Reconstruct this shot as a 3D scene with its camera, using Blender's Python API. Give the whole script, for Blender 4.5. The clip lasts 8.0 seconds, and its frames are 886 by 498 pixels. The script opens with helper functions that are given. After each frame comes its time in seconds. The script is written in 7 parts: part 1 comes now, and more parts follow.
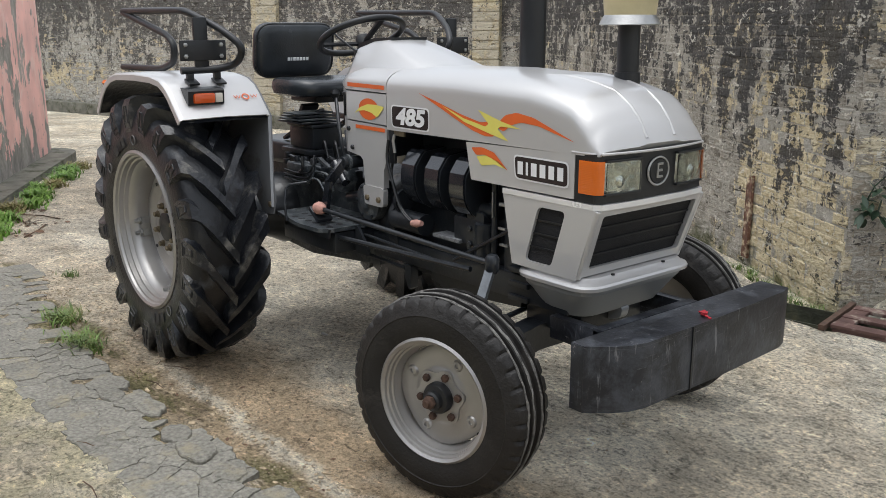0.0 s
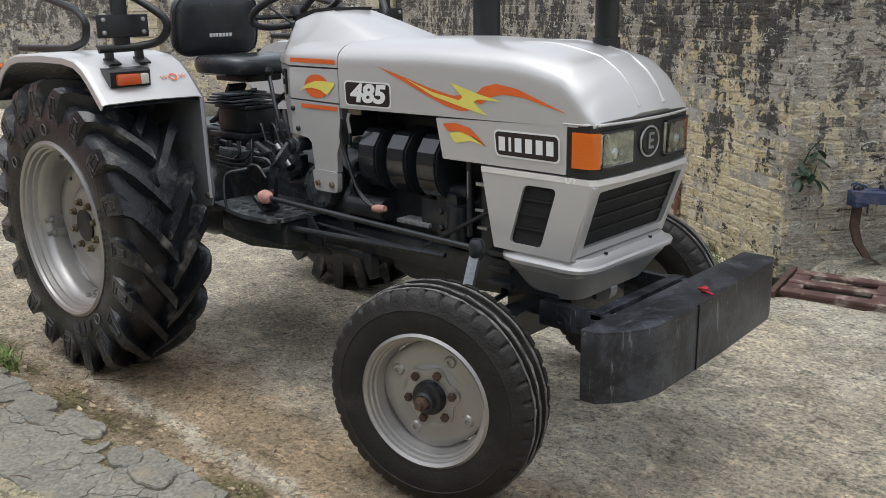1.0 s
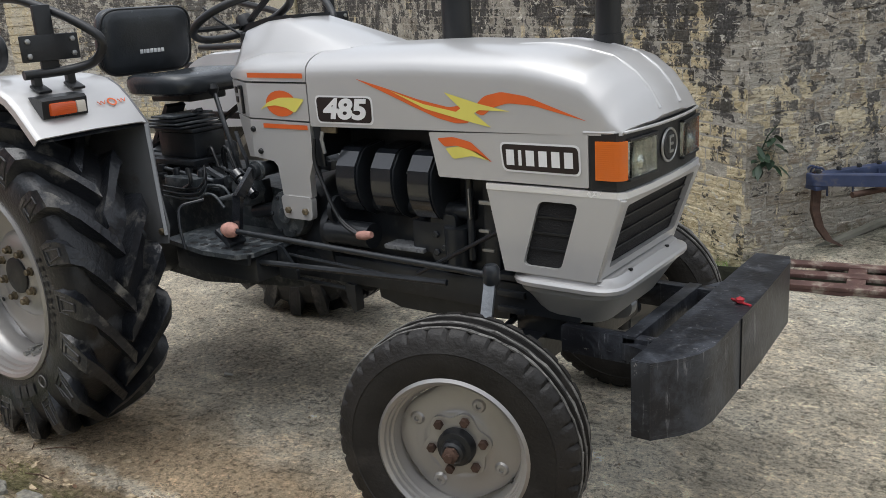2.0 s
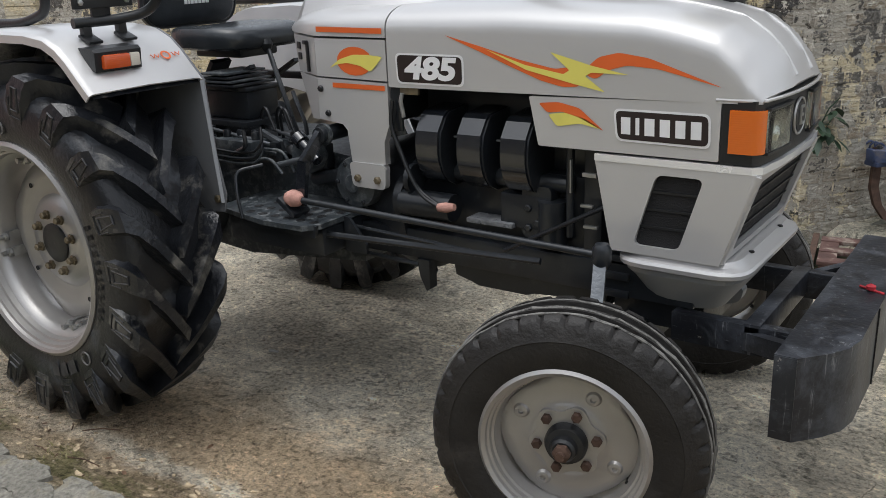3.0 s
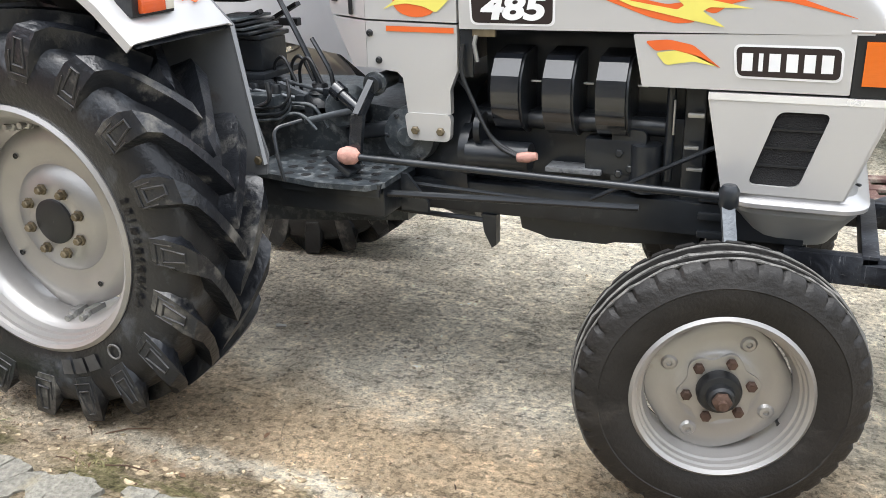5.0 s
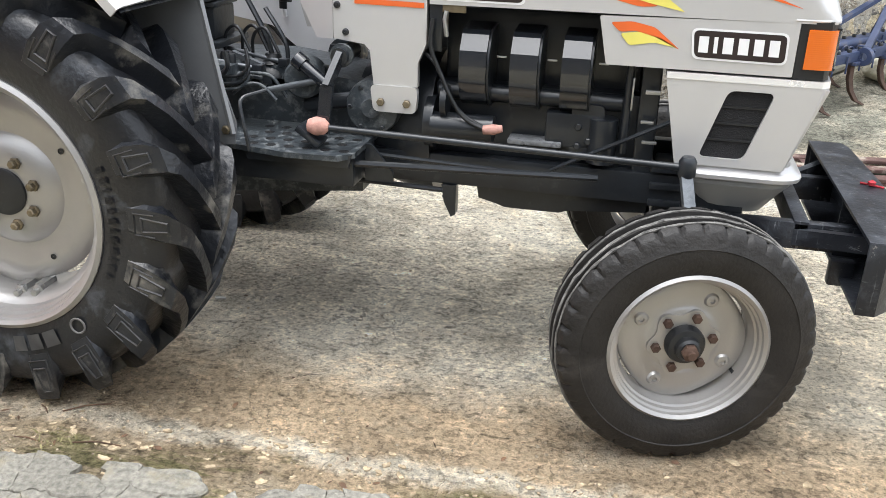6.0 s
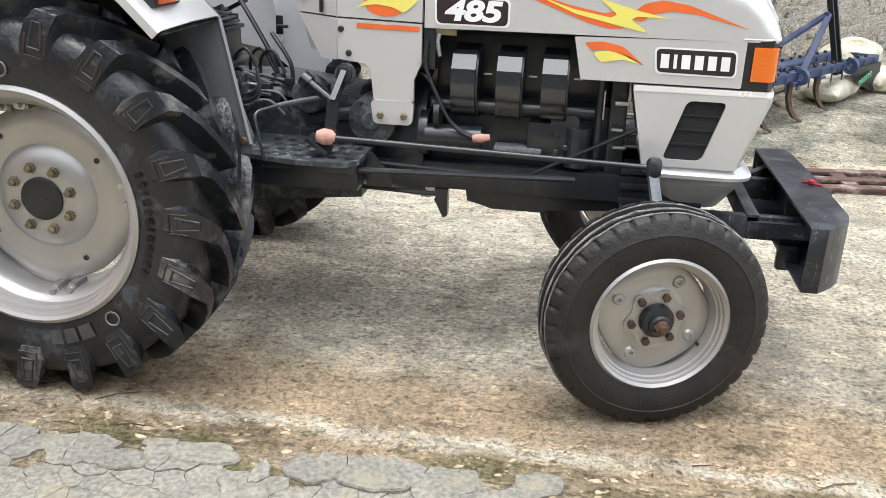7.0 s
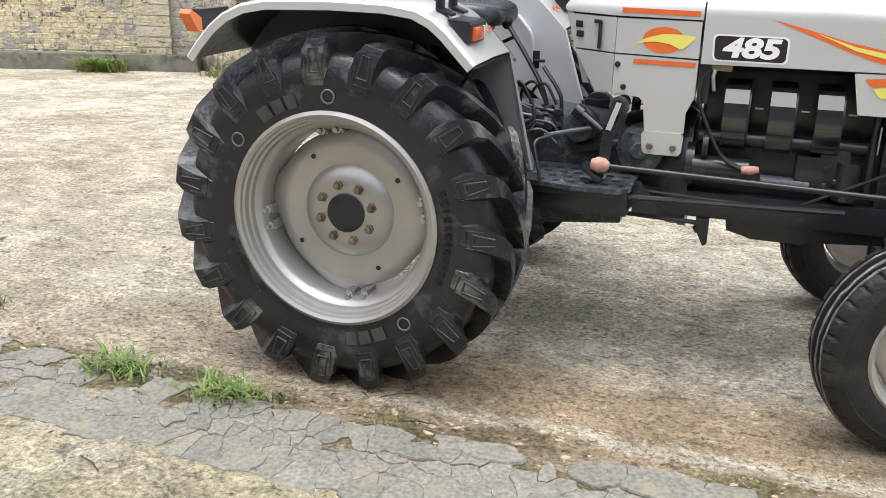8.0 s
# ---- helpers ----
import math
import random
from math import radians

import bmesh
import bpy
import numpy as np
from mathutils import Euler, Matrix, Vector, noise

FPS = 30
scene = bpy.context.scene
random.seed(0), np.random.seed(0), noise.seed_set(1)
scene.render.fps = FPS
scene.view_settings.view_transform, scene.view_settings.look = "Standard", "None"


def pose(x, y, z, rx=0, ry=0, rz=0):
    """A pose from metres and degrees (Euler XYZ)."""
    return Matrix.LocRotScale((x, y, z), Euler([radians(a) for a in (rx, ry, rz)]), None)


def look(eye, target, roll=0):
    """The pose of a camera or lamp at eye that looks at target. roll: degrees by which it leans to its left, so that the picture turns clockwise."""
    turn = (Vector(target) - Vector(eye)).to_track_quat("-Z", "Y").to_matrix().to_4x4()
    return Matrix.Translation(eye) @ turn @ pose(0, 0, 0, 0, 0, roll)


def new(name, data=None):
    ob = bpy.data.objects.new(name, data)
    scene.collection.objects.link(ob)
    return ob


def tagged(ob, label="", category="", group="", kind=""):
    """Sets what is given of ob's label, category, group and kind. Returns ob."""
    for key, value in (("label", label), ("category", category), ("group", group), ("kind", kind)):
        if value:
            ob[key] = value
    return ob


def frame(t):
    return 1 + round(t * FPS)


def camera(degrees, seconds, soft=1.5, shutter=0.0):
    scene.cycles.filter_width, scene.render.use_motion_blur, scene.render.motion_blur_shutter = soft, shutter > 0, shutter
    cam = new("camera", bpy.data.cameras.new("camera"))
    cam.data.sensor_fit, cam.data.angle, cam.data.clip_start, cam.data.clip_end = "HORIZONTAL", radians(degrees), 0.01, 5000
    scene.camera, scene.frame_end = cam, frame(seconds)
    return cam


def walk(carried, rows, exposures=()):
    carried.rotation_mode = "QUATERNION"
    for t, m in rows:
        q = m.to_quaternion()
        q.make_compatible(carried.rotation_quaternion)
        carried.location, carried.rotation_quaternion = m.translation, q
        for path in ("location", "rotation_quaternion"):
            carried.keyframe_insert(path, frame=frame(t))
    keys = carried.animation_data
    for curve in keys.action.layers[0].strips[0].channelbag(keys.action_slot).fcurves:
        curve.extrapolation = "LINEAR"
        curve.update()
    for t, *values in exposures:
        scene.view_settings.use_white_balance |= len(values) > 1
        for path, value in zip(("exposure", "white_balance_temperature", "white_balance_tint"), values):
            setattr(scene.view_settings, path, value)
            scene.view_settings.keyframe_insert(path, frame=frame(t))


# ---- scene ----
cam = camera(52.7, 8.0, 0.7)
PATH = [
    (0, (4.221, -2.498, 1.607), (2.719, -1.27, 1.122), -0.1),
    (0.2, (4.124, -2.511, 1.619), (2.672, -1.246, 1.08), -0.2),
    (0.5, (3.991, -2.545, 1.592), (2.644, -1.18, 1.021), -2.1),
    (0.8, (3.887, -2.588, 1.608), (2.583, -1.17, 1.071), -1.1),
    (1, (3.811, -2.56, 1.564), (2.491, -1.153, 1.034), -1.1),
    (1.2, (3.712, -2.52, 1.562), (2.394, -1.098, 1.071), -2.0),
    (2.3, (3.231, -2.539, 1.6), (2.125, -0.978, 1.018), -3.4),
    (2.5, (3.154, -2.551, 1.588), (2.028, -1.015, 0.975), -2.4),
    (2.7, (3.082, -2.555, 1.551), (1.938, -1.024, 0.963), -2.3),
    (3, (2.937, -2.525, 1.565), (1.83, -0.979, 0.946), -2.3),
    (3.2, (2.851, -2.518, 1.557), (1.705, -0.98, 0.992), -2.9),
    (3.5, (2.725, -2.55, 1.572), (1.548, -1.058, 0.947), -2.0),
    (3.7, (2.641, -2.579, 1.527), (1.552, -1.019, 0.909), -0.4),
    (4, (2.514, -2.64, 1.546), (1.566, -1.032, 0.83), -3.4),
    (4.2, (2.442, -2.696, 1.529), (1.544, -1.069, 0.792), -2.7),
    (5.3, (2.003, -2.805, 1.533), (1.375, -1.055, 0.795), -0.5),
    (5.5, (1.919, -2.858, 1.529), (1.358, -1.097, 0.764), 0.6),
    (5.8, (1.865, -2.93, 1.545), (1.324, -1.186, 0.727), -0.6),
    (6, (1.783, -2.984, 1.545), (1.404, -1.179, 0.771), 1.9),
    (6.2, (1.774, -3.036, 1.581), (1.482, -1.215, 0.807), 2.9),
    (6.5, (1.759, -3.157, 1.554), (1.559, -1.272, 0.915), 2.0),
    (6.8, (1.755, -3.294, 1.514), (1.508, -1.431, 0.828), 1.3),
    (7, (1.704, -3.352, 1.564), (1.425, -1.504, 0.852), 2.0),
    (7.3, (1.578, -3.454, 1.543), (1.232, -1.595, 0.892), 3.2),
    (7.5, (1.458, -3.533, 1.567), (1.003, -1.694, 0.926), 0.8),
    (8, (1.323, -3.65, 1.585), (0.722, -1.858, 0.93), 1.2),
]
EXPOSURES = [(0.0, 0.72), (1.2, 0.66), (2.5, 0.62), (3.5, 0.62), (4.2, 1.42), (5.3, 1.75), (6.5, 1.65), (7.5, 1.66), (8.0, 1.45)]
walk(cam, [(t, look(eye, target, roll)) for t, eye, target, roll in PATH], EXPOSURES)

# ---------------------------------------------------------------- light
world = bpy.data.worlds.new("overcast")
scene.world = world
world.use_nodes = True
wn = world.node_tree.nodes
wl = world.node_tree.links
sky = wn.new("ShaderNodeTexSky")
sky.sky_type = "NISHITA"
sky.sun_disc = False
sky.sun_elevation = radians(82)
sky.sun_rotation = radians(196)
sky.air_density, sky.dust_density, sky.ozone_density = 1.0, 4.0, 1.0
pale = wn.new("ShaderNodeHueSaturation")
pale.inputs["Saturation"].default_value = 0.25
wl.new(sky.outputs[0], pale.inputs["Color"])
cool = wn.new("ShaderNodeMix")
cool.data_type, cool.blend_type = "RGBA", "MULTIPLY"
cool.inputs[0].default_value = 1.0
cool.inputs[7].default_value = (0.97, 1.0, 1.03, 1)
wl.new(pale.outputs[0], cool.inputs[6])
wl.new(cool.outputs[2], wn["Background"].inputs["Color"])
wn["Background"].inputs["Strength"].default_value = 0.15

sun_data = bpy.data.lights.new("sun", "SUN")
sun_data.energy = 0.4
sun_data.angle = radians(80)
sun_data.color = (0.98, 0.985, 0.97)
sun = new("sun", sun_data)
sun.matrix_world = look((0, 0, 10), (0.02, 0.06, 9.0))


# ---------------------------------------------------------------- materials
def mat(name, color, rough=0.6, metal=0.0, vary=0.12, scale=8.0, bump=0.15, bump_scale=60.0, dirt=None, dirt_amount=0.0,
        dirt_scale=4.0, dirt_rough=0.9, coat=0.0, spec=0.5, rand=0.0):
    """Painted, rubber or metal surface: base colour with slow variation, fine relief and optional dirt patches."""
    m = bpy.data.materials.new(name)
    m.use_nodes = True
    n, l = m.node_tree.nodes, m.node_tree.links
    b = n["Principled BSDF"]
    b.inputs["Metallic"].default_value = metal
    b.inputs["Specular IOR Level"].default_value = spec
    b.inputs["Coat Weight"].default_value = coat
    b.inputs["Coat Roughness"].default_value = 0.12
    pos = n.new("ShaderNodeNewGeometry")
    t1 = n.new("ShaderNodeTexNoise")
    t1.inputs["Scale"].default_value = scale
    t1.inputs["Detail"].default_value = 5
    l.new(pos.outputs["Position"], t1.inputs["Vector"])
    ramp = n.new("ShaderNodeMapRange")
    ramp.inputs[1].default_value, ramp.inputs[2].default_value = 0.3, 0.7
    ramp.inputs[3].default_value, ramp.inputs[4].default_value = 1 - vary, 1 + vary
    l.new(t1.outputs[0], ramp.inputs[0])
    mul = n.new("ShaderNodeMix")
    mul.data_type, mul.blend_type = "RGBA", "MULTIPLY"
    mul.inputs[0].default_value = 1.0
    mul.inputs[6].default_value = (*color, 1)
    l.new(ramp.outputs[0], mul.inputs[7])
    out = mul.outputs[2]
    if rand:
        oi = n.new("ShaderNodeObjectInfo")
        rr = n.new("ShaderNodeMapRange")
        rr.inputs[3].default_value, rr.inputs[4].default_value = 1 - rand, 1 + rand
        l.new(oi.outputs["Random"], rr.inputs[0])
        m2 = n.new("ShaderNodeMix")
        m2.data_type, m2.blend_type = "RGBA", "MULTIPLY"
        m2.inputs[0].default_value = 1.0
        l.new(out, m2.inputs[6])
        l.new(rr.outputs[0], m2.inputs[7])
        out = m2.outputs[2]
    rough_out = None
    if dirt:
        t2 = n.new("ShaderNodeTexNoise")
        t2.inputs["Scale"].default_value = dirt_scale
        t2.inputs["Detail"].default_value = 9
        t2.inputs["Roughness"].default_value = 0.65
        l.new(pos.outputs["Position"], t2.inputs["Vector"])
        dr = n.new("ShaderNodeMapRange")
        dr.inputs[1].default_value = 0.72 - 0.4 * dirt_amount
        dr.inputs[2].default_value = dr.inputs[1].default_value + 0.14
        l.new(t2.outputs[0], dr.inputs[0])
        mx = n.new("ShaderNodeMix")
        mx.data_type = "RGBA"
        l.new(dr.outputs[0], mx.inputs[0])
        l.new(out, mx.inputs[6])
        mx.inputs[7].default_value = (*dirt, 1)
        out = mx.outputs[2]
        rmx = n.new("ShaderNodeMapRange")
        rmx.inputs[3].default_value, rmx.inputs[4].default_value = rough, dirt_rough
        l.new(dr.outputs[0], rmx.inputs[0])
        rough_out = rmx.outputs[0]
    l.new(out, b.inputs["Base Color"])
    if rough_out:
        l.new(rough_out, b.inputs["Roughness"])
    else:
        rv = n.new("ShaderNodeMapRange")
        rv.inputs[3].default_value, rv.inputs[4].default_value = max(0.02, rough - 0.07), min(1, rough + 0.07)
        l.new(t1.outputs[0], rv.inputs[0])
        l.new(rv.outputs[0], b.inputs["Roughness"])
    if bump:
        t3 = n.new("ShaderNodeTexNoise")
        t3.inputs["Scale"].default_value = bump_scale
        t3.inputs["Detail"].default_value = 4
        l.new(pos.outputs["Position"], t3.inputs["Vector"])
        bp = n.new("ShaderNodeBump")
        bp.inputs["Strength"].default_value = bump
        bp.inputs["Distance"].default_value = 0.01
        l.new(t3.outputs[0], bp.inputs["Height"])
        l.new(bp.outputs[0], b.inputs["Normal"])
    return m


def node_mix(n, l, fac, a, b, blend="MIX"):
    mx = n.new("ShaderNodeMix")
    mx.data_type, mx.blend_type = "RGBA", blend
    for key, v in ((0, fac), (6, a), (7, b)):
        if isinstance(v, (tuple, float, int)):
            mx.inputs[key].default_value = (*v, 1) if isinstance(v, tuple) else v
        else:
            l.new(v, mx.inputs[key])
    return mx.outputs[2]


def node_noise(n, l, pos, scale, detail=8, rough=0.6, stretch=None, distortion=0.0):
    t = n.new("ShaderNodeTexNoise")
    t.inputs["Scale"].default_value = scale
    t.inputs["Detail"].default_value = detail
    t.inputs["Roughness"].default_value = rough
    t.inputs["Distortion"].default_value = distortion
    if stretch:
        mp = n.new("ShaderNodeMapping")
        mp.inputs["Scale"].default_value = stretch
        l.new(pos, mp.inputs["Vector"])
        pos = mp.outputs[0]
    l.new(pos, t.inputs["Vector"])
    return t.outputs[0]


def node_range(n, l, v, a, b, c=0.0, d=1.0):
    r = n.new("ShaderNodeMapRange")
    for i, x in enumerate((a, b, c, d)):
        r.inputs[i + 1].default_value = x
    l.new(v, r.inputs[0])
    return r.outputs[0]


def node_math(n, l, op, a, b=0.0):
    m = n.new("ShaderNodeMath")
    m.operation = op
    for i, v in enumerate((a, b)):
        if isinstance(v, (int, float)):
            m.inputs[i].default_value = v
        else:
            l.new(v, m.inputs[i])
    return m.outputs[0]


def wall_material(name, brick, grey, dark, cream, dark_at, cream_at, moss_top=0.5, band=None, rise=0.10):
    """Old brick wall: each brick of its own tone, black weathering, remains of lime plaster, lime flecks and moss at the foot.
    band: a stretch in x that keeps more plaster. rise: how much blacker the wall grows with height."""
    m = bpy.data.materials.new(name)
    m.use_nodes = True
    n, l = m.node_tree.nodes, m.node_tree.links
    b = n["Principled BSDF"]
    g = n.new("ShaderNodeNewGeometry")
    pos = g.outputs["Position"]
    sep = n.new("ShaderNodeSeparateXYZ")
    l.new(pos, sep.inputs[0])
    oi = n.new("ShaderNodeObjectInfo")
    isl = node_math(n, l, "FRACT", node_math(n, l, "ADD", g.outputs["Random Per Island"], oi.outputs["Random"]))
    low = node_noise(n, l, pos, 1.1, 4, 0.6, distortion=0.5)
    mid = node_noise(n, l, pos, 5.5, 6, 0.66, distortion=0.5)
    grain = node_noise(n, l, pos, 21, 6, 0.7, stretch=(0.75, 0.75, 1.5), distortion=0.8)
    fine = node_noise(n, l, pos, 60, 5, 0.7)
    def blend(parts):
        out = None
        for v, k in parts:
            t = node_math(n, l, "MULTIPLY", node_math(n, l, "SUBTRACT", v, 0.5), k)
            out = t if out is None else node_math(n, l, "ADD", out, t)
        return node_math(n, l, "ADD", out, 0.5)
    # bricks, each of its own tone
    col = node_mix(n, l, isl, brick, grey)
    col = node_mix(n, l, node_range(n, l, grain, 0.44, 0.58), col, grey)
    col = node_mix(n, l, node_range(n, l, fine, 0.42, 0.34, 0, 0.7), col, tuple(c * 0.35 for c in brick))
    # plaster left in ragged sheets
    cm = blend(((low, 0.75), (node_noise(n, l, pos, 3.2, 9, 0.72, stretch=(1.2, 1.2, 0.8), distortion=0.7), 0.9), (grain, 0.22), (isl, 0.02)))
    if band:
        c0, c1 = band
        near = node_math(n, l, "SUBTRACT", 1.0, node_math(n, l, "ABSOLUTE", node_math(n, l, "DIVIDE", node_math(n, l, "SUBTRACT", sep.outputs[0], (c0 + c1) / 2), (c1 - c0) / 2)))
        cm = node_math(n, l, "ADD", cm, node_range(n, l, near, -0.6, 0.6, -0.07, 0.09))
        cm = node_math(n, l, "ADD", cm, node_range(n, l, sep.outputs[2], 0.4, 1.9, 0.08, -0.13))
    cmask = node_range(n, l, cm, cream_at, cream_at + 0.012)
    plaster = node_mix(n, l, node_range(n, l, grain, 0.36, 0.60), tuple(c * k for c, k in zip(cream, (0.62, 0.56, 0.46))), cream)
    plaster = node_mix(n, l, node_range(n, l, fine, 0.60, 0.70, 0, 0.5), plaster, tuple(min(0.85, c * 1.15) for c in cream))
    col = node_mix(n, l, cmask, col, plaster)
    # black weathering
    streak = node_noise(n, l, pos, 3.0, 6, 0.66, stretch=(1.7, 1.7, 0.55), distortion=0.4)
    dm = blend(((low, 0.35), (streak, 0.55), (mid, 0.55), (grain, 0.55), (isl, 0.10)))
    dm = node_math(n, l, "ADD", dm, node_range(n, l, sep.outputs[2], 0.2, 2.2, -rise, rise))
    dmask = node_range(n, l, dm, dark_at, dark_at + 0.022, 0, 0.95)
    shade = node_mix(n, l, node_range(n, l, fine, 0.40, 0.62), dark, tuple(c * 2.6 for c in dark))
    col = node_mix(n, l, dmask, col, shade)
    # lime flecks and open joints
    fleck = node_noise(n, l, pos, 15, 6, 0.7, stretch=(0.7, 0.7, 1.35), distortion=0.9)
    col = node_mix(n, l, node_range(n, l, fleck, 0.60, 0.62, 0, 0.9), col, (0.72, 0.69, 0.61))
    hollow = node_noise(n, l, pos, 12, 6, 0.7, stretch=(0.6, 0.6, 1.5), distortion=0.9)
    col = node_mix(n, l, node_range(n, l, hollow, 0.385, 0.37, 0, 0.9), col, (0.055, 0.045, 0.035))
    ms = node_math(n, l, "ADD", node_math(n, l, "MULTIPLY", mid, 0.7), node_range(n, l, sep.outputs[2], -0.2, moss_top, 0.22, -0.25))
    col = node_mix(n, l, node_range(n, l, ms, 0.42, 0.6, 0, 0.85), col, (0.075, 0.085, 0.03))
    l.new(col, b.inputs["Base Color"])
    b.inputs["Roughness"].default_value = 0.93
    b.inputs["Specular IOR Level"].default_value = 0.2
    bp = n.new("ShaderNodeBump")
    bp.inputs["Strength"].default_value = 1.0
    bp.inputs["Distance"].default_value = 0.035
    h = node_math(n, l, "ADD", node_math(n, l, "MULTIPLY", grain, 0.7), node_math(n, l, "ADD", node_math(n, l, "MULTIPLY", hollow, 1.0), node_math(n, l, "MULTIPLY", cmask, 0.25)))
    l.new(h, bp.inputs["Height"])
    l.new(bp.outputs[0], b.inputs["Normal"])
    return m


def ground_material():
    """Worn cement yard: pale sand-grey with crumbs and pits, brown earth along the wheel track, moss on the near side."""
    m = bpy.data.materials.new("worn_concrete")
    m.use_nodes = True
    n, l = m.node_tree.nodes, m.node_tree.links
    b = n["Principled BSDF"]
    g = n.new("ShaderNodeNewGeometry")
    pos = g.outputs["Position"]
    sep = n.new("ShaderNodeSeparateXYZ")
    l.new(pos, sep.inputs[0])
    grit = node_noise(n, l, pos, 90, 5, 0.8)
    crumb = node_noise(n, l, pos, 48, 8, 0.66)
    flake = node_noise(n, l, pos, 9, 12, 0.8, distortion=0.2)
    mid = node_noise(n, l, pos, 3.2, 9, 0.7, distortion=0.4)
    low = node_noise(n, l, pos, 0.8, 6, 0.6)
    blot = node_noise(n, l, pos, 4.5, 12, 0.78, distortion=0.7)
    grain = node_noise(n, l, pos, 62, 4, 0.75, distortion=0.2)
    col = node_mix(n, l, node_range(n, l, low, 0.42, 0.58), (0.68, 0.605, 0.475), (0.80, 0.745, 0.615))
    col = node_mix(n, l, node_range(n, l, blot, 0.515, 0.545, 0, 0.55), col, (0.54, 0.465, 0.34))
    col = node_mix(n, l, node_range(n, l, blot, 0.455, 0.43, 0, 0.6), col, (0.80, 0.745, 0.61))
    tan = node_noise(n, l, pos, 0.55, 5, 0.6, distortion=0.6)
    col = node_mix(n, l, node_range(n, l, tan, 0.47, 0.57, 0, 0.4), col, (0.54, 0.43, 0.285))
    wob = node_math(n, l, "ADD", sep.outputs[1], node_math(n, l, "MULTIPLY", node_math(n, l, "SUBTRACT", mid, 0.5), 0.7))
    # bare grey aggregate between the wheels, kept pale to offset the tractor's shade
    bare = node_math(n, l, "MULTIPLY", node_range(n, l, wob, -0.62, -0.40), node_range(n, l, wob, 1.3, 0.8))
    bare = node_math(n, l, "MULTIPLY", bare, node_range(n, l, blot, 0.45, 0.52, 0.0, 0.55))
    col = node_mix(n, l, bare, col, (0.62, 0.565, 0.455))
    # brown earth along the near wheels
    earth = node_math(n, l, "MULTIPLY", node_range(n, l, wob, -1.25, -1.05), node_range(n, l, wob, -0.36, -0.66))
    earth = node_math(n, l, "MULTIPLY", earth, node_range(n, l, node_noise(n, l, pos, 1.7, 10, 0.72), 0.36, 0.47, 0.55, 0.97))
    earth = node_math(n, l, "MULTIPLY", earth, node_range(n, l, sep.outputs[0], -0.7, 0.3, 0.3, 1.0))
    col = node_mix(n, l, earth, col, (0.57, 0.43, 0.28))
    # moss on the near side
    mossy = node_math(n, l, "MULTIPLY", node_range(n, l, wob, -1.38, -1.55), node_range(n, l, node_noise(n, l, pos, 2.6, 9, 0.72), 0.40, 0.54, 0.1, 0.85))
    col = node_mix(n, l, mossy, col, (0.62, 0.56, 0.37))
    # the ramp beyond the drain is of darker, weathered cement
    beyond = node_math(n, l, "ADD", node_math(n, l, "MULTIPLY", sep.outputs[1], 0.975), node_math(n, l, "MULTIPLY", sep.outputs[0], -0.222))
    ramp = node_math(n, l, "MULTIPLY", node_range(n, l, beyond, 2.05, 2.15), node_range(n, l, sep.outputs[0], 1.9, 2.1))
    ramp = node_math(n, l, "MULTIPLY", ramp, node_range(n, l, node_noise(n, l, pos, 1.8, 11, 0.74, distortion=0.5), 0.44, 0.55, 0.45, 0.97))
    col = node_mix(n, l, ramp, col, (0.255, 0.25, 0.20))
    # dark silt and moss along the upper edge of the strip
    patchy = node_noise(n, l, pos, 5.5, 9, 0.72, stretch=(0.45, 1.2, 1.0), distortion=0.5)
    edge = node_math(n, l, "MULTIPLY", node_range(n, l, wob, -1.46, -1.34), node_range(n, l, wob, -0.98, -1.09))
    col = node_mix(n, l, node_math(n, l, "MULTIPLY", edge, node_range(n, l, patchy, 0.42, 0.52, 0.35, 0.9)), col, (0.31, 0.24, 0.148))
    col = node_mix(n, l, node_math(n, l, "MULTIPLY", edge, node_range(n, l, patchy, 0.50, 0.56, 0.0, 0.85)), col, (0.205, 0.19, 0.085))
    # pale worn streak beside the strip
    thin = node_math(n, l, "ADD", sep.outputs[1], node_math(n, l, "MULTIPLY", node_math(n, l, "SUBTRACT", mid, 0.5), 0.28))
    streak = node_math(n, l, "MULTIPLY", node_range(n, l, thin, -1.03, -0.985), node_range(n, l, thin, -0.90, -0.945))
    streak = node_math(n, l, "MULTIPLY", streak, node_math(n, l, "MULTIPLY", node_range(n, l, sep.outputs[0], -0.4, 0.5), node_range(n, l, flake, 0.42, 0.50, 0.35, 0.9)))
    col = node_mix(n, l, streak, col, (0.82, 0.745, 0.60))
    # grit: pale grains, dark pits and broken skin, which keep the hue of the soil
    grav = node_math(n, l, "MULTIPLY", node_range(n, l, node_noise(n, l, pos, 0.75, 5, 0.6), 0.44, 0.56), node_range(n, l, crumb, 0.50, 0.52, 0, 0.3))
    col = node_mix(n, l, grav, col, (0.32, 0.265, 0.19))
    skin = node_noise(n, l, pos, 15, 7, 0.72, stretch=(0.6, 1.1, 1.0), distortion=0.3)
    scab = node_noise(n, l, pos, 6.5, 10, 0.74, stretch=(0.6, 1.1, 1.0), distortion=0.8)
    stain = node_noise(n, l, pos, 1.6, 11, 0.72, distortion=0.5)
    col = node_mix(n, l, 1.0, col, node_range(n, l, stain, 0.40, 0.56, 0.74, 1.08), "MULTIPLY")
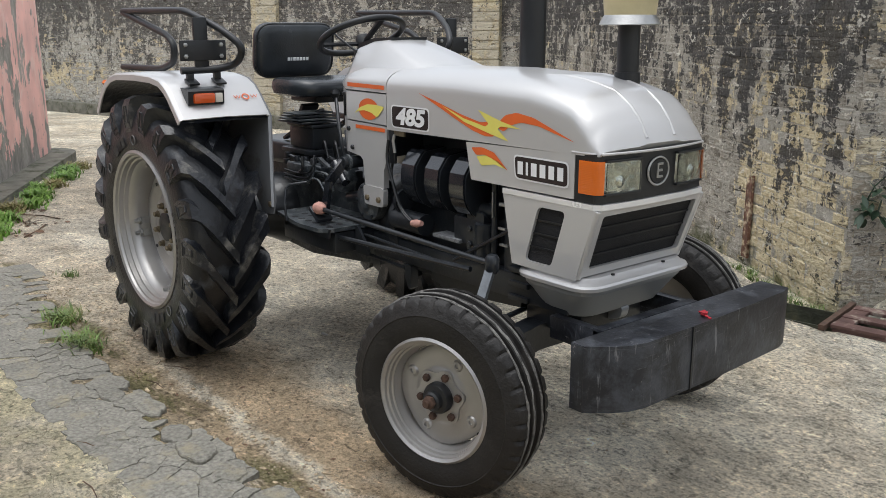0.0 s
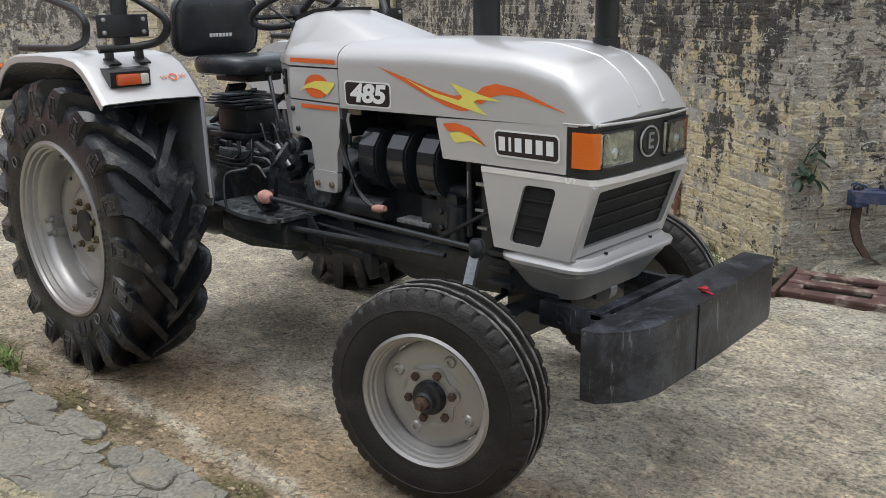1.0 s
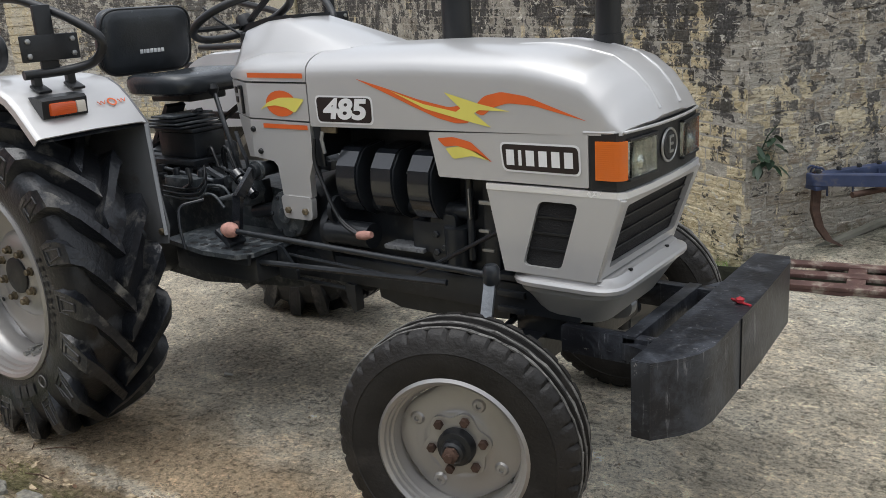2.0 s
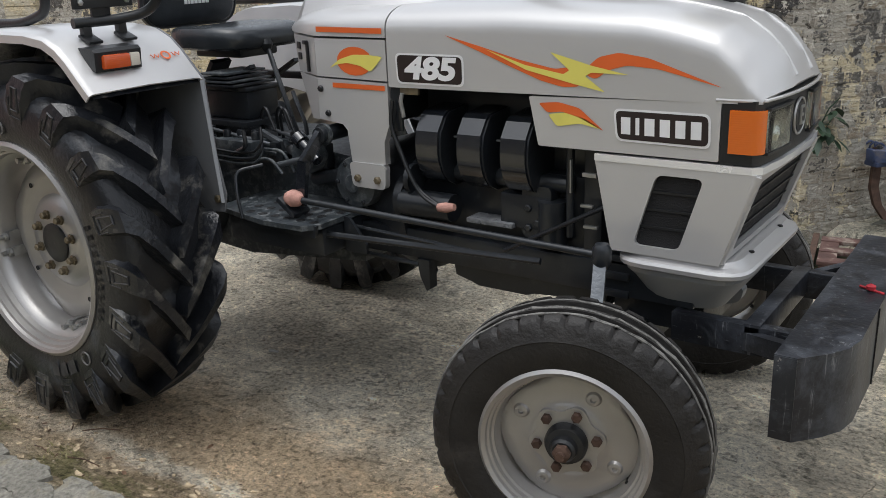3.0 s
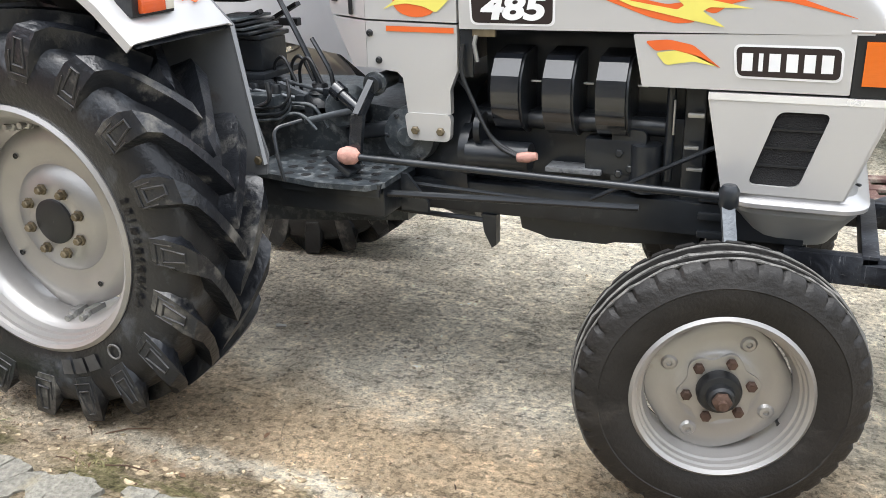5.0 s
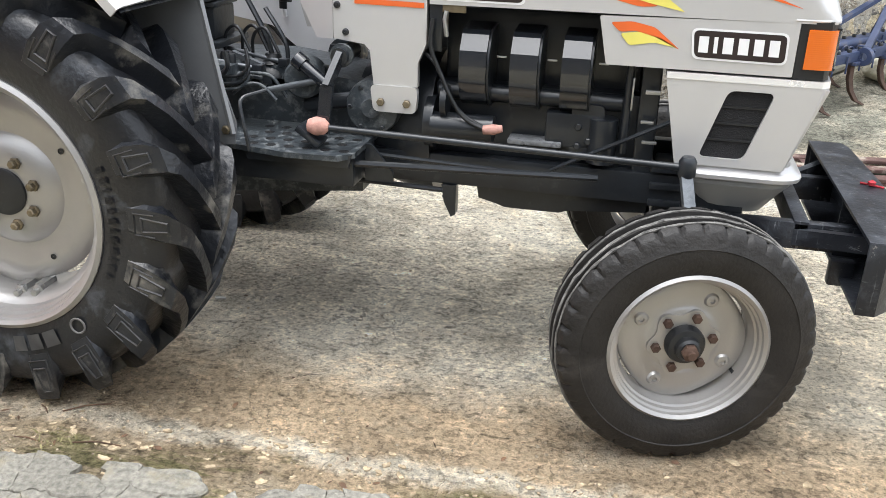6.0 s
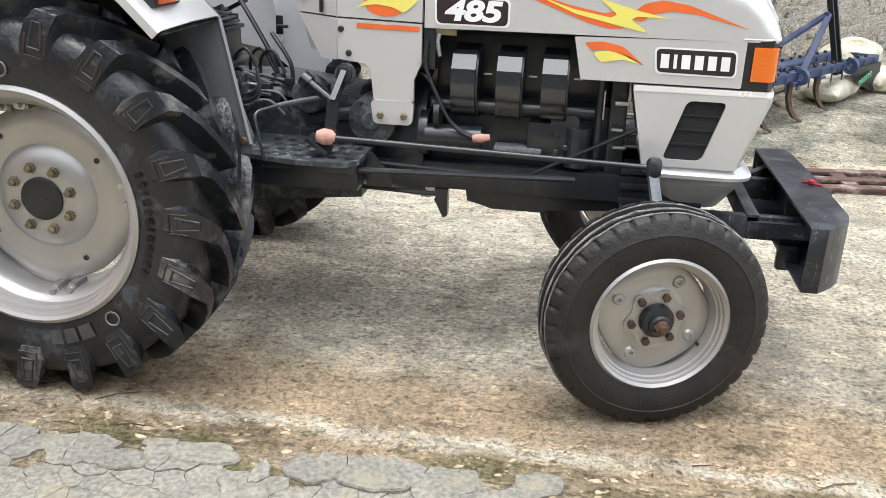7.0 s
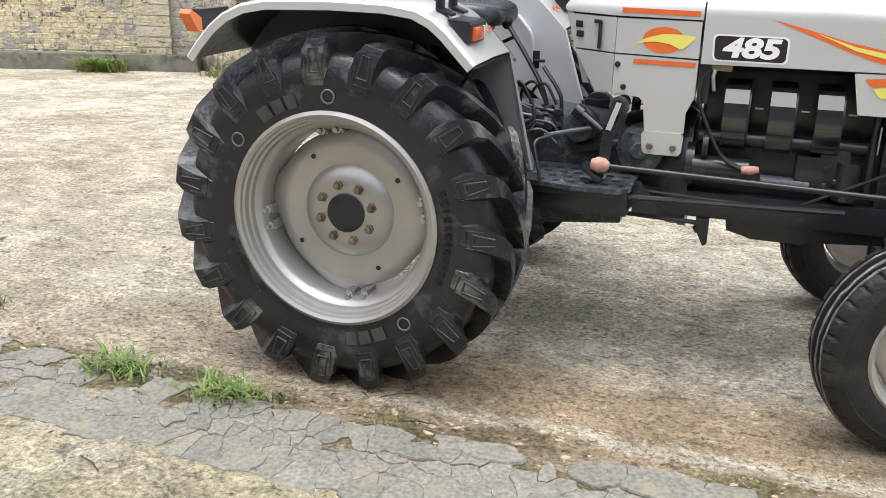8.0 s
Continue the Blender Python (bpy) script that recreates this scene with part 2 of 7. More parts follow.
    for field, a, c, k in ((crumb, 0.545, 0.575, 1.30), (crumb, 0.455, 0.435, 0.60), (flake, 0.425, 0.405, 0.56), (flake, 0.570, 0.595, 1.28), (skin, 0.41, 0.39, 0.54), (skin, 0.585, 0.605, 1.32),
                           (scab, 0.55, 0.57, 1.20), (scab, 0.43, 0.41, 0.78), (grain, 0.42, 0.36, 0.66), (grain, 0.58, 0.64, 1.22)):
        col = node_mix(n, l, 1.0, col, node_range(n, l, field, a, c, 1.0, k), "MULTIPLY")
    # thin cracks
    crack = n.new("ShaderNodeTexVoronoi")
    crack.feature = "DISTANCE_TO_EDGE"
    crack.inputs["Scale"].default_value = 2.6
    warp = n.new("ShaderNodeVectorMath")
    warp.operation = "ADD"
    wn2 = n.new("ShaderNodeTexNoise")
    wn2.inputs["Scale"].default_value = 5.0
    wn2.inputs["Detail"].default_value = 6
    l.new(pos, wn2.inputs["Vector"])
    l.new(pos, warp.inputs[0])
    ws = n.new("ShaderNodeVectorMath")
    ws.operation = "SCALE"
    ws.inputs["Scale"].default_value = 0.35
    l.new(wn2.outputs["Color"], ws.inputs[0])
    l.new(ws.outputs[0], warp.inputs[1])
    l.new(warp.outputs[0], crack.inputs["Vector"])
    cr = node_math(n, l, "MULTIPLY", node_range(n, l, crack.outputs["Distance"], 0.008, 0.002), node_range(n, l, mid, 0.51, 0.55, 0, 0.6))
    col = node_mix(n, l, cr, col, (0.10, 0.08, 0.055))
    col = node_mix(n, l, 1.0, col, node_range(n, l, grit, 0.43, 0.40, 1.0, 0.72), "MULTIPLY")
    col = node_mix(n, l, 1.0, col, node_range(n, l, grit, 0.57, 0.60, 1.0, 1.22), "MULTIPLY")
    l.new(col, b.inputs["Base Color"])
    b.inputs["Roughness"].default_value = 0.92
    b.inputs["Specular IOR Level"].default_value = 0.2
    bp = n.new("ShaderNodeBump")
    bp.inputs["Strength"].default_value = 1.0
    bp.inputs["Distance"].default_value = 0.04
    h = node_math(n, l, "ADD", node_math(n, l, "MULTIPLY", crumb, 0.8), node_math(n, l, "ADD", node_math(n, l, "ADD", flake, node_math(n, l, "MULTIPLY", skin, 0.8)), node_math(n, l, "MULTIPLY", grit, 0.35)))
    l.new(h, bp.inputs["Height"])
    l.new(bp.outputs[0], b.inputs["Normal"])
    return m


def scuffed_black():
    """Black enamel with a thin bluish dust film, upright scratches and bare chips."""
    m = mat("bumper_black_paint", (0.013, 0.0145, 0.0185), 0.36, 0.0, 0.35, 5, 0.10, 70, spec=0.4)
    n, l = m.node_tree.nodes, m.node_tree.links
    b = n["Principled BSDF"]
    g = n.new("ShaderNodeNewGeometry")
    pos = g.outputs["Position"]
    col = b.inputs["Base Color"].links[0].from_socket
    film = node_noise(n, l, pos, 6, 10, 0.72, distortion=0.5)
    col = node_mix(n, l, node_range(n, l, film, 0.47, 0.62, 0, 0.6), col, (0.075, 0.083, 0.098))
    lines_up = node_noise(n, l, pos, 4, 5, 0.7, stretch=(16, 16, 1.3), distortion=0.3)
    col = node_mix(n, l, node_math(n, l, "MULTIPLY", node_range(n, l, lines_up, 0.60, 0.66, 0, 0.7), node_range(n, l, film, 0.42, 0.55)), col, (0.20, 0.205, 0.215))
    lines_on = node_noise(n, l, pos, 5, 5, 0.7, stretch=(2.5, 2.0, 22), distortion=0.3)
    col = node_mix(n, l, node_math(n, l, "MULTIPLY", node_range(n, l, lines_on, 0.62, 0.67, 0, 0.6), node_range(n, l, film, 0.60, 0.45)), col, (0.16, 0.165, 0.175))
    chips = node_noise(n, l, pos, 38, 6, 0.7)
    col = node_mix(n, l, node_range(n, l, chips, 0.66, 0.69, 0, 0.8), col, (0.21, 0.20, 0.19))
    l.new(col, b.inputs["Base Color"])
    return m


def pink_plaster():
    """Faded pink lime paint that has come off in ragged upright sheets, with the grey cement showing."""
    m = mat("faded_pink_plaster", (0.84, 0.50, 0.45), 0.9, 0, 0.16, 2.5, 0.35, 25)
    n, l = m.node_tree.nodes, m.node_tree.links
    b = n["Principled BSDF"]
    g = n.new("ShaderNodeNewGeometry")
    pos = g.outputs["Position"]
    sep = n.new("ShaderNodeSeparateXYZ")
    l.new(pos, sep.inputs[0])
    col = b.inputs["Base Color"].links[0].from_socket
    pale = node_noise(n, l, pos, 5, 9, 0.72, stretch=(1.3, 1.3, 0.6), distortion=0.5)
    col = node_mix(n, l, node_range(n, l, pale, 0.52, 0.60, 0, 0.5), col, (0.85, 0.66, 0.60))
    bare = node_noise(n, l, pos, 1.5, 11, 0.66, stretch=(1.5, 1.5, 0.75), distortion=0.5)
    foot = node_range(n, l, sep.outputs[2], 0.0, 0.5, 0.10, 0.0)
    bare = node_math(n, l, "ADD", bare, foot)
    cement = node_mix(n, l, node_range(n, l, pale, 0.40, 0.60), (0.22, 0.205, 0.185), (0.40, 0.37, 0.335))
    col = node_mix(n, l, node_range(n, l, bare, 0.535, 0.55), col, cement)
    chip = node_noise(n, l, pos, 11, 8, 0.7, stretch=(1.4, 1.4, 0.6), distortion=0.6)
    col = node_mix(n, l, node_range(n, l, chip, 0.635, 0.66, 0, 0.8), col, (0.27, 0.225, 0.20))
    l.new(col, b.inputs["Base Color"])
    return m


# trim made paler than the silver paint, with its highlight in the colour
TRIM_LIT = mat("lit_trim", (0.82, 0.82, 0.82), 0.25, 0.35, 0.03, 5, 0.02, 100, coat=0.5)
SILVER = mat("silver_paint", (0.53, 0.523, 0.517), 0.34, 0.30, 0.03, 3, 0.02, 200, coat=0.5)
SILVER_RIM = mat("silver_rim_paint", (0.40, 0.388, 0.375), 0.38, 0.68, 0.08, 5, 0.05, 120, dirt=(0.34, 0.28, 0.23), dirt_amount=0.16, dirt_scale=6)
# camera-side copies of the silver sheet, darkened to carry its shade
SHADED_EDGE = mat("shaded_edge_sheet", (0.20, 0.205, 0.21), 0.4, 0.3, 0.1, 6, 0.04, 120)
SHADED_SHEET = mat("shaded_inner_sheet", (0.13, 0.134, 0.14), 0.45, 0.1, 0.12, 5, 0.05, 120, dirt=(0.09, 0.08, 0.065), dirt_amount=0.3, dirt_scale=5)
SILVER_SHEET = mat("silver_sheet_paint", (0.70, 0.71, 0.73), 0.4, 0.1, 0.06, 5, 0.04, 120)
GREY_PAN = mat("grey_pan_paint", (0.30, 0.31, 0.31), 0.4, 0.3, 0.05, 4, 0.04, 150)
BLACK = mat("black_paint", (0.016, 0.0185, 0.022), 0.30, 0.0, 0.3, 9, 0.12, 40, spec=0.5, dirt=(0.055, 0.056, 0.056), dirt_amount=0.30, dirt_scale=11, dirt_rough=0.7)
DUSTY_BLACK = mat("dusty_black_plate", (0.035, 0.042, 0.048), 0.38, 0.0, 0.3, 9, 0.2, 60, dirt=(0.11, 0.119, 0.122), dirt_amount=0.58, dirt_scale=34, dirt_rough=0.7)
GLOSS_BLACK = mat("gloss_black_enamel", (0.014, 0.016, 0.020), 0.14, 0.0, 0.2, 6, 0.02, 40, coat=0.45, spec=0.6)
BUMPER_BLACK = scuffed_black()
TRIM_BLACK = mat("black_plastic", (0.012, 0.013, 0.0145), 0.40, 0.0, 0.15, 10, 0.1, 150)
VINYL = mat("black_vinyl", (0.026, 0.030, 0.034), 0.24, 0.0, 0.25, 10, 0.12, 120)
RUBBER = mat("tyre_rubber", (0.0105, 0.0112, 0.0135), 0.32, 0.0, 0.35, 7, 0.22, 80, dirt=(0.075, 0.083, 0.095), dirt_amount=0.42, dirt_scale=5, dirt_rough=0.5)
RUBBER_WORN = mat("front_tyre_rubber", (0.017, 0.0155, 0.0145), 0.55, 0.0, 0.3, 9, 0.3, 90, spec=0.35, dirt=(0.05, 0.044, 0.038), dirt_amount=0.34, dirt_scale=5)
RUBBER_EDGE = mat("scuffed_rubber_edge", (0.15, 0.145, 0.135), 0.8, 0.0, 0.4, 30, 0.5, 90, dirt=(0.035, 0.033, 0.032), dirt_amount=0.5, dirt_scale=22)
MUDDY = mat("muddy_lug_rubber", (0.013, 0.0145, 0.018), 0.30, 0.0, 0.4, 12, 0.40, 45, dirt=(0.15, 0.142, 0.125), dirt_amount=0.44, dirt_scale=7, dirt_rough=0.6)
POCKET = mat("lug_pocket_rubber", (0.030, 0.030, 0.031), 0.5, 0.0, 0.4, 9, 0.3, 60, dirt=(0.05, 0.046, 0.04), dirt_amount=0.45, dirt_scale=8)
RUST = mat("rusty_steel", (0.085, 0.05, 0.036), 0.75, 0.3, 0.4, 20, 0.3, 120)
STEEL = mat("dull_steel", (0.42, 0.42, 0.41), 0.4, 0.85, 0.15, 20, 0.1, 120)
BRASS = mat("dull_zinc_nut", (0.20, 0.165, 0.11), 0.45, 0.75, 0.3, 20, 0.1, 120)
ORANGE = mat("orange_decal", (0.72, 0.13, 0.025), 0.42, 0, 0.06, 10, 0.0)
YELLOW = mat("yellow_decal", (0.74, 0.66, 0.14), 0.42, 0, 0.06, 10, 0.0)
WHITE = mat("white_decal", (0.78, 0.78, 0.78), 0.45, 0, 0.04, 10, 0.0)
DECAL_DARK = mat("dark_badge", (0.022, 0.014, 0.014), 0.35, 0, 0.1, 10, 0.0)
PALE_PRINT = mat("pale_print", (0.115, 0.112, 0.108), 0.7, 0, 0.3, 14, 0.1)
COPPER_RAG = mat("pink_cloth", (0.46, 0.245, 0.20), 0.85, 0, 0.35, 30, 0.4, 60)
BLUE = mat("blue_implement_paint", (0.038, 0.055, 0.115), 0.5, 0.1, 0.3, 8, 0.15, 60, dirt=(0.15, 0.135, 0.125), dirt_amount=0.4, dirt_scale=8)
MAROON = mat("maroon_grate_paint", (0.105, 0.056, 0.047), 0.7, 0.1, 0.35, 9, 0.25, 70, dirt=(0.32, 0.28, 0.23), dirt_amount=0.52, dirt_scale=9)
SACK = mat("woven_white_sack", (0.50, 0.48, 0.385), 0.8, 0, 0.25, 9, 0.6, 40, dirt=(0.30, 0.27, 0.17), dirt_amount=0.5, dirt_scale=6)
GREEN_PRINT = mat("green_print", (0.10, 0.30, 0.16), 0.8, 0, 0.2, 30, 0.1)
PINK = pink_plaster()
CEMENT = mat("old_cement", (0.17, 0.165, 0.135), 0.92, 0, 0.3, 6, 0.5, 40, dirt=(0.055, 0.058, 0.03), dirt_amount=0.5, dirt_scale=5)
SLAB = mat("grey_cement_slab", (0.205, 0.195, 0.165), 0.95, 0, 0.35, 60, 1.0, 70, dirt=(0.27, 0.24, 0.165), dirt_amount=0.42, dirt_scale=7, rand=0.12)
PIPE_CREAM = mat("cream_air_filter", (0.52, 0.45, 0.27), 0.5, 0, 0.15, 7, 0.1, 60)
GRASS = mat("grass_blade", (0.13, 0.20, 0.045), 0.55, 0, 0.5, 14, 0.0)
WEED = mat("lush_weed", (0.16, 0.30, 0.05), 0.5, 0, 0.45, 14, 0.0)
DRY_GRASS = mat("dry_grass", (0.25, 0.22, 0.09), 0.7, 0, 0.4, 14, 0.0)
LEAF = mat("dark_leaf", (0.018, 0.042, 0.020), 0.5, 0, 0.4, 14, 0.1, 40)
DEAD_LEAF = mat("dead_leaf", (0.10, 0.055, 0.03), 0.8, 0, 0.5, 20, 0.2, 60, rand=0.4)
LITTER = mat("pale_scrap", (0.42, 0.41, 0.38), 0.7, 0, 0.1, 20, 0.2, 60)
RED_THREAD = mat("red_thread", (0.35, 0.02, 0.03), 0.8, 0, 0.3, 30, 0.3, 80)
MESH_DARK = mat("black_grille_mesh", (0.010, 0.010, 0.011), 0.6, 0.2, 0.3, 30, 0.6, 320)
WALL_SIDE = wall_material("weathered_brick_side", (0.20, 0.175, 0.14), (0.44, 0.415, 0.36), (0.036, 0.035, 0.034), (0.80, 0.71, 0.50), 0.492, 0.535, band=(0.6, 1.8), rise=0.15)
WALL_BARE = wall_material("weathered_brick_bare", (0.27, 0.22, 0.16), (0.50, 0.465, 0.40), (0.080, 0.076, 0.070), (0.74, 0.67, 0.51), 0.528, 0.60, rise=0.09)
WALL_BACK = wall_material("weathered_brick_back", (0.25, 0.23, 0.19), (0.58, 0.565, 0.515), (0.070, 0.067, 0.063), (0.80, 0.71, 0.50), 0.498, 0.600, 0.15, band=(-10.5, -6.0), rise=0.13)
MORTAR = wall_material("lime_mortar", (0.36, 0.335, 0.285), (0.52, 0.49, 0.43), (0.055, 0.052, 0.05), (0.78, 0.70, 0.52), 0.500, 0.545, rise=0.14)
GROUND = ground_material()


def amber_lens(name, color, emit=0.0):
    m = bpy.data.materials.new(name)
    m.use_nodes = True
    n, l = m.node_tree.nodes, m.node_tree.links
    b = n["Principled BSDF"]
    b.inputs["Base Color"].default_value = (*color, 1)
    b.inputs["Roughness"].default_value = 0.2
    b.inputs["Coat Weight"].default_value = 0.6
    g = n.new("ShaderNodeNewGeometry")
    w = n.new("ShaderNodeTexWave")
    w.inputs["Scale"].default_value = 55
    w.bands_direction = "Z"
    l.new(g.outputs["Position"], w.inputs["Vector"])
    bp = n.new("ShaderNodeBump")
    bp.inputs["Strength"].default_value = 0.10
    bp.inputs["Distance"].default_value = 0.003
    l.new(w.outputs[1], bp.inputs["Height"])
    l.new(bp.outputs[0], b.inputs["Normal"])
    return m


AMBER = amber_lens("amber_lens", (0.66, 0.135, 0.008))
RED_LENS = amber_lens("red_lens", (0.60, 0.095, 0.02))
# dark bed of gutter and drain: the shade down there put into colour
DARK_BED = mat("dark_bed", (0.040, 0.042, 0.026), 0.7, 0, 0.5, 9, 0.6, 40, dirt=(0.10, 0.095, 0.05), dirt_amount=0.35, dirt_scale=9)
ARM_STEEL = mat("scuffed_arm_steel", (0.13, 0.14, 0.15), 0.45, 0.6, 0.3, 14, 0.2, 90)
CLEAR_LENS = amber_lens("pale_lens", (0.62, 0.58, 0.50))
glass = bpy.data.materials.new("lamp_glass")
glass.use_nodes = True
gb = glass.node_tree.nodes["Principled BSDF"]
gb.inputs["Base Color"].default_value = (0.9, 0.92, 0.9, 1)
gb.inputs["Transmission Weight"].default_value = 1.0
gb.inputs["Roughness"].default_value = 0.08
gb.inputs["IOR"].default_value = 1.3
REFLECTOR = mat("lamp_reflector", (0.55, 0.56, 0.50), 0.16, 0.95, 0.35, 18, 0.9, 30)


# ---------------------------------------------------------------- mesh helpers
def finish(name, bm, material, parent=None, label="", smooth=38):
    me = bpy.data.meshes.new(name)
    bmesh.ops.recalc_face_normals(bm, faces=bm.faces)
    bm.to_mesh(me)
    bm.free()
    for p in me.polygons:
        p.use_smooth = True
    me.set_sharp_from_angle(angle=radians(smooth))
    me.materials.append(material)
    ob = new(name, me)
    if parent is not None:
        ob.parent = parent
    if label:
        ob["label"] = label
    return ob


def part(name, bm, material, parent, label=""):
    return finish(name, bm, material, parent, label)


def empty(name, loc=(0, 0, 0), rz=0.0):
    ob = new(name)
    ob.empty_display_size = 0.1
    ob.matrix_world = pose(*loc, 0, 0, rz)
    return ob


def soften(bm, width, segments=2, angle=30):
    es = [e for e in bm.edges if len(e.link_faces) == 2 and e.calc_face_angle(0) > radians(angle)]
    if es and width > 0:
        bmesh.ops.bevel(bm, geom=es, offset=width, segments=segments, affect="EDGES", profile=0.6)
    return bm


def box(x0, x1, y0, y1, z0, z1, bevel=0.004, seg=2):
    bm = bmesh.new()
    bmesh.ops.create_cube(bm, size=1)
    for v in bm.verts:
        v.co = ((x0 + x1) / 2 + v.co.x * (x1 - x0), (y0 + y1) / 2 + v.co.y * (y1 - y0), (z0 + z1) / 2 + v.co.z * (z1 - z0))
    return soften(bm, bevel, seg)


def join(*bms):
    """Joins bmeshes into the first."""
    a = bms[0]
    for b in bms[1:]:
        me = bpy.data.meshes.new("tmp")
        b.to_mesh(me)
        b.free()
        a.from_mesh(me)
        bpy.data.meshes.remove(me)
    return a


def moved(bm, m):
    bm.transform(m)
    return bm


def prism(pts, y0, y1, bevel=0.003, seg=2, plane="y"):
    """A flat polygon given in x, z (or x, y for plane z; y, z for plane x), thickened between two values of the third axis."""
    def at(p, d):
        return {"y": (p[0], d, p[1]), "z": (p[0], p[1], d), "x": (d, p[0], p[1])}[plane]
    bm = bmesh.new()
    a = [bm.verts.new(at(p, y0)) for p in pts]
    b = [bm.verts.new(at(p, y1)) for p in pts]
    bm.faces.new(a)
    bm.faces.new(b[::-1])
    for i in range(len(pts)):
        j = (i + 1) % len(pts)
        bm.faces.new((a[i], b[i], b[j], a[j]))
    return soften(bm, bevel, seg)


def rounded(pts, r, n=4):
    """Rounds the corners of a polygon."""
    out = []
    for i, p in enumerate(pts):
        p = Vector(p)
        a, b = Vector(pts[i - 1]), Vector(pts[(i + 1) % len(pts)])
        k = min(r, 0.45 * (a - p).length, 0.45 * (b - p).length)
        s, e = p + (a - p).normalized() * k, p + (b - p).normalized() * k
        for j in range(n + 1):
            t = j / n
            out.append(tuple((1 - t) ** 2 * s + 2 * t * (1 - t) * p + t * t * e))
    return out


def lathe(profile, segments=48, axis="y", closed=False):
    """Turns (radius, along) pairs round an axis through the origin."""
    bm = bmesh.new()
    rings = []
    for i in range(segments):
        a = 2 * math.pi * i / segments
        c, s = math.cos(a), math.sin(a)
        if axis == "y":
            rings.append([bm.verts.new((r * c, h, r * s)) for r, h in profile])
        elif axis == "z":
            rings.append([bm.verts.new((r * c, r * s, h)) for r, h in profile])
        else:
            rings.append([bm.verts.new((h, r * c, r * s)) for r, h in profile])
    n = len(profile)
    for i in range(segments):
        j = (i + 1) % segments
        for k in range(n if closed else n - 1):
            k2 = (k + 1) % n
            bm.faces.new((rings[i][k], rings[j][k], rings[j][k2], rings[i][k2]))
    bmesh.ops.remove_doubles(bm, verts=bm.verts, dist=1e-5)
    return bm


def tube(points, r, sides=10, smooth=0, cap=True):
    """A round bar along points; smooth > 0 rounds the bends with that radius."""
    pts = [Vector(p) for p in points]
    if smooth:
        out = [pts[0]]
        for a, p, b in zip(pts, pts[1:], pts[2:]):
            k = min(smooth, 0.48 * (a - p).length, 0.48 * (b - p).length)
            s, e = p + (a - p).normalized() * k, p + (b - p).normalized() * k
            for j in range(6):
                t = j / 5
                out.append((1 - t) ** 2 * s + 2 * t * (1 - t) * p + t * t * e)
        pts = out + [pts[-1]]
    bm = bmesh.new()
    rings, side = [], None
    for i, p in enumerate(pts):
        d = (pts[min(i + 1, len(pts) - 1)] - pts[max(i - 1, 0)]).normalized()
        if side is None:
            side = d.orthogonal().normalized()
        side = (side - d * side.dot(d)).normalized()
        up = d.cross(side)
        rad = r[min(i, len(r) - 1)] if isinstance(r, (list, tuple)) else r
        rings.append([bm.verts.new(p + (side * math.cos(2 * math.pi * k / sides) + up * math.sin(2 * math.pi * k / sides)) * rad) for k in range(sides)])
    for a, b in zip(rings, rings[1:]):
        for k in range(sides):
            bm.faces.new((a[k], a[(k + 1) % sides], b[(k + 1) % sides], b[k]))
    if cap:
        bm.faces.new(rings[0][::-1])
        bm.faces.new(rings[-1])
    return bm


def bar(p, q, w, h, bevel=0.003, up=(0, 0, 1)):
    """A flat bar from p to q, w wide across and h high."""
    p, q = Vector(p), Vector(q)
    d = (q - p).normalized()
    s = d.cross(Vector(up)).normalized()
    u = s.cross(d)
    bm = bmesh.new()
    vs = [[bm.verts.new(e + s * a * w / 2 + u * b * h / 2) for a, b in ((-1, -1), (1, -1), (1, 1), (-1, 1))] for e in (p, q)]
    bm.faces.new(vs[0][::-1])
    bm.faces.new(vs[1])
    for k in range(4):
        bm.faces.new((vs[0][k], vs[0][(k + 1) % 4], vs[1][(k + 1) % 4], vs[1][k]))
    return soften(bm, bevel)


def bolt(p, axis, r=0.012, h=0.012):
    """A hexagon bolt head standing on p along axis."""
    bm = lathe([(0.0001, h), (r * 0.75, h), (r, h * 0.8), (r, 0), (0.0001, 0)], 6, "z")
    q = Vector(axis).to_track_quat("Z", "Y").to_matrix().to_4x4()
    return moved(bm, Matrix.Translation(p) @ q)


def grid_loft(sections, cap=False):
    """A skin through sections, each a list of points of one length."""
    bm = bmesh.new()
    vs = [[bm.verts.new(p) for p in s] for s in sections]
    for a, b in zip(vs, vs[1:]):
        for k in range(len(a) - 1):
            bm.faces.new((a[k], a[k + 1], b[k + 1], b[k]))
    if cap:
        bm.faces.new(vs[0])
        bm.faces.new(vs[-1][::-1])
    return bm


def thick(bm, t):
    bmesh.ops.recalc_face_normals(bm, faces=bm.faces)
    bmesh.ops.solidify(bm, geom=bm.faces[:], thickness=t)
    return bm
from mathutils import geometry


# ---------------------------------------------------------------- setting: yard, walls, house
CORNER = Vector((1.75, 2.60))
ALONG_SIDE = Vector((-0.8415, 0.5405))
ALONG_BARE = Vector((0.60, 0.80))
BACK_CORNER = CORNER + ALONG_SIDE * 9.55
BACK_DIR = Vector((-0.948, -0.318))
GRATE_DIR = Vector((0.986, 0.165))
GRATE_N = Vector((-0.165, 0.986))
GRATE_0 = Vector((1.99, 2.03))


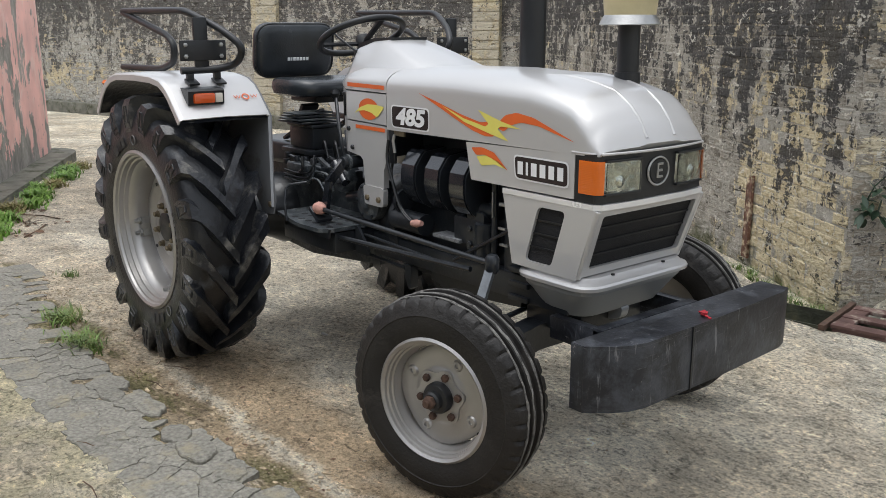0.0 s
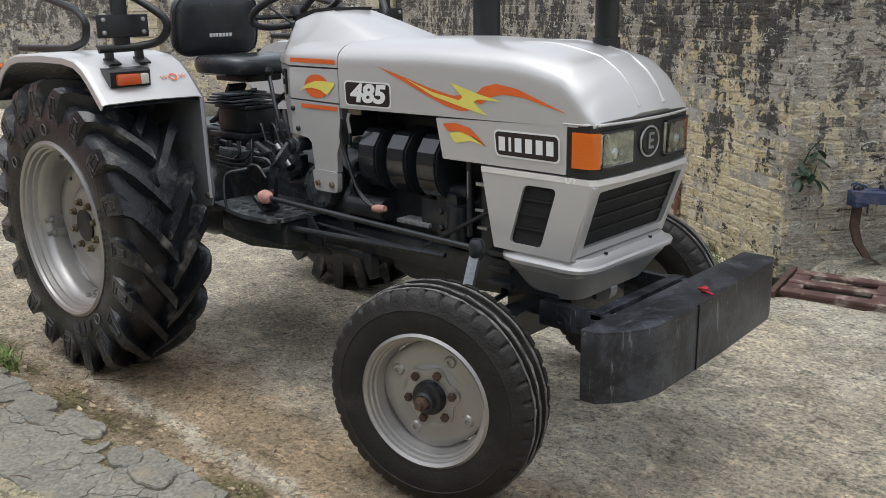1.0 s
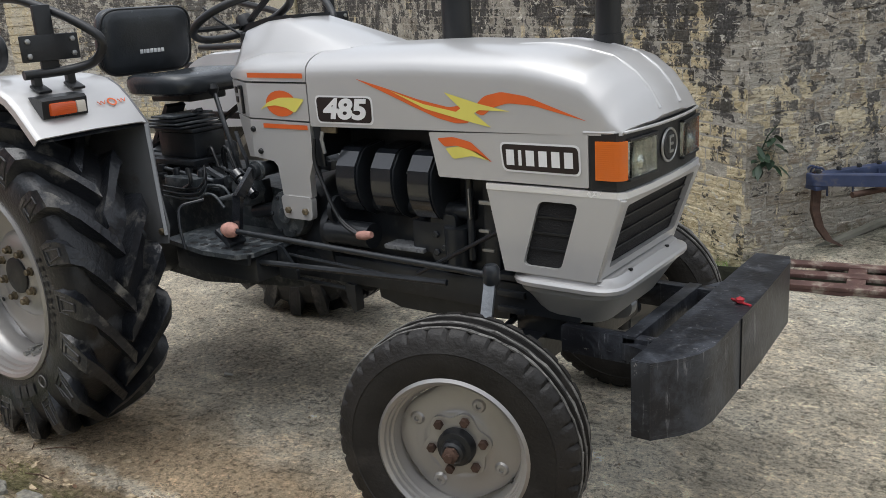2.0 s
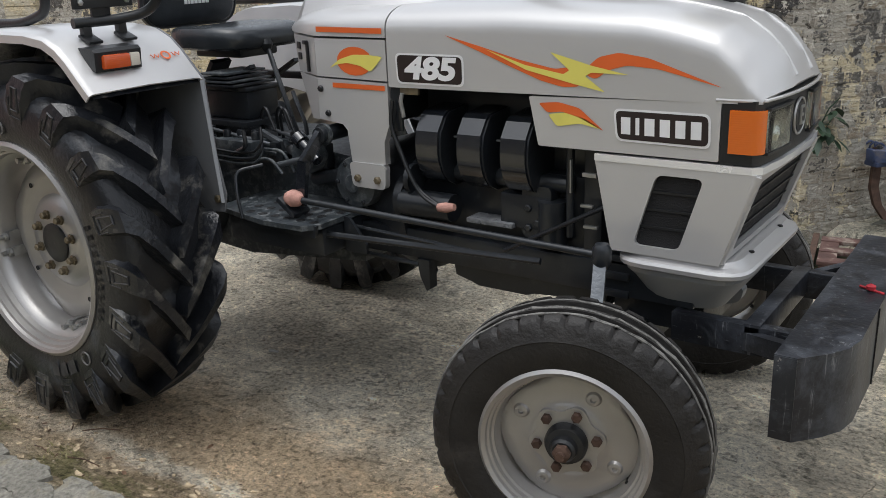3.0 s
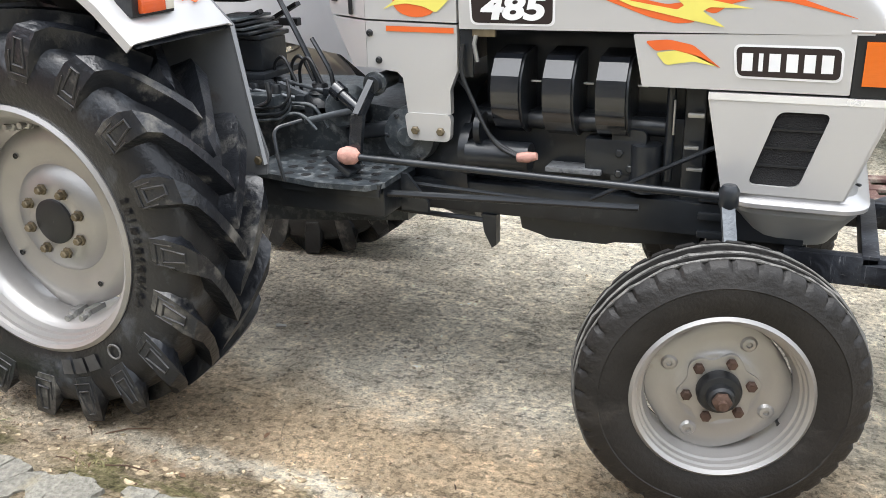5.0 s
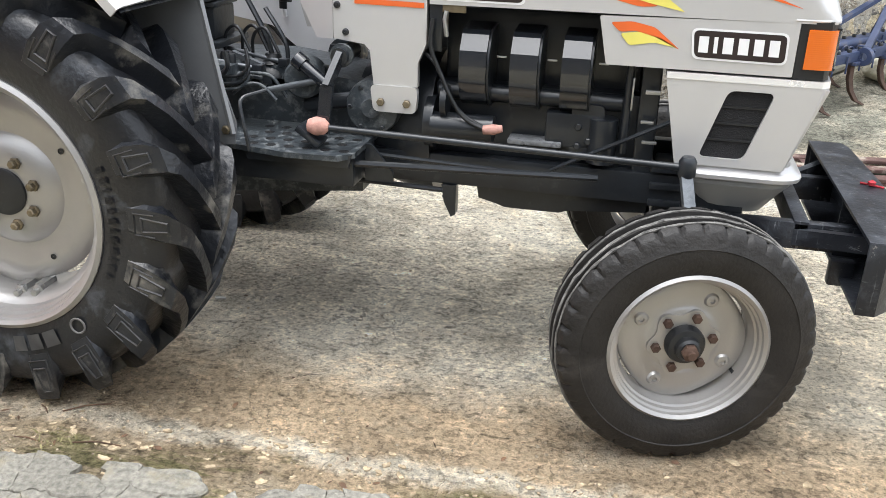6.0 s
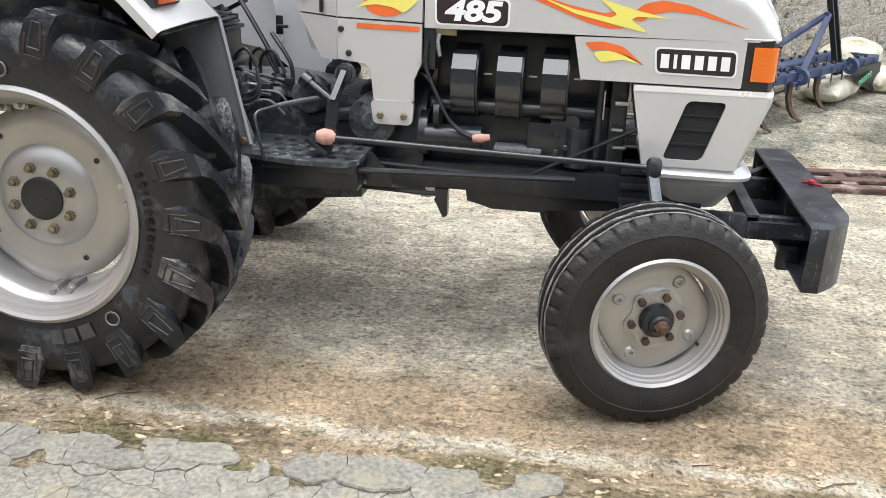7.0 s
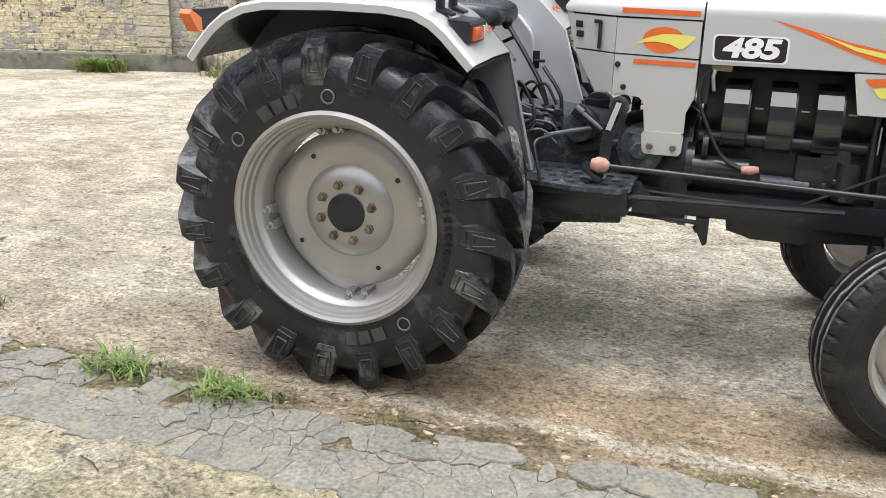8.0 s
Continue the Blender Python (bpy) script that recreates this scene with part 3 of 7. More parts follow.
def ground_height(x, y):
    p = Vector((x, y))
    d = (p - GRATE_0).dot(GRATE_N) - 0.52
    z = 0.0
    if x > 1.9:
        z += max(0.0, min(d, 14.0)) * 0.125 * min(1.0, (x - 1.9) / 0.5)
    # the yard falls away towards the back wall
    back = (p - BACK_CORNER).dot(Vector((0.318, -0.948)))
    z -= 0.32 * max(0.0, min(1.0, (7.0 - back) / 7.0)) * max(0.0, min(1.0, (1.0 - x) / 2.5))
    # gutter at the foot of the side wall
    s = (p - CORNER).dot(ALONG_SIDE)
    off = (p - CORNER).dot(-ALONG_BARE)
    if -0.5 < s < 3.0 and 0.0 < off + 0.25 < 0.62:
        k = min(1, (s + 0.5) / 0.3, (3.0 - s) / 0.5, (off + 0.25) / 0.08, (0.62 - off - 0.25) / 0.12)
        z -= 0.12 * max(0.0, k)
    # open drain, most of it under the grate
    lx, ly = (p - GRATE_0).dot(GRATE_DIR), d + 0.52
    if -0.5 < lx < 3.95 and 0.04 < ly < 0.42:
        z -= 0.30 * max(0.0, min(1.0, (lx + 0.5) / 0.1, (3.95 - lx) / 0.1, (ly - 0.04) / 0.05, (0.42 - ly) / 0.05))
    # the cement on the near side lies a little higher
    z += 0.03 * max(0.0, min(1.0, (-1.12 - y) / 0.14)) * max(0.0, min(1.0, (x + 0.9) / 0.5))
    z += 0.010 * (noise.noise((x * 1.1, y * 1.1, 0.3))) + 0.006 * noise.noise((x * 4.2, y * 4.2, 2.0))
    return z


def lines(fine0, fine1, step, mid, far):
    a = list(np.arange(fine0, fine1 + 1e-6, step))
    lo, hi = [], []
    s, v = step, fine0
    while v > -far:
        s = min(s * 1.18, 12.0)
        v -= s
        lo.append(v)
    s, v = step, fine1
    while v < far:
        s = min(s * 1.18, 12.0)
        v += s
        hi.append(v)
    return lo[::-1] + a + hi


gx, gy = lines(-2.2, 4.6, 0.07, 0, 220), lines(-2.4, 3.2, 0.07, 0, 220)
verts = [(x, y, ground_height(x, y) if abs(x) < 25 and abs(y) < 25 else ground_height(max(-25, min(25, x)), max(-25, min(25, y)))) for y in gy for x in gx]
nx = len(gx)
faces = [(j * nx + i, j * nx + i + 1, (j + 1) * nx + i + 1, (j + 1) * nx + i) for j in range(len(gy) - 1) for i in range(nx - 1)]
me = bpy.data.meshes.new("ground")
me.from_pydata(verts, [], faces)
for p in me.polygons:
    p.use_smooth = True
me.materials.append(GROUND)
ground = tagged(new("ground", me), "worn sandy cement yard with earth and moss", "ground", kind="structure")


def wall_frame(p0, d, z=0.0):
    """Local frame of a wall: x along d, y into the wall, z up."""
    d = Vector((d[0], d[1], 0)).normalized()
    return Matrix((( d.x, -d.y, 0, p0[0]), (d.y, d.x, 0, p0[1]), (0, 0, 1, z), (0, 0, 0, 1)))


def brick_wall(name, p0, d, length, height, material, label, flip=False, near=None, z0=-0.2, proud=0.012, thickness=0.34):
    """Wall with bricks laid in alternate courses of stretchers and headers before a recessed core. flip: the seen face lies on the other side."""
    m = wall_frame(p0, d, z0)
    sgn = 1 if flip else -1
    y_face, y_back = 0.0, -sgn * thickness
    core = box(0, length, min(0, y_back), max(0, y_back), 0, height, 0)
    wall = finish(name, core, MORTAR)
    wall.matrix_world = m
    tagged(wall, label, "wall", kind="structure")
    rng = random.Random(name)
    course, joint = 0.078, 0.011
    vs, fs, singles = [], [], []
    z, row = 0.0, 0
    while z + course < height + 0.02:
        bl = 0.232 if row % 2 == 0 else 0.116
        x = -rng.random() * bl
        while x < length:
            a, b = max(0.0, x + joint / 2), min(length, x + bl - joint / 2)
            if b - a > 0.03:
                pr = proud * rng.uniform(0.1, 1.0)
                if rng.random() < 0.22:
                    x += bl
                    continue
                lo, hi = z + joint / 2 + rng.uniform(-0.003, 0.003), z + course - joint / 2 + rng.uniform(-0.003, 0.003)
                if near and near[0] < a < near[1] and near[2] < z < near[3]:
                    singles.append((a, b, lo, hi, pr))
                else:
                    k = len(vs)
                    c = 0.006
                    jit = lambda: rng.uniform(-0.004, 0.004)
                    for yy, e in ((0.0, 0.0), (sgn * pr, c)):
                        vs += [(a + e + jit(), yy, lo + e + jit()), (b - e + jit(), yy, lo + e + jit()), (b - e + jit(), yy, hi - e + jit()), (a + e + jit(), yy, hi - e + jit())]
                    fs += [(k + 4, k + 5, k + 6, k + 7)] + [(k + i, k + (i + 1) % 4, k + 4 + (i + 1) % 4, k + 4 + i) for i in range(4)]
            x += bl
        z += course
        row += 1
    me = bpy.data.meshes.new(name + "_bricks")
    me.from_pydata(vs, [], fs)
    me.update()
    bm = bmesh.new()
    bm.from_mesh(me)
    bmesh.ops.recalc_face_normals(bm, faces=bm.faces)
    bm.to_mesh(me)
    bm.free()
    me.materials.append(material)
    rest = new("brickwork", me)
    rest.parent = wall
    rest["kind"] = "stuff"
    rest["label"] = "weathered bricks with lime and grime"
    return wall, singles, sgn, material


def single_bricks(made):
    """The nearest bricks of a wall, each an object on one of a few shared meshes."""
    wall, singles, sgn, material = made
    shapes = []
    rng = random.Random(5)
    for i in range(10):
        bm = bmesh.new()
        c = 0.03
        co = []
        for yy, e in ((0.0, 0.0), (1.0, 1.0)):
            for u, w in ((0, 0), (1, 0), (1, 1), (0, 1)):
                ex, ez = 0.03 * e, 0.09 * e
                co.append((u * (1 - 2 * ex) + ex + rng.uniform(-0.015, 0.015), sgn * yy * rng.uniform(0.75, 1.05), w * (1 - 2 * ez) + ez + rng.uniform(-0.03, 0.03)))
        v = [bm.verts.new(p) for p in co]
        bm.faces.new(v[4:])
        for k in range(4):
            bm.faces.new((v[k], v[(k + 1) % 4], v[4 + (k + 1) % 4], v[4 + k]))
        bmesh.ops.recalc_face_normals(bm, faces=bm.faces)
        if sum(f.normal.y * sgn for f in bm.faces) < 0:
            bmesh.ops.reverse_faces(bm, faces=bm.faces)
        me = bpy.data.meshes.new("brick")
        bm.to_mesh(me)
        bm.free()
        me.materials.append(material)
        shapes.append(me)
    for a, b, lo, hi, pr in singles:
        ob = new("brick", rng.choice(shapes))
        ob.parent = wall
        ob.matrix_local = Matrix.Translation((a, 0, lo)) @ Matrix.Diagonal((b - a, pr, hi - lo, 1))


wall_side = brick_wall("wall_side", CORNER, ALONG_SIDE, 9.6, 3.3, WALL_SIDE, "tall weathered brick wall with black grime and flaking lime plaster", flip=True, near=(0.0, 1.35, 0.7, 2.6), proud=0.006, z0=-0.5)
wall_bare = brick_wall("wall_bare", CORNER, ALONG_BARE, 14.0, 4.2, WALL_BARE, "bare weathered brick wall with worn mortar", near=(0.0, 1.35, 0.4, 1.9), proud=0.005)
wall_back = brick_wall("wall_back", BACK_CORNER, BACK_DIR, 18.0, 3.3, WALL_BACK, "pale weathered brick wall with lime wash and moss", flip=True, proud=0.012, z0=-0.6)


def pilaster(wall, x, w, sgn, material):
    """A brick pier standing proud of the wall, laid in large plastered courses."""
    rng = random.Random(int(x * 100))
    bm = box(x, x + w, min(0, sgn * 0.09), max(0, sgn * 0.09), 0, 3.3, 0.004)
    pier = part("pilaster", bm, material, wall, "cream lime-washed brick pier")
    z = 0.02
    while z < 3.25:
        h = 0.15
        b = box(x - 0.008, x + w + 0.008, min(sgn * 0.085, sgn * (0.105 + rng.uniform(0, .008))), max(sgn * 0.085, sgn * (0.105 + rng.uniform(0, .008))), z + 0.008, z + h - 0.008, 0.004, 1)
        part("block", b, material, pier)
        z += h


PIER = wall_material("limed_pier", (0.50, 0.45, 0.34), (0.62, 0.57, 0.45), (0.10, 0.09, 0.075), (0.72, 0.65, 0.48), 0.66, 0.47)
pilaster(wall_back[0], 0.40, 0.48, 1, PIER)
pilaster(wall_back[0], 5.15, 0.62, 1, PIER)

# cement footing along the back wall
foot = finish("wall_footing", box(0.0, 18.0, 0.0, 0.22, 0, 0.35, 0.02), CEMENT)
foot.matrix_world = wall_frame(BACK_CORNER, BACK_DIR, -0.42)
tagged(foot, "mossy dark cement footing along the wall", "footing", kind="structure")

# pink house with a rounded corner, and its plinth
house_pts = rounded([(-7.98, 0.98), (-3.4, -1.42), (-6.0, -7.0), (-11.0, -4.0)], 0.45, 6)
house = finish("house_wall", prism(house_pts, -0.4, 3.4, 0.0, plane="z"), PINK)
tagged(house, "faded pink plaster house wall with grey bare patches", "wall", kind="structure")
plinth_pts = rounded([(-7.80, 1.24), (-3.05, -1.35), (-5.8, -7.2), (-11.3, -4.0)], 0.5, 6)
plinth = finish("house_plinth", prism(plinth_pts, -0.4, 0.07, 0.015, plane="z"), CEMENT)
tagged(plinth, "low grey cement plinth along the house", "plinth", kind="structure")

# unseen wall behind the camera, added to close the yard and hold back light
finish("wall_opposite", box(-12, 14, -7.3, -7.0, -0.1, 3.6, 0.01), WALL_BACK)["kind"] = "structure"
tagged(bpy.data.objects["wall_opposite"], "unseen wall behind the camera that holds back light", "wall")

# pipe lying at the foot of the bare wall
pts = []
for i in range(14):
    p = CORNER + ALONG_BARE * (0.1 + 0.75 * i) + Vector((0.10, -0.05))
    pts.append((p.x, p.y, ground_height(p.x, p.y) + 0.03))
pipe = finish("drain_pipe", tube(pts, 0.03, 8), CEMENT)
tagged(pipe, "pale cement-covered pipe along the wall foot", "pipe")

# dark green-black patch at the wall's corner, the gutter's deep shade put into colour
bm = bmesh.new()
rings = []
for k in (1.0, 0.75, 0.45, 0.15):
    ring = []
    for i in range(36):
        a = 2 * math.pi * i / 36
        q = k * (1 + 0.35 * noise.noise((math.cos(a) * 2, math.sin(a) * 2, 5)))
        p = Vector((1.80, 2.42)) + ALONG_SIDE * (0.48 * q * math.cos(a)) - ALONG_BARE * (0.20 * q * math.sin(a))
        ring.append(bm.verts.new((p.x, p.y, ground_height(p.x, p.y) + (0.014 if k < 1 else -0.01) + 0.012 * noise.noise((p.x * 14, p.y * 14, 1)))))
    rings.append(ring)
for ra, rb in zip(rings, rings[1:]):
    for i in range(36):
        bm.faces.new((ra[i], ra[(i + 1) % 36], rb[(i + 1) % 36], rb[i]))
bm.faces.new(rings[-1])
tagged(finish("gutter_dark", bm, DARK_BED, smooth=70), "dark patch in the gutter, coloured for its deep shade", "mud", kind="stuff")

# drain grate of maroon steel
# channel painted dark to give the shade between the grate's bars
channel = finish("drain_channel", join(box(-0.46, 3.92, 0.085, 0.375, -0.24, -0.22, 0), box(-0.46, 3.92, 0.078, 0.086, -0.28, -0.012, 0), box(-0.46, 3.92, 0.374, 0.382, -0.28, -0.012, 0), box(-0.468, -0.46, 0.078, 0.382, -0.28, -0.012, 0)), DARK_BED)
channel.matrix_world = pose(GRATE_0.x, GRATE_0.y, 0, 0, 0, math.degrees(math.atan2(GRATE_DIR.y, GRATE_DIR.x)))
tagged(channel, "drain channel below the grate, coloured dark for its shade", "drain", kind="structure")
grate = empty("drain_grate", (GRATE_0.x, GRATE_0.y, 0.014), math.degrees(math.atan2(GRATE_DIR.y, GRATE_DIR.x)))
tagged(grate, "maroon painted steel drain grate set in the ground", "grate")
for k in range(4):
    x0 = k * 0.98
    for y0 in (0.0, 0.185, 0.37):
        part("rail", box(x0, x0 + 0.96, y0, y0 + 0.085, 0.0, 0.022, 0.004), MAROON, grate)
    for xc in (0.0, 0.44, 0.87):
        part("cross_bar", box(x0 + xc, x0 + xc + 0.09, 0.08, 0.38, -0.006, 0.016, 0.003), MAROON, grate)
    part("edge_angle", box(x0 + 0.01, x0 + 0.95, 0.004, 0.012, -0.022, -0.001, 0.001), MAROON, grate)
part("end_angle", bar((-0.03, -0.05, 0.008), (-0.03, 0.49, 0.010), 0.032, 0.030, 0.004), RUST, grate, "worn grey angle iron at the end")


# ---------------------------------------------------------------- tractor
tractor = empty("tractor")
tagged(tractor, "silver and black tractor with orange decals, parked on the yard", "tractor")
YS = -0.292


def hood_section(x):
    xs = (1.15, 1.6, 2.0, 2.10, 2.20, 2.27, 2.32, 2.345)
    zt = float(np.interp(x, xs, (1.44, 1.445, 1.43, 1.412, 1.385, 1.335, 1.275, 1.215)))
    w = float(np.interp(x, (1.15, 2.1, 2.25, 2.32, 2.345), (0.292, 0.292, 0.291, 0.286, 0.280)))
    zb = 1.182 + (x - 1.15) * 0.008
    zs = min(zt - 0.02, max(zb + 0.008, zt - 0.095))
    half = [(-w, zb), (-w, (zb + zs) / 2), (-w, zs)]
    for i in range(1, 13):
        a = math.pi / 2 * i / 12
        half.append((-w * math.cos(a) ** 0.62, zs + (zt - zs) * math.sin(a) ** 0.75))
    k = max(0.0, min(1.0, (x - 1.90) / 0.15)) * 0.007
    pts = [(y, z + (k if abs(y) < 0.10 else 0)) for y, z in half]
    pts += [(-y, z) for y, z in pts[-2::-1]]
    back = 0.032 * max(0.0, min(1.0, (x - 2.15) / 0.19))
    return [(x - back * (abs(y) / 0.28) ** 2.5, y, z) for y, z in pts]


xs = list(np.linspace(1.152, 2.14, 14)) + list(np.linspace(2.16, 2.345, 14))
hood_bm = grid_loft([hood_section(x) for x in xs])
hood_bm.verts.ensure_lookup_table()
n_sec = len(hood_section(1.2))
hood_bm.faces.new(hood_bm.verts[-n_sec:])
hood = part("hood", thick(hood_bm, 0.008), SILVER, tractor, "silver hood with a rounded nose")
part("nose_lip", tube([(2.20, -0.289, 1.199), (2.29, -0.284, 1.199), (2.318, -0.268, 1.199), (2.334, -0.18, 1.199), (2.343, -0.09, 1.199), (2.346, 0, 1.199), (2.343, 0.09, 1.199), (2.334, 0.18, 1.199), (2.318, 0.268, 1.199), (2.29, 0.284, 1.199), (2.20, 0.289, 1.199)], 0.005, 8), SILVER, hood)
for s in (-1, 1):
    crease = []
    for x in np.linspace(1.86, 2.335, 14):
        sec_pts = hood_section(x)
        y = s * float(np.interp(x, (1.86, 2.335), (0.095, 0.075)))
        pairs = sorted((p[1], p[2], p[0]) for p in sec_pts)
        crease.append((float(np.interp(y, [p[0] for p in pairs], [p[2] for p in pairs])), y, float(np.interp(y, [p[0] for p in pairs], [p[1] for p in pairs])) - 0.0062))
    part("hood_crease", tube(crease, [0.001] + [0.009] * 13, 12), SILVER, hood)

# dash console behind the hood
def swept(bm, s):
    """Turns the rear end of a console panel inwards."""
    for v in bm.verts:
        v.co.y -= s * max(0.0, 0.845 - v.co.x) * 0.57
    return bm


for s in (-1, 1):
    panel = part("console_panel", prism([(1.143, 1.327), (1.143, 1.198), (0.845, 1.2045), (0.845, 1.3285)], s * 0.262, s * 0.288, 0.004), SILVER, tractor)
    rear_panel = part("console_panel", swept(prism([(0.843, 1.3285), (0.843, 1.2045), (0.676, 1.206), (0.640, 1.329)], s * 0.262, s * 0.288, 0.004), s), SILVER, tractor)
    for zz in (1.258, 1.294):
        part("switch", swept(box(0.675 + (1.30 - zz) * 0.15, 0.705 + (1.30 - zz) * 0.15, min(s * 0.287, s * 0.294), max(s * 0.287, s * 0.294), zz - 0.012, zz + 0.012, 0.003), s), TRIM_BLACK, rear_panel, "small black switch")
    part("choke_lever", swept(join(box(0.772, 0.786, min(s * 0.287, s * 0.300), max(s * 0.287, s * 0.300), 1.212, 1.312, 0.003), box(0.754, 0.782, min(s * 0.287, s * 0.305), max(s * 0.287, s * 0.305), 1.303, 1.316, 0.003)), s), TRIM_BLACK, rear_panel, "upright black lever")
    lower = [(1.143, 1.192), (1.143, 1.06), (1.118, 1.00), (1.118, 0.925), (0.975, 0.925), (0.963, 1.03), (0.945, 1.048), (0.845, 1.060), (0.845, 1.199)]
    leg = part("console_leg", prism(lower, s * 0.262, s * 0.288, 0.004), SILVER, tractor)
    part("console_leg", swept(prism([(0.843, 1.199), (0.843, 1.058), (0.775, 1.052), (0.678, 1.200)], s * 0.262, s * 0.288, 0.004), s), SILVER, tractor)
    for px, pz in ((0.858, 1.163), (0.885, 1.082)):
        part("plug", moved(lathe([(0.001, -0.008), (0.008, -0.007), (0.011, -0.002), (0.011, 0.004)], 16), Matrix.Translation((px, s * 0.290, pz)) @ Matrix.Diagonal((1, -s, 1, 1))), TRIM_BLACK, leg, "round black plug")
    brk = part("console_bracket", prism(rounded([(0.965, 0.925), (1.12, 0.925), (1.115, 0.84), (0.975, 0.84)], 0.02), s * 0.268, s * 0.293, 0.004), SILVER, tractor)
    for bx in (1.001, 1.086):
        part("bolt", bolt((bx, s * 0.293, 0.872), (0, s, 0), 0.013, 0.012), BRASS, brk)
part("console_core", box(0.83, 1.14, -0.25, 0.25, 1.06, 1.385, 0.01), BLACK, tractor)
part("console_face", prism([(0.632, 1.345), (0.712, 1.07), (0.737, 1.07), (0.657, 1.345)], -0.165, 0.165, 0.006), SILVER, tractor)
# top of the console: carries the hood's section on
sec = []
for x, zt, zl in ((0.628, 1.366, 1.345), (0.638, 1.385, 1.338), (0.69, 1.408, 1.3365), (0.845, 1.430, 1.336), (0.95, 1.434, 1.335), (1.146, 1.438, 1.333)):
    w = 0.290 - max(0.0, 0.845 - x) * 0.57
    zs = max(zl + 0.004, zt - 0.085)
    half = [(-w, zl), (-w, (zl + zs) / 2), (-w, zs)]
    for i in range(1, 11):
        a = math.pi / 2 * i / 10
        half.append((-w * math.cos(a) ** 0.62, zs + (zt - zs) * math.sin(a) ** 0.75))
    sec.append([(x, y, z) for y, z in half] + [(x, -y, z) for y, z in half[-2::-1]])
part("console_top", thick(grid_loft(sec), 0.010), SILVER, tractor)
# raised steering cowl
cowl = []
for x, z, w, zb in ((0.66, 1.41, 0.10, 1.395), (0.68, 1.52, 0.10, 1.40), (0.80, 1.54, 0.115, 1.41), (0.92, 1.545, 0.12, 1.415), (1.06, 1.50, 0.15, 1.42), (1.20, 1.455, 0.17, 1.425), (1.25, 1.437, 0.18, 1.42)):
    wb = w + 0.075
    zb -= 0.03
    cowl.append([(x, -wb, zb), (x, -w - 0.01, z - 0.02), (x, -w + 0.02, z), (x, 0, z + 0.004), (x, w - 0.02, z), (x, w + 0.01, z - 0.02), (x, wb, zb)])
part("steering_cowl", thick(grid_loft(cowl), 0.006), SILVER, tractor)
part("cowl_cap", soften(prism([(0.655, 1.50), (0.68, 1.53), (0.80, 1.552), (0.93, 1.556), (0.93, 1.545), (0.70, 1.50)], -0.10, 0.10, 0), 0.004), TRIM_BLACK, tractor)
part("instrument_cluster", box(0.652, 0.68, -0.12, 0.12, 1.40, 1.50, 0.012), TRIM_BLACK, tractor)
# steering wheel
W_C, W_N = Vector((0.55, 0.0, 1.558)), Vector((-0.42, 0, 0.91)).normalized()
wm = Matrix.Translation(W_C) @ W_N.to_track_quat("Z", "Y").to_matrix().to_4x4()
ring = [(0.205 + 0.0155 * math.cos(a), 0.0155 * math.sin(a)) for a in np.linspace(0, 2 * math.pi, 12, endpoint=False)]
wheel_ob = part("steering_wheel", moved(lathe(ring, 56, "z", True), wm), TRIM_BLACK, tractor)
for i in range(3):
    a = math.radians(90 + 120 * i)
    d = Vector((math.cos(a), math.sin(a), 0))
    part("spoke", moved(bar(d * 0.02 + Vector((0, 0, -0.035)), d * 0.195, 0.03, 0.010, 0.003), wm), TRIM_BLACK, wheel_ob)
part("steering_column", moved(tube([(0, 0, -0.02), (0, 0, -0.22)], 0.022, 12), wm), TRIM_BLACK, tractor)
part("horn_button", moved(lathe([(0.0001, 0.004), (0.03, 0.0), (0.034, -0.012), (0.034, -0.045)], 20, "z"), wm), TRIM_BLACK, wheel_ob)
part("hand_throttle", tube([(0.66, -0.06, 1.46), (0.55, -0.13, 1.55), (0.50, -0.15, 1.60)], 0.005, 8), BLACK, tractor)

# nose: side panels, lamp block, trim, lower shell
for s in (-1, 1):
    sp = part("side_panel", prism(rounded([(1.660, 1.180), (1.690, 1.040), (2.214, 1.040), (2.214, 1.192)], 0.006), s * 0.278, s * 0.291, 0.003), SILVER, tractor)
lamp_pts = [(2.216, -0.29), (2.298, -0.288), (2.315, -0.27), (2.328, -0.14), (2.331, 0.0), (2.328, 0.14), (2.315, 0.27), (2.298, 0.288), (2.216, 0.29)]
lamp_block = part("lamp_panel", prism(lamp_pts, 1.036, 1.199, 0.006, plane="z"), TRIM_BLACK, tractor, "black lamp panel across the nose")
part("trim_strip", prism([(1.869, -0.2945)] + [(x + (0.009 if abs(y) < 0.28 else 0.003), y * 1.016) for x, y in lamp_pts[1:-1]] + [(1.869, 0.2945)], 1.014, 1.033, 0.006, 3, plane="z"), TRIM_LIT, tractor, "trim strip with its highlight in the colour")


def slab(y0, y1, z0, z1, x_at, depth=0.012, bevel=0.006):
    """A plate across the nose from y0 to y1 that follows the front's curve."""
    bm = bmesh.new()
    n = 5
    rows = []
    for i in range(n + 1):
        y = y0 + (y1 - y0) * i / n
        rows.append([bm.verts.new((x_at(y) + dx, y, z)) for dx, z in ((0, z0), (depth, z0), (depth, z1), (0, z1))])
    for a, b in zip(rows, rows[1:]):
        for k in range(4):
            bm.faces.new((a[k], a[(k + 1) % 4], b[(k + 1) % 4], b[k]))
    bm.faces.new(rows[0])
    bm.faces.new(rows[-1][::-1])
    bmesh.ops.recalc_face_normals(bm, faces=bm.faces)
    return soften(bm, bevel)


def nose_x(y):
    return float(np.interp(abs(y), (0, 0.14, 0.27, 0.29), (2.331, 2.328, 2.315, 2.302)))


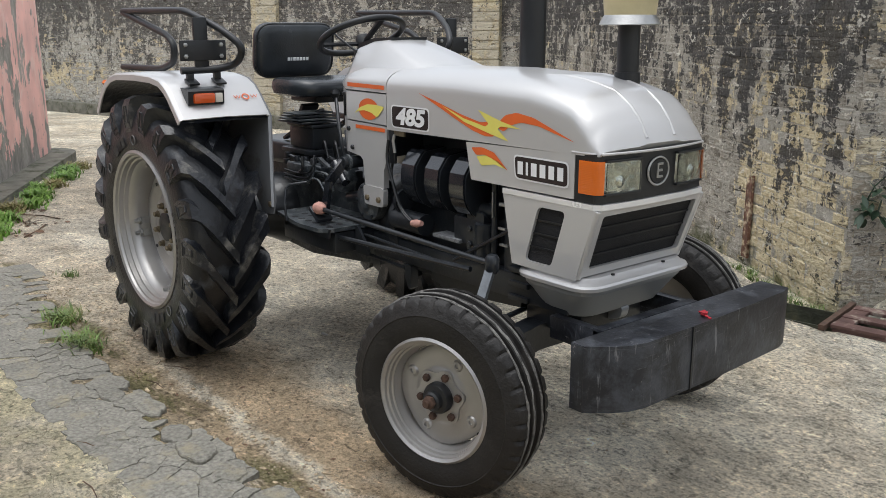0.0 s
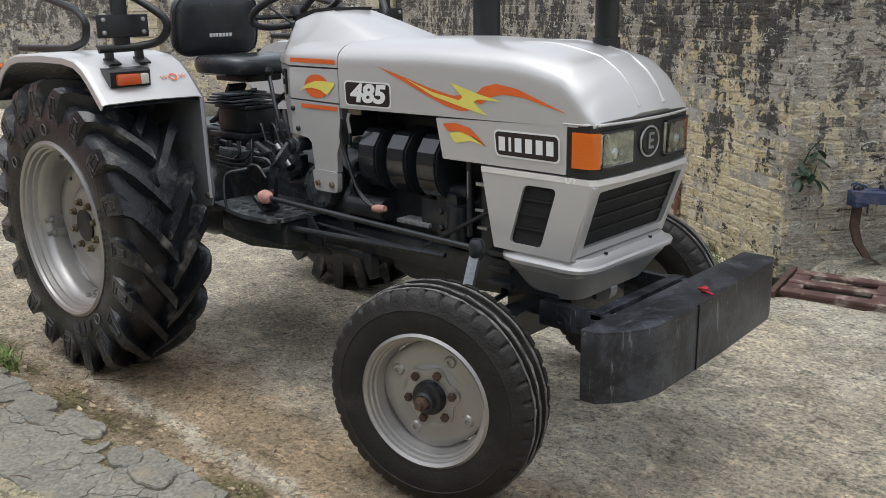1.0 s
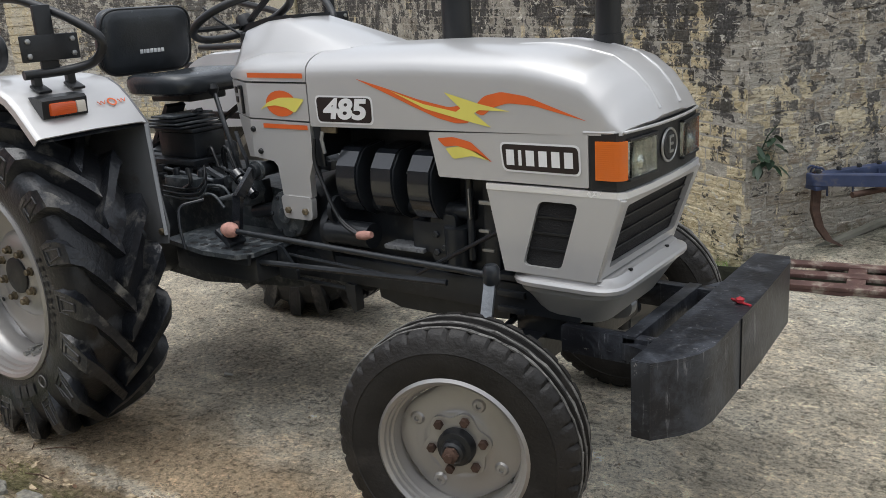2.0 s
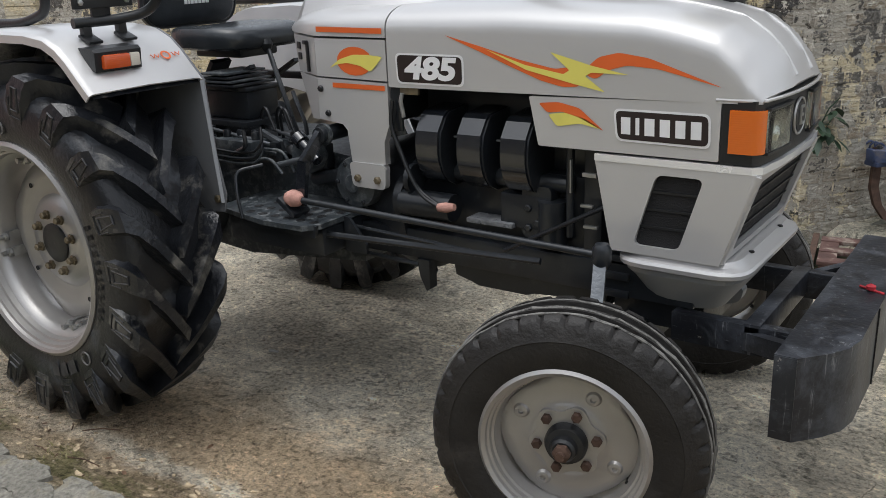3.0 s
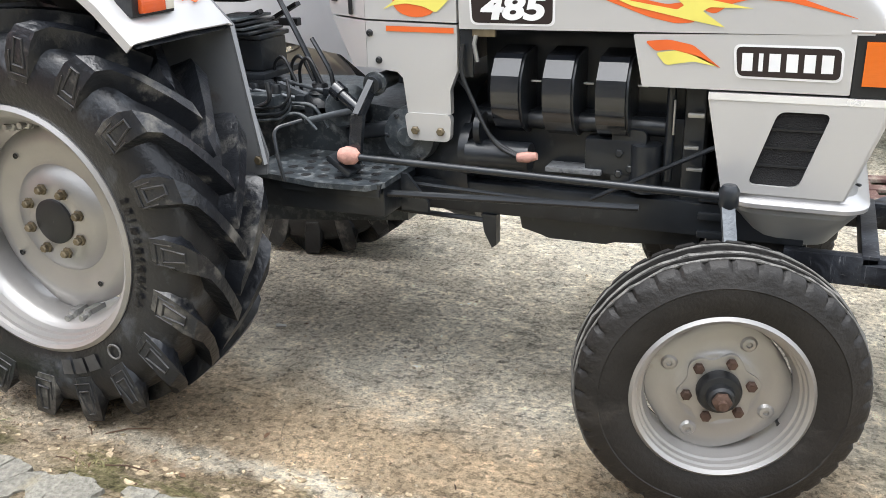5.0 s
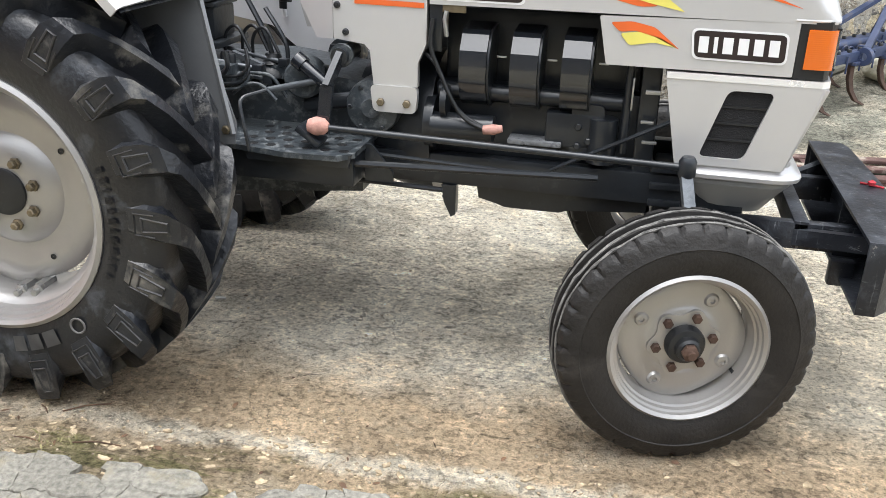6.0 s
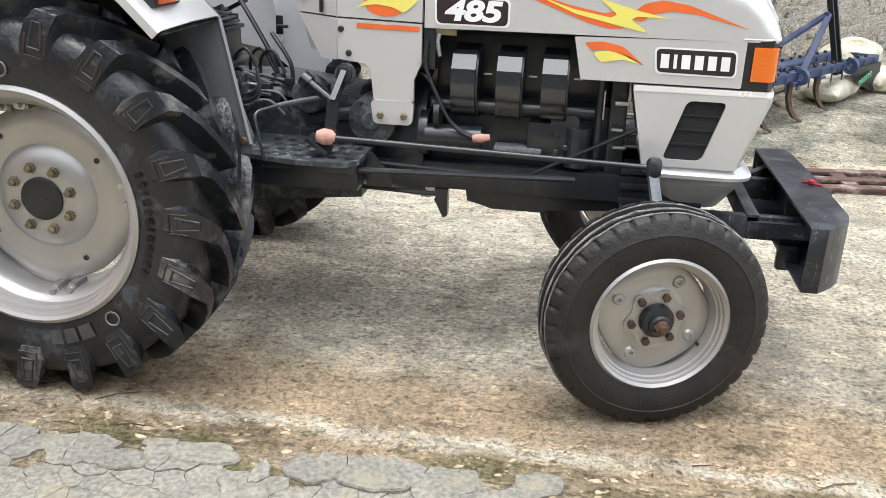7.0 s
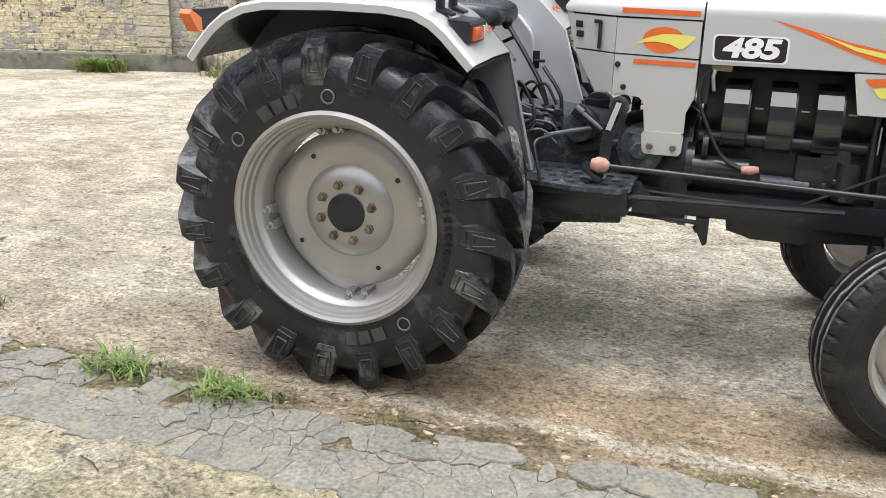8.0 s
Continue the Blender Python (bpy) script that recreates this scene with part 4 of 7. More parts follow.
for s in (-1, 1):
    a = sorted((s * 0.262, s * 0.098))
    lamp = part("headlight", slab(a[0], a[1], 1.068, 1.172, lambda y: nose_x(y) - 0.010, 0.012, 0.003), REFLECTOR, tractor, "square headlight with a silvered reflector")
    part("bulb", moved(lathe([(0.001, 0.010), (0.012, 0.008), (0.02, 0.004), (0.022, 0.0)], 20, "x"), Matrix.Translation((nose_x(0.18) - 0.001, s * 0.19, 1.105))), REFLECTOR, lamp)
    part("lens", slab(a[0] + 0.002, a[1] - 0.002, 1.070, 1.170, lambda y: nose_x(y) + 0.008, 0.005, 0.002), glass, lamp, "clear glass lens")
    for zz in (1.064, 1.176):
        part("rim_bar", slab(a[0], a[1], zz - 0.004, zz + 0.004, lambda y: nose_x(y) - 0.004, 0.018, 0.002), TRIM_BLACK, lamp)
    corner = [(2.238, 0.286), (2.238, 0.297), (2.290, 0.296), (2.306, 0.291), (2.318, 0.280), (2.322, 0.264), (2.312, 0.262), (2.296, 0.280)]
    indicator = part("turn_signal", prism([(x, s * y) for x, y in corner], 1.066, 1.176, 0.003, plane="z"), AMBER, tractor, "amber turn signal lens wrapped round the corner")
em = Matrix.Translation((2.334, 0, 1.122)) @ pose(0, 0, 0, 0, 90, 0)
badge = part("emblem", moved(lathe([(0.001, 0.004), (0.040, 0.004), (0.042, 0)], 40, "z"), em @ Matrix.Diagonal((1.0, 1.15, 1, 1))), TRIM_BLACK, tractor)
part("emblem_ring", moved(lathe([(0.048 + 0.004 * math.cos(a), 0.004 * math.sin(a)) for a in np.linspace(0, 6.283, 8, endpoint=False)], 40, "z", True), em @ Matrix.Diagonal((1.0, 1.15, 1, 1))), STEEL, badge, "chrome ring")
for z, w in ((1.147, 0.026), (1.125, 0.022), (1.103, 0.026)):
    part("emblem_bar", box(2.336, 2.343, -w / 2 + 0.002, w / 2 + 0.002, z - 0.004, z + 0.004, 0.001), STEEL, badge)
part("emblem_bar", box(2.336, 2.343, -0.016, -0.008, 1.10, 1.15, 0.001), STEEL, badge)

# lower shell of the nose: two cheeks with a mesh opening, and the sloped front grille
cheek = [(1.869, 1.015), (2.314, 1.015), (2.232, 0.760), (1.922, 0.760)]
hole = rounded([(2.050, 0.990), (2.180, 0.990), (2.118, 0.785), (1.988, 0.785)], 0.022, 4)


def plate_with_hole(outer, inner, y0, y1):
    """A flat plate in x, z with one opening; inner has a multiple of len(outer) points."""
    bm = bmesh.new()
    k = len(inner) // len(outer)
    def ring(pts, y):
        return [bm.verts.new((p[0], y, p[1])) for p in pts]
    o0, i0, o1, i1 = ring(outer, y0), ring(inner, y0), ring(outer, y1), ring(inner, y1)
    n, m = len(outer), len(inner)
    for a, b, flip in ((o0, i0, 1), (o1, i1, -1)):
        for c in range(n):
            s0 = c * k
            fan = [b[(s0 + j) % m] for j in range(k)]
            for u, w in zip(fan, fan[1:]):
                bm.faces.new([a[c], u, w][::flip])
            bm.faces.new([a[c], fan[-1], b[(s0 + k) % m], a[(c + 1) % n]][::flip])
    for a, b in ((o0, o1), (i0, i1)):
        for c in range(len(a)):
            bm.faces.new((a[c], b[c], b[(c + 1) % len(a)], a[(c + 1) % len(a)]))
    bmesh.ops.recalc_face_normals(bm, faces=bm.faces)
    return bm


for s in (-1, 1):
    ck = part("cheek_panel", plate_with_hole(cheek, hole, s * 0.280, s * 0.292), SILVER, tractor, "silver cheek panel with a black mesh opening")
    part("mesh", prism(hole, s * 0.274, s * 0.279, 0), MESH_DARK, ck, "black perforated mesh")
    for z in (0.84, 0.89, 0.94):
        part("mesh_bar", bar((1.988 + (z - 0.785) * 0.3, s * 0.281, z), (2.118 + (z - 0.785) * 0.30, s * 0.281, z), 0.005, 0.006, 0.001), TRIM_BLACK, ck)
front = [(-0.285, 1.012), (0.285, 1.012), (0.272, 0.768), (-0.272, 0.768)]
opening = rounded([(-0.255, 0.992), (0.255, 0.992), (0.247, 0.798), (-0.247, 0.798)], 0.012, 4)


def lean(bm):
    """Carries a flat plate in (x, z) over to the sloping front: x becomes y, and the front runs back towards its foot."""
    for v in bm.verts:
        y, d, z = v.co
        v.co = (2.316 - (1.012 - z) * 0.335 + 0.010 * (1 - (y / 0.285) ** 2) + d, y, z)
    return bm


front_frame = part("front_frame", lean(plate_with_hole(front, opening, -0.012, 0.006)), SILVER, tractor, "silver frame of the front grille")
part("grille_mesh", lean(prism(opening, -0.022, -0.014, 0)), MESH_DARK, front_frame, "black perforated grille")
for z in (0.845, 0.895, 0.945):
    part("grille_bar", lean(prism([(-0.25, z - 0.003), (0.25, z - 0.003), (0.25, z + 0.003), (-0.25, z + 0.003)], -0.014, -0.008, 0.001)), TRIM_BLACK, front_frame)
for s in (-1, 1):
    part("corner_post", tube([(2.314, s * 0.283, 1.012), (2.230, s * 0.274, 0.765)], 0.012, 10), SILVER, front_frame)

# pan below the nose
def ringpts(x0, x1, w, r, z):
    return [(x, y, z) for x, y in rounded([(x0, -w), (x1, -w), (x1, w), (x0, w)], r, 5)]


def ring_loft(rings):
    bm = bmesh.new()
    vs = [[bm.verts.new(p) for p in r] for r in rings]
    for a, b in zip(vs, vs[1:]):
        n = len(a)
        for k in range(n):
            bm.faces.new((a[k], a[(k + 1) % n], b[(k + 1) % n], b[k]))
    bm.faces.new(vs[0][::-1])
    bm.faces.new(vs[-1])
    bmesh.ops.recalc_face_normals(bm, faces=bm.faces)
    return bm


pan = finish("nose_pan", ring_loft([ringpts(2.04, 2.18, 0.18, 0.06, 0.590), ringpts(2.00, 2.215, 0.225, 0.08, 0.604), ringpts(1.965, 2.262, 0.272, 0.09, 0.680), ringpts(1.945, 2.278, 0.286, 0.09, 0.702), ringpts(1.94, 2.282, 0.288, 0.09, 0.722)]), GREY_PAN, tractor, "grey pan below the nose", 20)
finish("pan_rim", ring_loft([ringpts(1.936, 2.288, 0.292, 0.09, 0.718), ringpts(1.928, 2.302, 0.303, 0.095, 0.724), ringpts(1.926, 2.304, 0.305, 0.095, 0.736), ringpts(1.930, 2.299, 0.300, 0.09, 0.744), ringpts(1.94, 2.284, 0.284, 0.08, 0.750), ringpts(1.95, 2.270, 0.276, 0.08, 0.764)]), SILVER, pan, "bright silver rim of the pan", 25)
part("tow_hook", soften(prism(rounded([(2.12, 0.61), (2.225, 0.61), (2.215, 0.562), (2.16, 0.545), (2.115, 0.57)], 0.02), -0.02, 0.02, 0), 0.004), GREY_PAN, pan)
for by in (-0.14, 0.14):
    part("bolt", bolt((2.272, by, 0.762), (0, 0, 1), 0.008, 0.006), TRIM_BLACK, pan)


# decals on the hood's side
def decal(name, pts, material, lift, r=0.0, label=""):
    """A thin sheet on each side of the hood, cut to an outline in x, z."""
    q = rounded(pts, r, 3) if r else pts
    tris = geometry.tessellate_polygon([[Vector((x, z, 0)) for x, z in q]])
    for s in (-1, 1):
        bm = bmesh.new()
        vs = [bm.verts.new((x, s * (0.2935 + lift), z)) for x, z in q]
        for i, j, k in tris:
            turn = (Vector(q[j]) - Vector(q[i])).cross(Vector(q[k]) - Vector(q[i]))
            bm.faces.new((vs[i], vs[j], vs[k]) if turn * s < 0 else (vs[i], vs[k], vs[j]))
        part(name, bm, material, hood, label)


decal("swoosh_decal", [(1.371, 1.347), (1.50, 1.316), (1.63, 1.282), (1.745, 1.260), (1.80, 1.268), (1.838, 1.238), (1.818, 1.214), (1.770, 1.211), (1.70, 1.226), (1.600, 1.262), (1.50, 1.300)], ORANGE, 0.0, 0.012)
decal("flash_decal", [(1.520, 1.308), (1.65, 1.268), (1.772, 1.247), (1.790, 1.258), (1.730, 1.306), (1.860, 1.272), (1.965, 1.252), (1.856, 1.254), (1.838, 1.244), (1.898, 1.203), (1.80, 1.222), (1.655, 1.254)], YELLOW, 0.0015, 0.004)
decal("tail_decal", [(1.836, 1.262), (1.876, 1.296), (1.935, 1.309), (2.02, 1.297), (2.218, 1.229), (2.045, 1.270), (1.958, 1.276), (1.908, 1.263), (1.868, 1.236), (1.842, 1.246)], ORANGE, 0.0, 0.012)
decal("arc_decal", [(1.692, 1.163), (1.755, 1.169), (1.820, 1.156), (1.897, 1.096), (1.822, 1.129), (1.766, 1.143), (1.721, 1.137)], ORANGE, 0.0, 0.010)
decal("leaf_decal", [(1.722, 1.133), (1.775, 1.141), (1.840, 1.126), (1.889, 1.101), (1.823, 1.113), (1.751, 1.100)], YELLOW, 0.0, 0.010)
decal("stripe_decal", [(0.86, 1.366), (1.135, 1.363), (1.135, 1.346), (0.86, 1.349)], ORANGE, -0.0005)
decal("stripe_decal", [(0.915, 1.186), (1.135, 1.184), (1.135, 1.168), (0.915, 1.170)], ORANGE, -0.002)
decal("disc_decal", [(1.015 + 0.075 * math.cos(a), 1.258 + 0.046 * math.sin(a)) for a in np.linspace(0, 6.283, 20, endpoint=False)], ORANGE, -0.0035)
decal("leaf_decal", [(0.905, 1.232), (0.95, 1.262), (1.01, 1.279), (1.07, 1.280), (1.132, 1.275), (1.105, 1.248), (1.080, 1.226), (1.040, 1.244), (0.985, 1.252), (0.94, 1.246)], YELLOW, -0.002, 0.010)
decal("number_frame", rounded([(1.184, 1.290), (1.441, 1.289), (1.441, 1.195), (1.189, 1.195)], 0.02, 4), WHITE, 0.0)
decal("number_badge", rounded([(1.191, 1.284), (1.434, 1.283), (1.434, 1.201), (1.195, 1.201)], 0.018, 4), DECAL_DARK, 0.001)
decal("name_frame", rounded([(1.922, 1.162), (2.190, 1.162), (2.193, 1.072), (1.932, 1.074)], 0.02, 4), WHITE, 0.0)
decal("name_badge", rounded([(1.929, 1.156), (2.184, 1.156), (2.187, 1.078), (1.938, 1.080)], 0.017, 4), DECAL_DARK, 0.001)
x = 1.946
for w in (0.027, 0.011, 0.028, 0.028, 0.027, 0.028):
    decal("name_bar", [(x, 1.140), (x + w, 1.140), (x + w + 0.001, 1.094), (x + 0.001, 1.094)], WHITE, 0.002)
    x += w + 0.0145


def text_mesh(s, size, depth, bold):
    cu = bpy.data.curves.new("text", "FONT")
    cu.body, cu.size, cu.extrude, cu.offset = s, size, depth, bold
    cu.shear = 0.15
    cu.align_x, cu.align_y = "CENTER", "CENTER"
    ob = new("text", cu)
    me = bpy.data.meshes.new_from_object(ob.evaluated_get(bpy.context.evaluated_depsgraph_get()))
    bpy.data.objects.remove(ob)
    bm = bmesh.new()
    bm.from_mesh(me)
    return bm


for s in (-1, 1):
    tm = Matrix.Translation((1.315, s * 0.2955, 1.242)) @ (pose(0, 0, 0, 90, 0, 0) if s < 0 else pose(0, 0, 0, 90, 0, 180)) @ Matrix.Diagonal((1.38, 1.0, 1, 1))
    bpy.context.view_layer.update()
    part("number", moved(text_mesh("485", 0.091, 0.0008, 0.0038), tm), WHITE, hood, "white model number")


# ---- wheels
def lugs(side_count, stations, sign, yc, zc, xc):
    """Tread lugs: stations are (offset, radius, base offset, base radius, turn in degrees, half width) from the shoulder to the middle."""
    bm = bmesh.new()
    for half in (-1, 1):
        for i in range(side_count):
            th0 = 2 * math.pi * (i + (0.5 if half > 0 else 0)) / side_count
            rings = []
            for y, r, yb, rb, turn, hw in stations:
                th = th0 - math.radians(turn) * sign
                def at(rr, yy, w):
                    a = th + w / rr
                    return bm.verts.new((xc + rr * math.cos(a), yc + half * yy, zc + rr * math.sin(a)))
                rings.append([at(rb, yb, -hw), at(r, y, -hw * 0.72), at(r, y, hw * 0.72), at(rb, yb, hw)])
            for a, b in zip(rings, rings[1:]):
                for k in range(3):
                    bm.faces.new((a[k], a[k + 1], b[k + 1], b[k]))
            bm.faces.new(rings[0])
            bm.faces.new(rings[-1][::-1])
    soften(bm, 0.006, 2, 25)
    bmesh.ops.recalc_face_normals(bm, faces=bm.faces)
    return bm


def shifted(bm, x, y, z, sy=1):
    for v in bm.verts:
        v.co = (v.co.x + x, sy * v.co.y + y, v.co.z + z)
    if sy < 0:
        bmesh.ops.reverse_faces(bm, faces=bm.faces)
    return bm


def rear_wheel(s):
    """s: -1 for the wheel on the camera's side. Built with its outer face towards -y, then mirrored."""
    yc, zc = s * 0.765, 0.64
    def put(bm):
        return shifted(bm, 0, yc, zc, 1 if s < 0 else -1)
    disc_prof = [(0.30, -0.012), (0.292, -0.02), (0.262, -0.030), (0.235, -0.032), (0.205, -0.020), (0.175, -0.022), (0.150, -0.045), (0.10, -0.052), (0.001, -0.052)]
    bm = lathe(disc_prof, 64)
    for v in bm.verts:
        r = math.hypot(v.co.x, v.co.z)
        if r > 0.285:
            k = 1 + 0.085 * max(0.0, math.cos(4 * math.atan2(v.co.z, v.co.x) + 0.6)) - 0.02
            v.co.x *= k
            v.co.z *= k
    wheel = part("rear_wheel", put(thick(bm, 0.008)), SILVER_RIM, tractor, "silver dished wheel disc")
    tyre = [(0.372, -0.160), (0.392, -0.168), (0.42, -0.176), (0.46, -0.182), (0.50, -0.182), (0.535, -0.176), (0.562, -0.166), (0.578, -0.150), (0.588, -0.12), (0.595, -0.06), (0.597, 0)]
    tyre = tyre + [(r, -y) for r, y in tyre[-2::-1]]
    part("tyre", put(lathe(tyre, 72)), RUBBER, wheel, "black tractor tyre with deep lugs")
    st = [(0.183, 0.478, 0.172, 0.470, -1.5, 0.046), (0.1905, 0.540, 0.168, 0.528, -1.0, 0.056), (0.190, 0.598, 0.150, 0.566, 0.0, 0.056), (0.180, 0.632, 0.135, 0.576, 1.2, 0.048), (0.150, 0.648, 0.12, 0.580, 3.5, 0.041), (0.10, 0.653, 0.10, 0.586, 9, 0.038), (0.045, 0.656, 0.045, 0.590, 16, 0.036), (-0.012, 0.657, -0.012, 0.592, 23, 0.037)]
    part("tread", put(lugs(19, st, 1, 0, 0, 0)), MUDDY, wheel, "muddy chevron lugs")
    # moulded pockets on the shoulder ends of the lugs
    for i in range(19):
        th = 2 * math.pi * i / 19 + math.radians(0.2)
        def flank(r, u):
            y = -float(np.interp(r, (0.478, 0.540, 0.598, 0.632), (0.1845, 0.1915, 0.191, 0.181)))
            return Vector((r * math.cos(th) - u * math.sin(th), y, r * math.sin(th) + u * math.cos(th)))
        corners = [(0.522, -0.020), (0.522, 0.020), (0.600, 0.012), (0.600, -0.012)]
        ring = tube([flank(*c) for c in corners + corners[:2]], 0.0042, 6)
        part("lug_pocket", put(ring), POCKET, wheel)
        part("lug_seam", put(tube([flank(0.56, -0.032), flank(0.497, -0.031), flank(0.497, 0.031), flank(0.56, 0.032)], 0.0028, 6)), POCKET, wheel)
    rim = [(0.388, -0.158), (0.387, -0.170), (0.378, -0.175), (0.370, -0.170), (0.367, -0.158), (0.359, -0.154), (0.356, -0.134), (0.348, -0.130), (0.344, -0.112), (0.326, -0.098), (0.318, -0.07), (0.316, 0.05), (0.345, 0.10), (0.352, 0.15), (0.38, 0.165), (0.388, 0.158)]
    part("rim", put(thick(lathe(rim, 72), -0.004)), SILVER_RIM, wheel, "silver steel rim")
    cap = part("hub_cap", put(lathe([(0.072, -0.050), (0.072, -0.060), (0.066, -0.063), (0.02, -0.061), (0.001, -0.061)], 40)), TRIM_BLACK, wheel, "black hub cap")
    for i in range(8):
        a = 2 * math.pi * (i + 0.35) / 8
        c = (0.105 * math.cos(a), -0.052, 0.105 * math.sin(a))
        nut = join(bolt(c, (0, -1, 0), 0.018, 0.010), bolt((c[0], -0.060, c[2]), (0, -1, 0), 0.013, 0.018))
        part("wheel_nut", put(nut), BRASS, wheel)
    for i in range(4):
        a = math.radians(-6 + 90 * i + 195)
        for da in (-0.10, 0.10):
            c = Vector((0.312 * math.cos(a + da), -0.055, 0.312 * math.sin(a + da)))
            lug = join(bar(c + Vector((0, 0.05, 0)), c + Vector((0, -0.01, 0)), 0.034, 0.034, 0.004, up=(math.cos(a), 0, math.sin(a))), tube([c + Vector((0, -0.01, 0)), c + Vector((0, -0.045, 0))], 0.010, 8), bolt(c + Vector((0, -0.012, 0)), (0, -1, 0), 0.018, 0.013))
            part("rim_clamp", put(lug), STEEL, wheel)
        d = Vector((math.cos(a), 0, math.sin(a)))
        t = Vector((-math.sin(a), 0, math.cos(a)))
        part("rim_bracket", put(bar(d * 0.316 + Vector((0, -0.045, 0)) - t * 0.055, d * 0.316 + Vector((0, -0.045, 0)) + t * 0.055, 0.05, 0.008, 0.002, up=d)), SILVER_RIM, wheel)
    # flat black discs give the shade of small holes
    for a in (35, 125, 215, 300):
        c = (0.235 * math.cos(math.radians(a)), -0.0335, 0.235 * math.sin(math.radians(a)))
        part("disc_spot", put(moved(lathe([(0.001, 0.0), (0.009, 0.0), (0.009, -0.002)], 14), Matrix.Translation(c))), TRIM_BLACK, wheel)
    # raised marks on the side wall, as plain bars
    for a0, widths, r, h, gap in ((-83, (0.040, 0.044, 0.050), 0.437, 0.024, 0.012), (106, (0.040, 0.044, 0.050), 0.437, 0.024, 0.012), (-24, (0.012, 0.020, 0.008, 0.018, 0.020, 0.010, 0.018, 0.014, 0.020, 0.008, 0.018, 0.016), 0.432, 0.013, 0.014), (196, (0.012,) * 12, 0.418, 0.007, 0.007)):
        a = math.radians(a0)
        for w in widths:
            pts = [((r + dr) * math.cos(a + da), (r + dr) * math.sin(a + da)) for dr, da in ((-h, 0), (h, 0), (h, w / r), (-h, w / r))]
            bm = bmesh.new()
            bm.faces.new([bm.verts.new((px, -0.1850 + (0.0035 if math.hypot(px, pz) < r else -0.0016), pz)) for px, pz in pts])
            bmesh.ops.solidify(bm, geom=bm.faces[:], thickness=0.002)
            part("sidewall_mark", put(bm), PALE_PRINT if len(widths) == 3 else POCKET, wheel)
            a += (w + gap) / r
    for a0 in (-51, 143, 90):
        a = math.radians(a0)
        c = Matrix.Translation((0.44 * math.cos(a), -0.184, 0.44 * math.sin(a)))
        part("sidewall_ring", put(moved(lathe([(0.023 + 0.0035 * math.cos(q), 0.003 * math.sin(q)) for q in np.linspace(0, 6.283, 6, endpoint=False)], 24, "y", True), c)), PALE_PRINT, wheel)
    return wheel


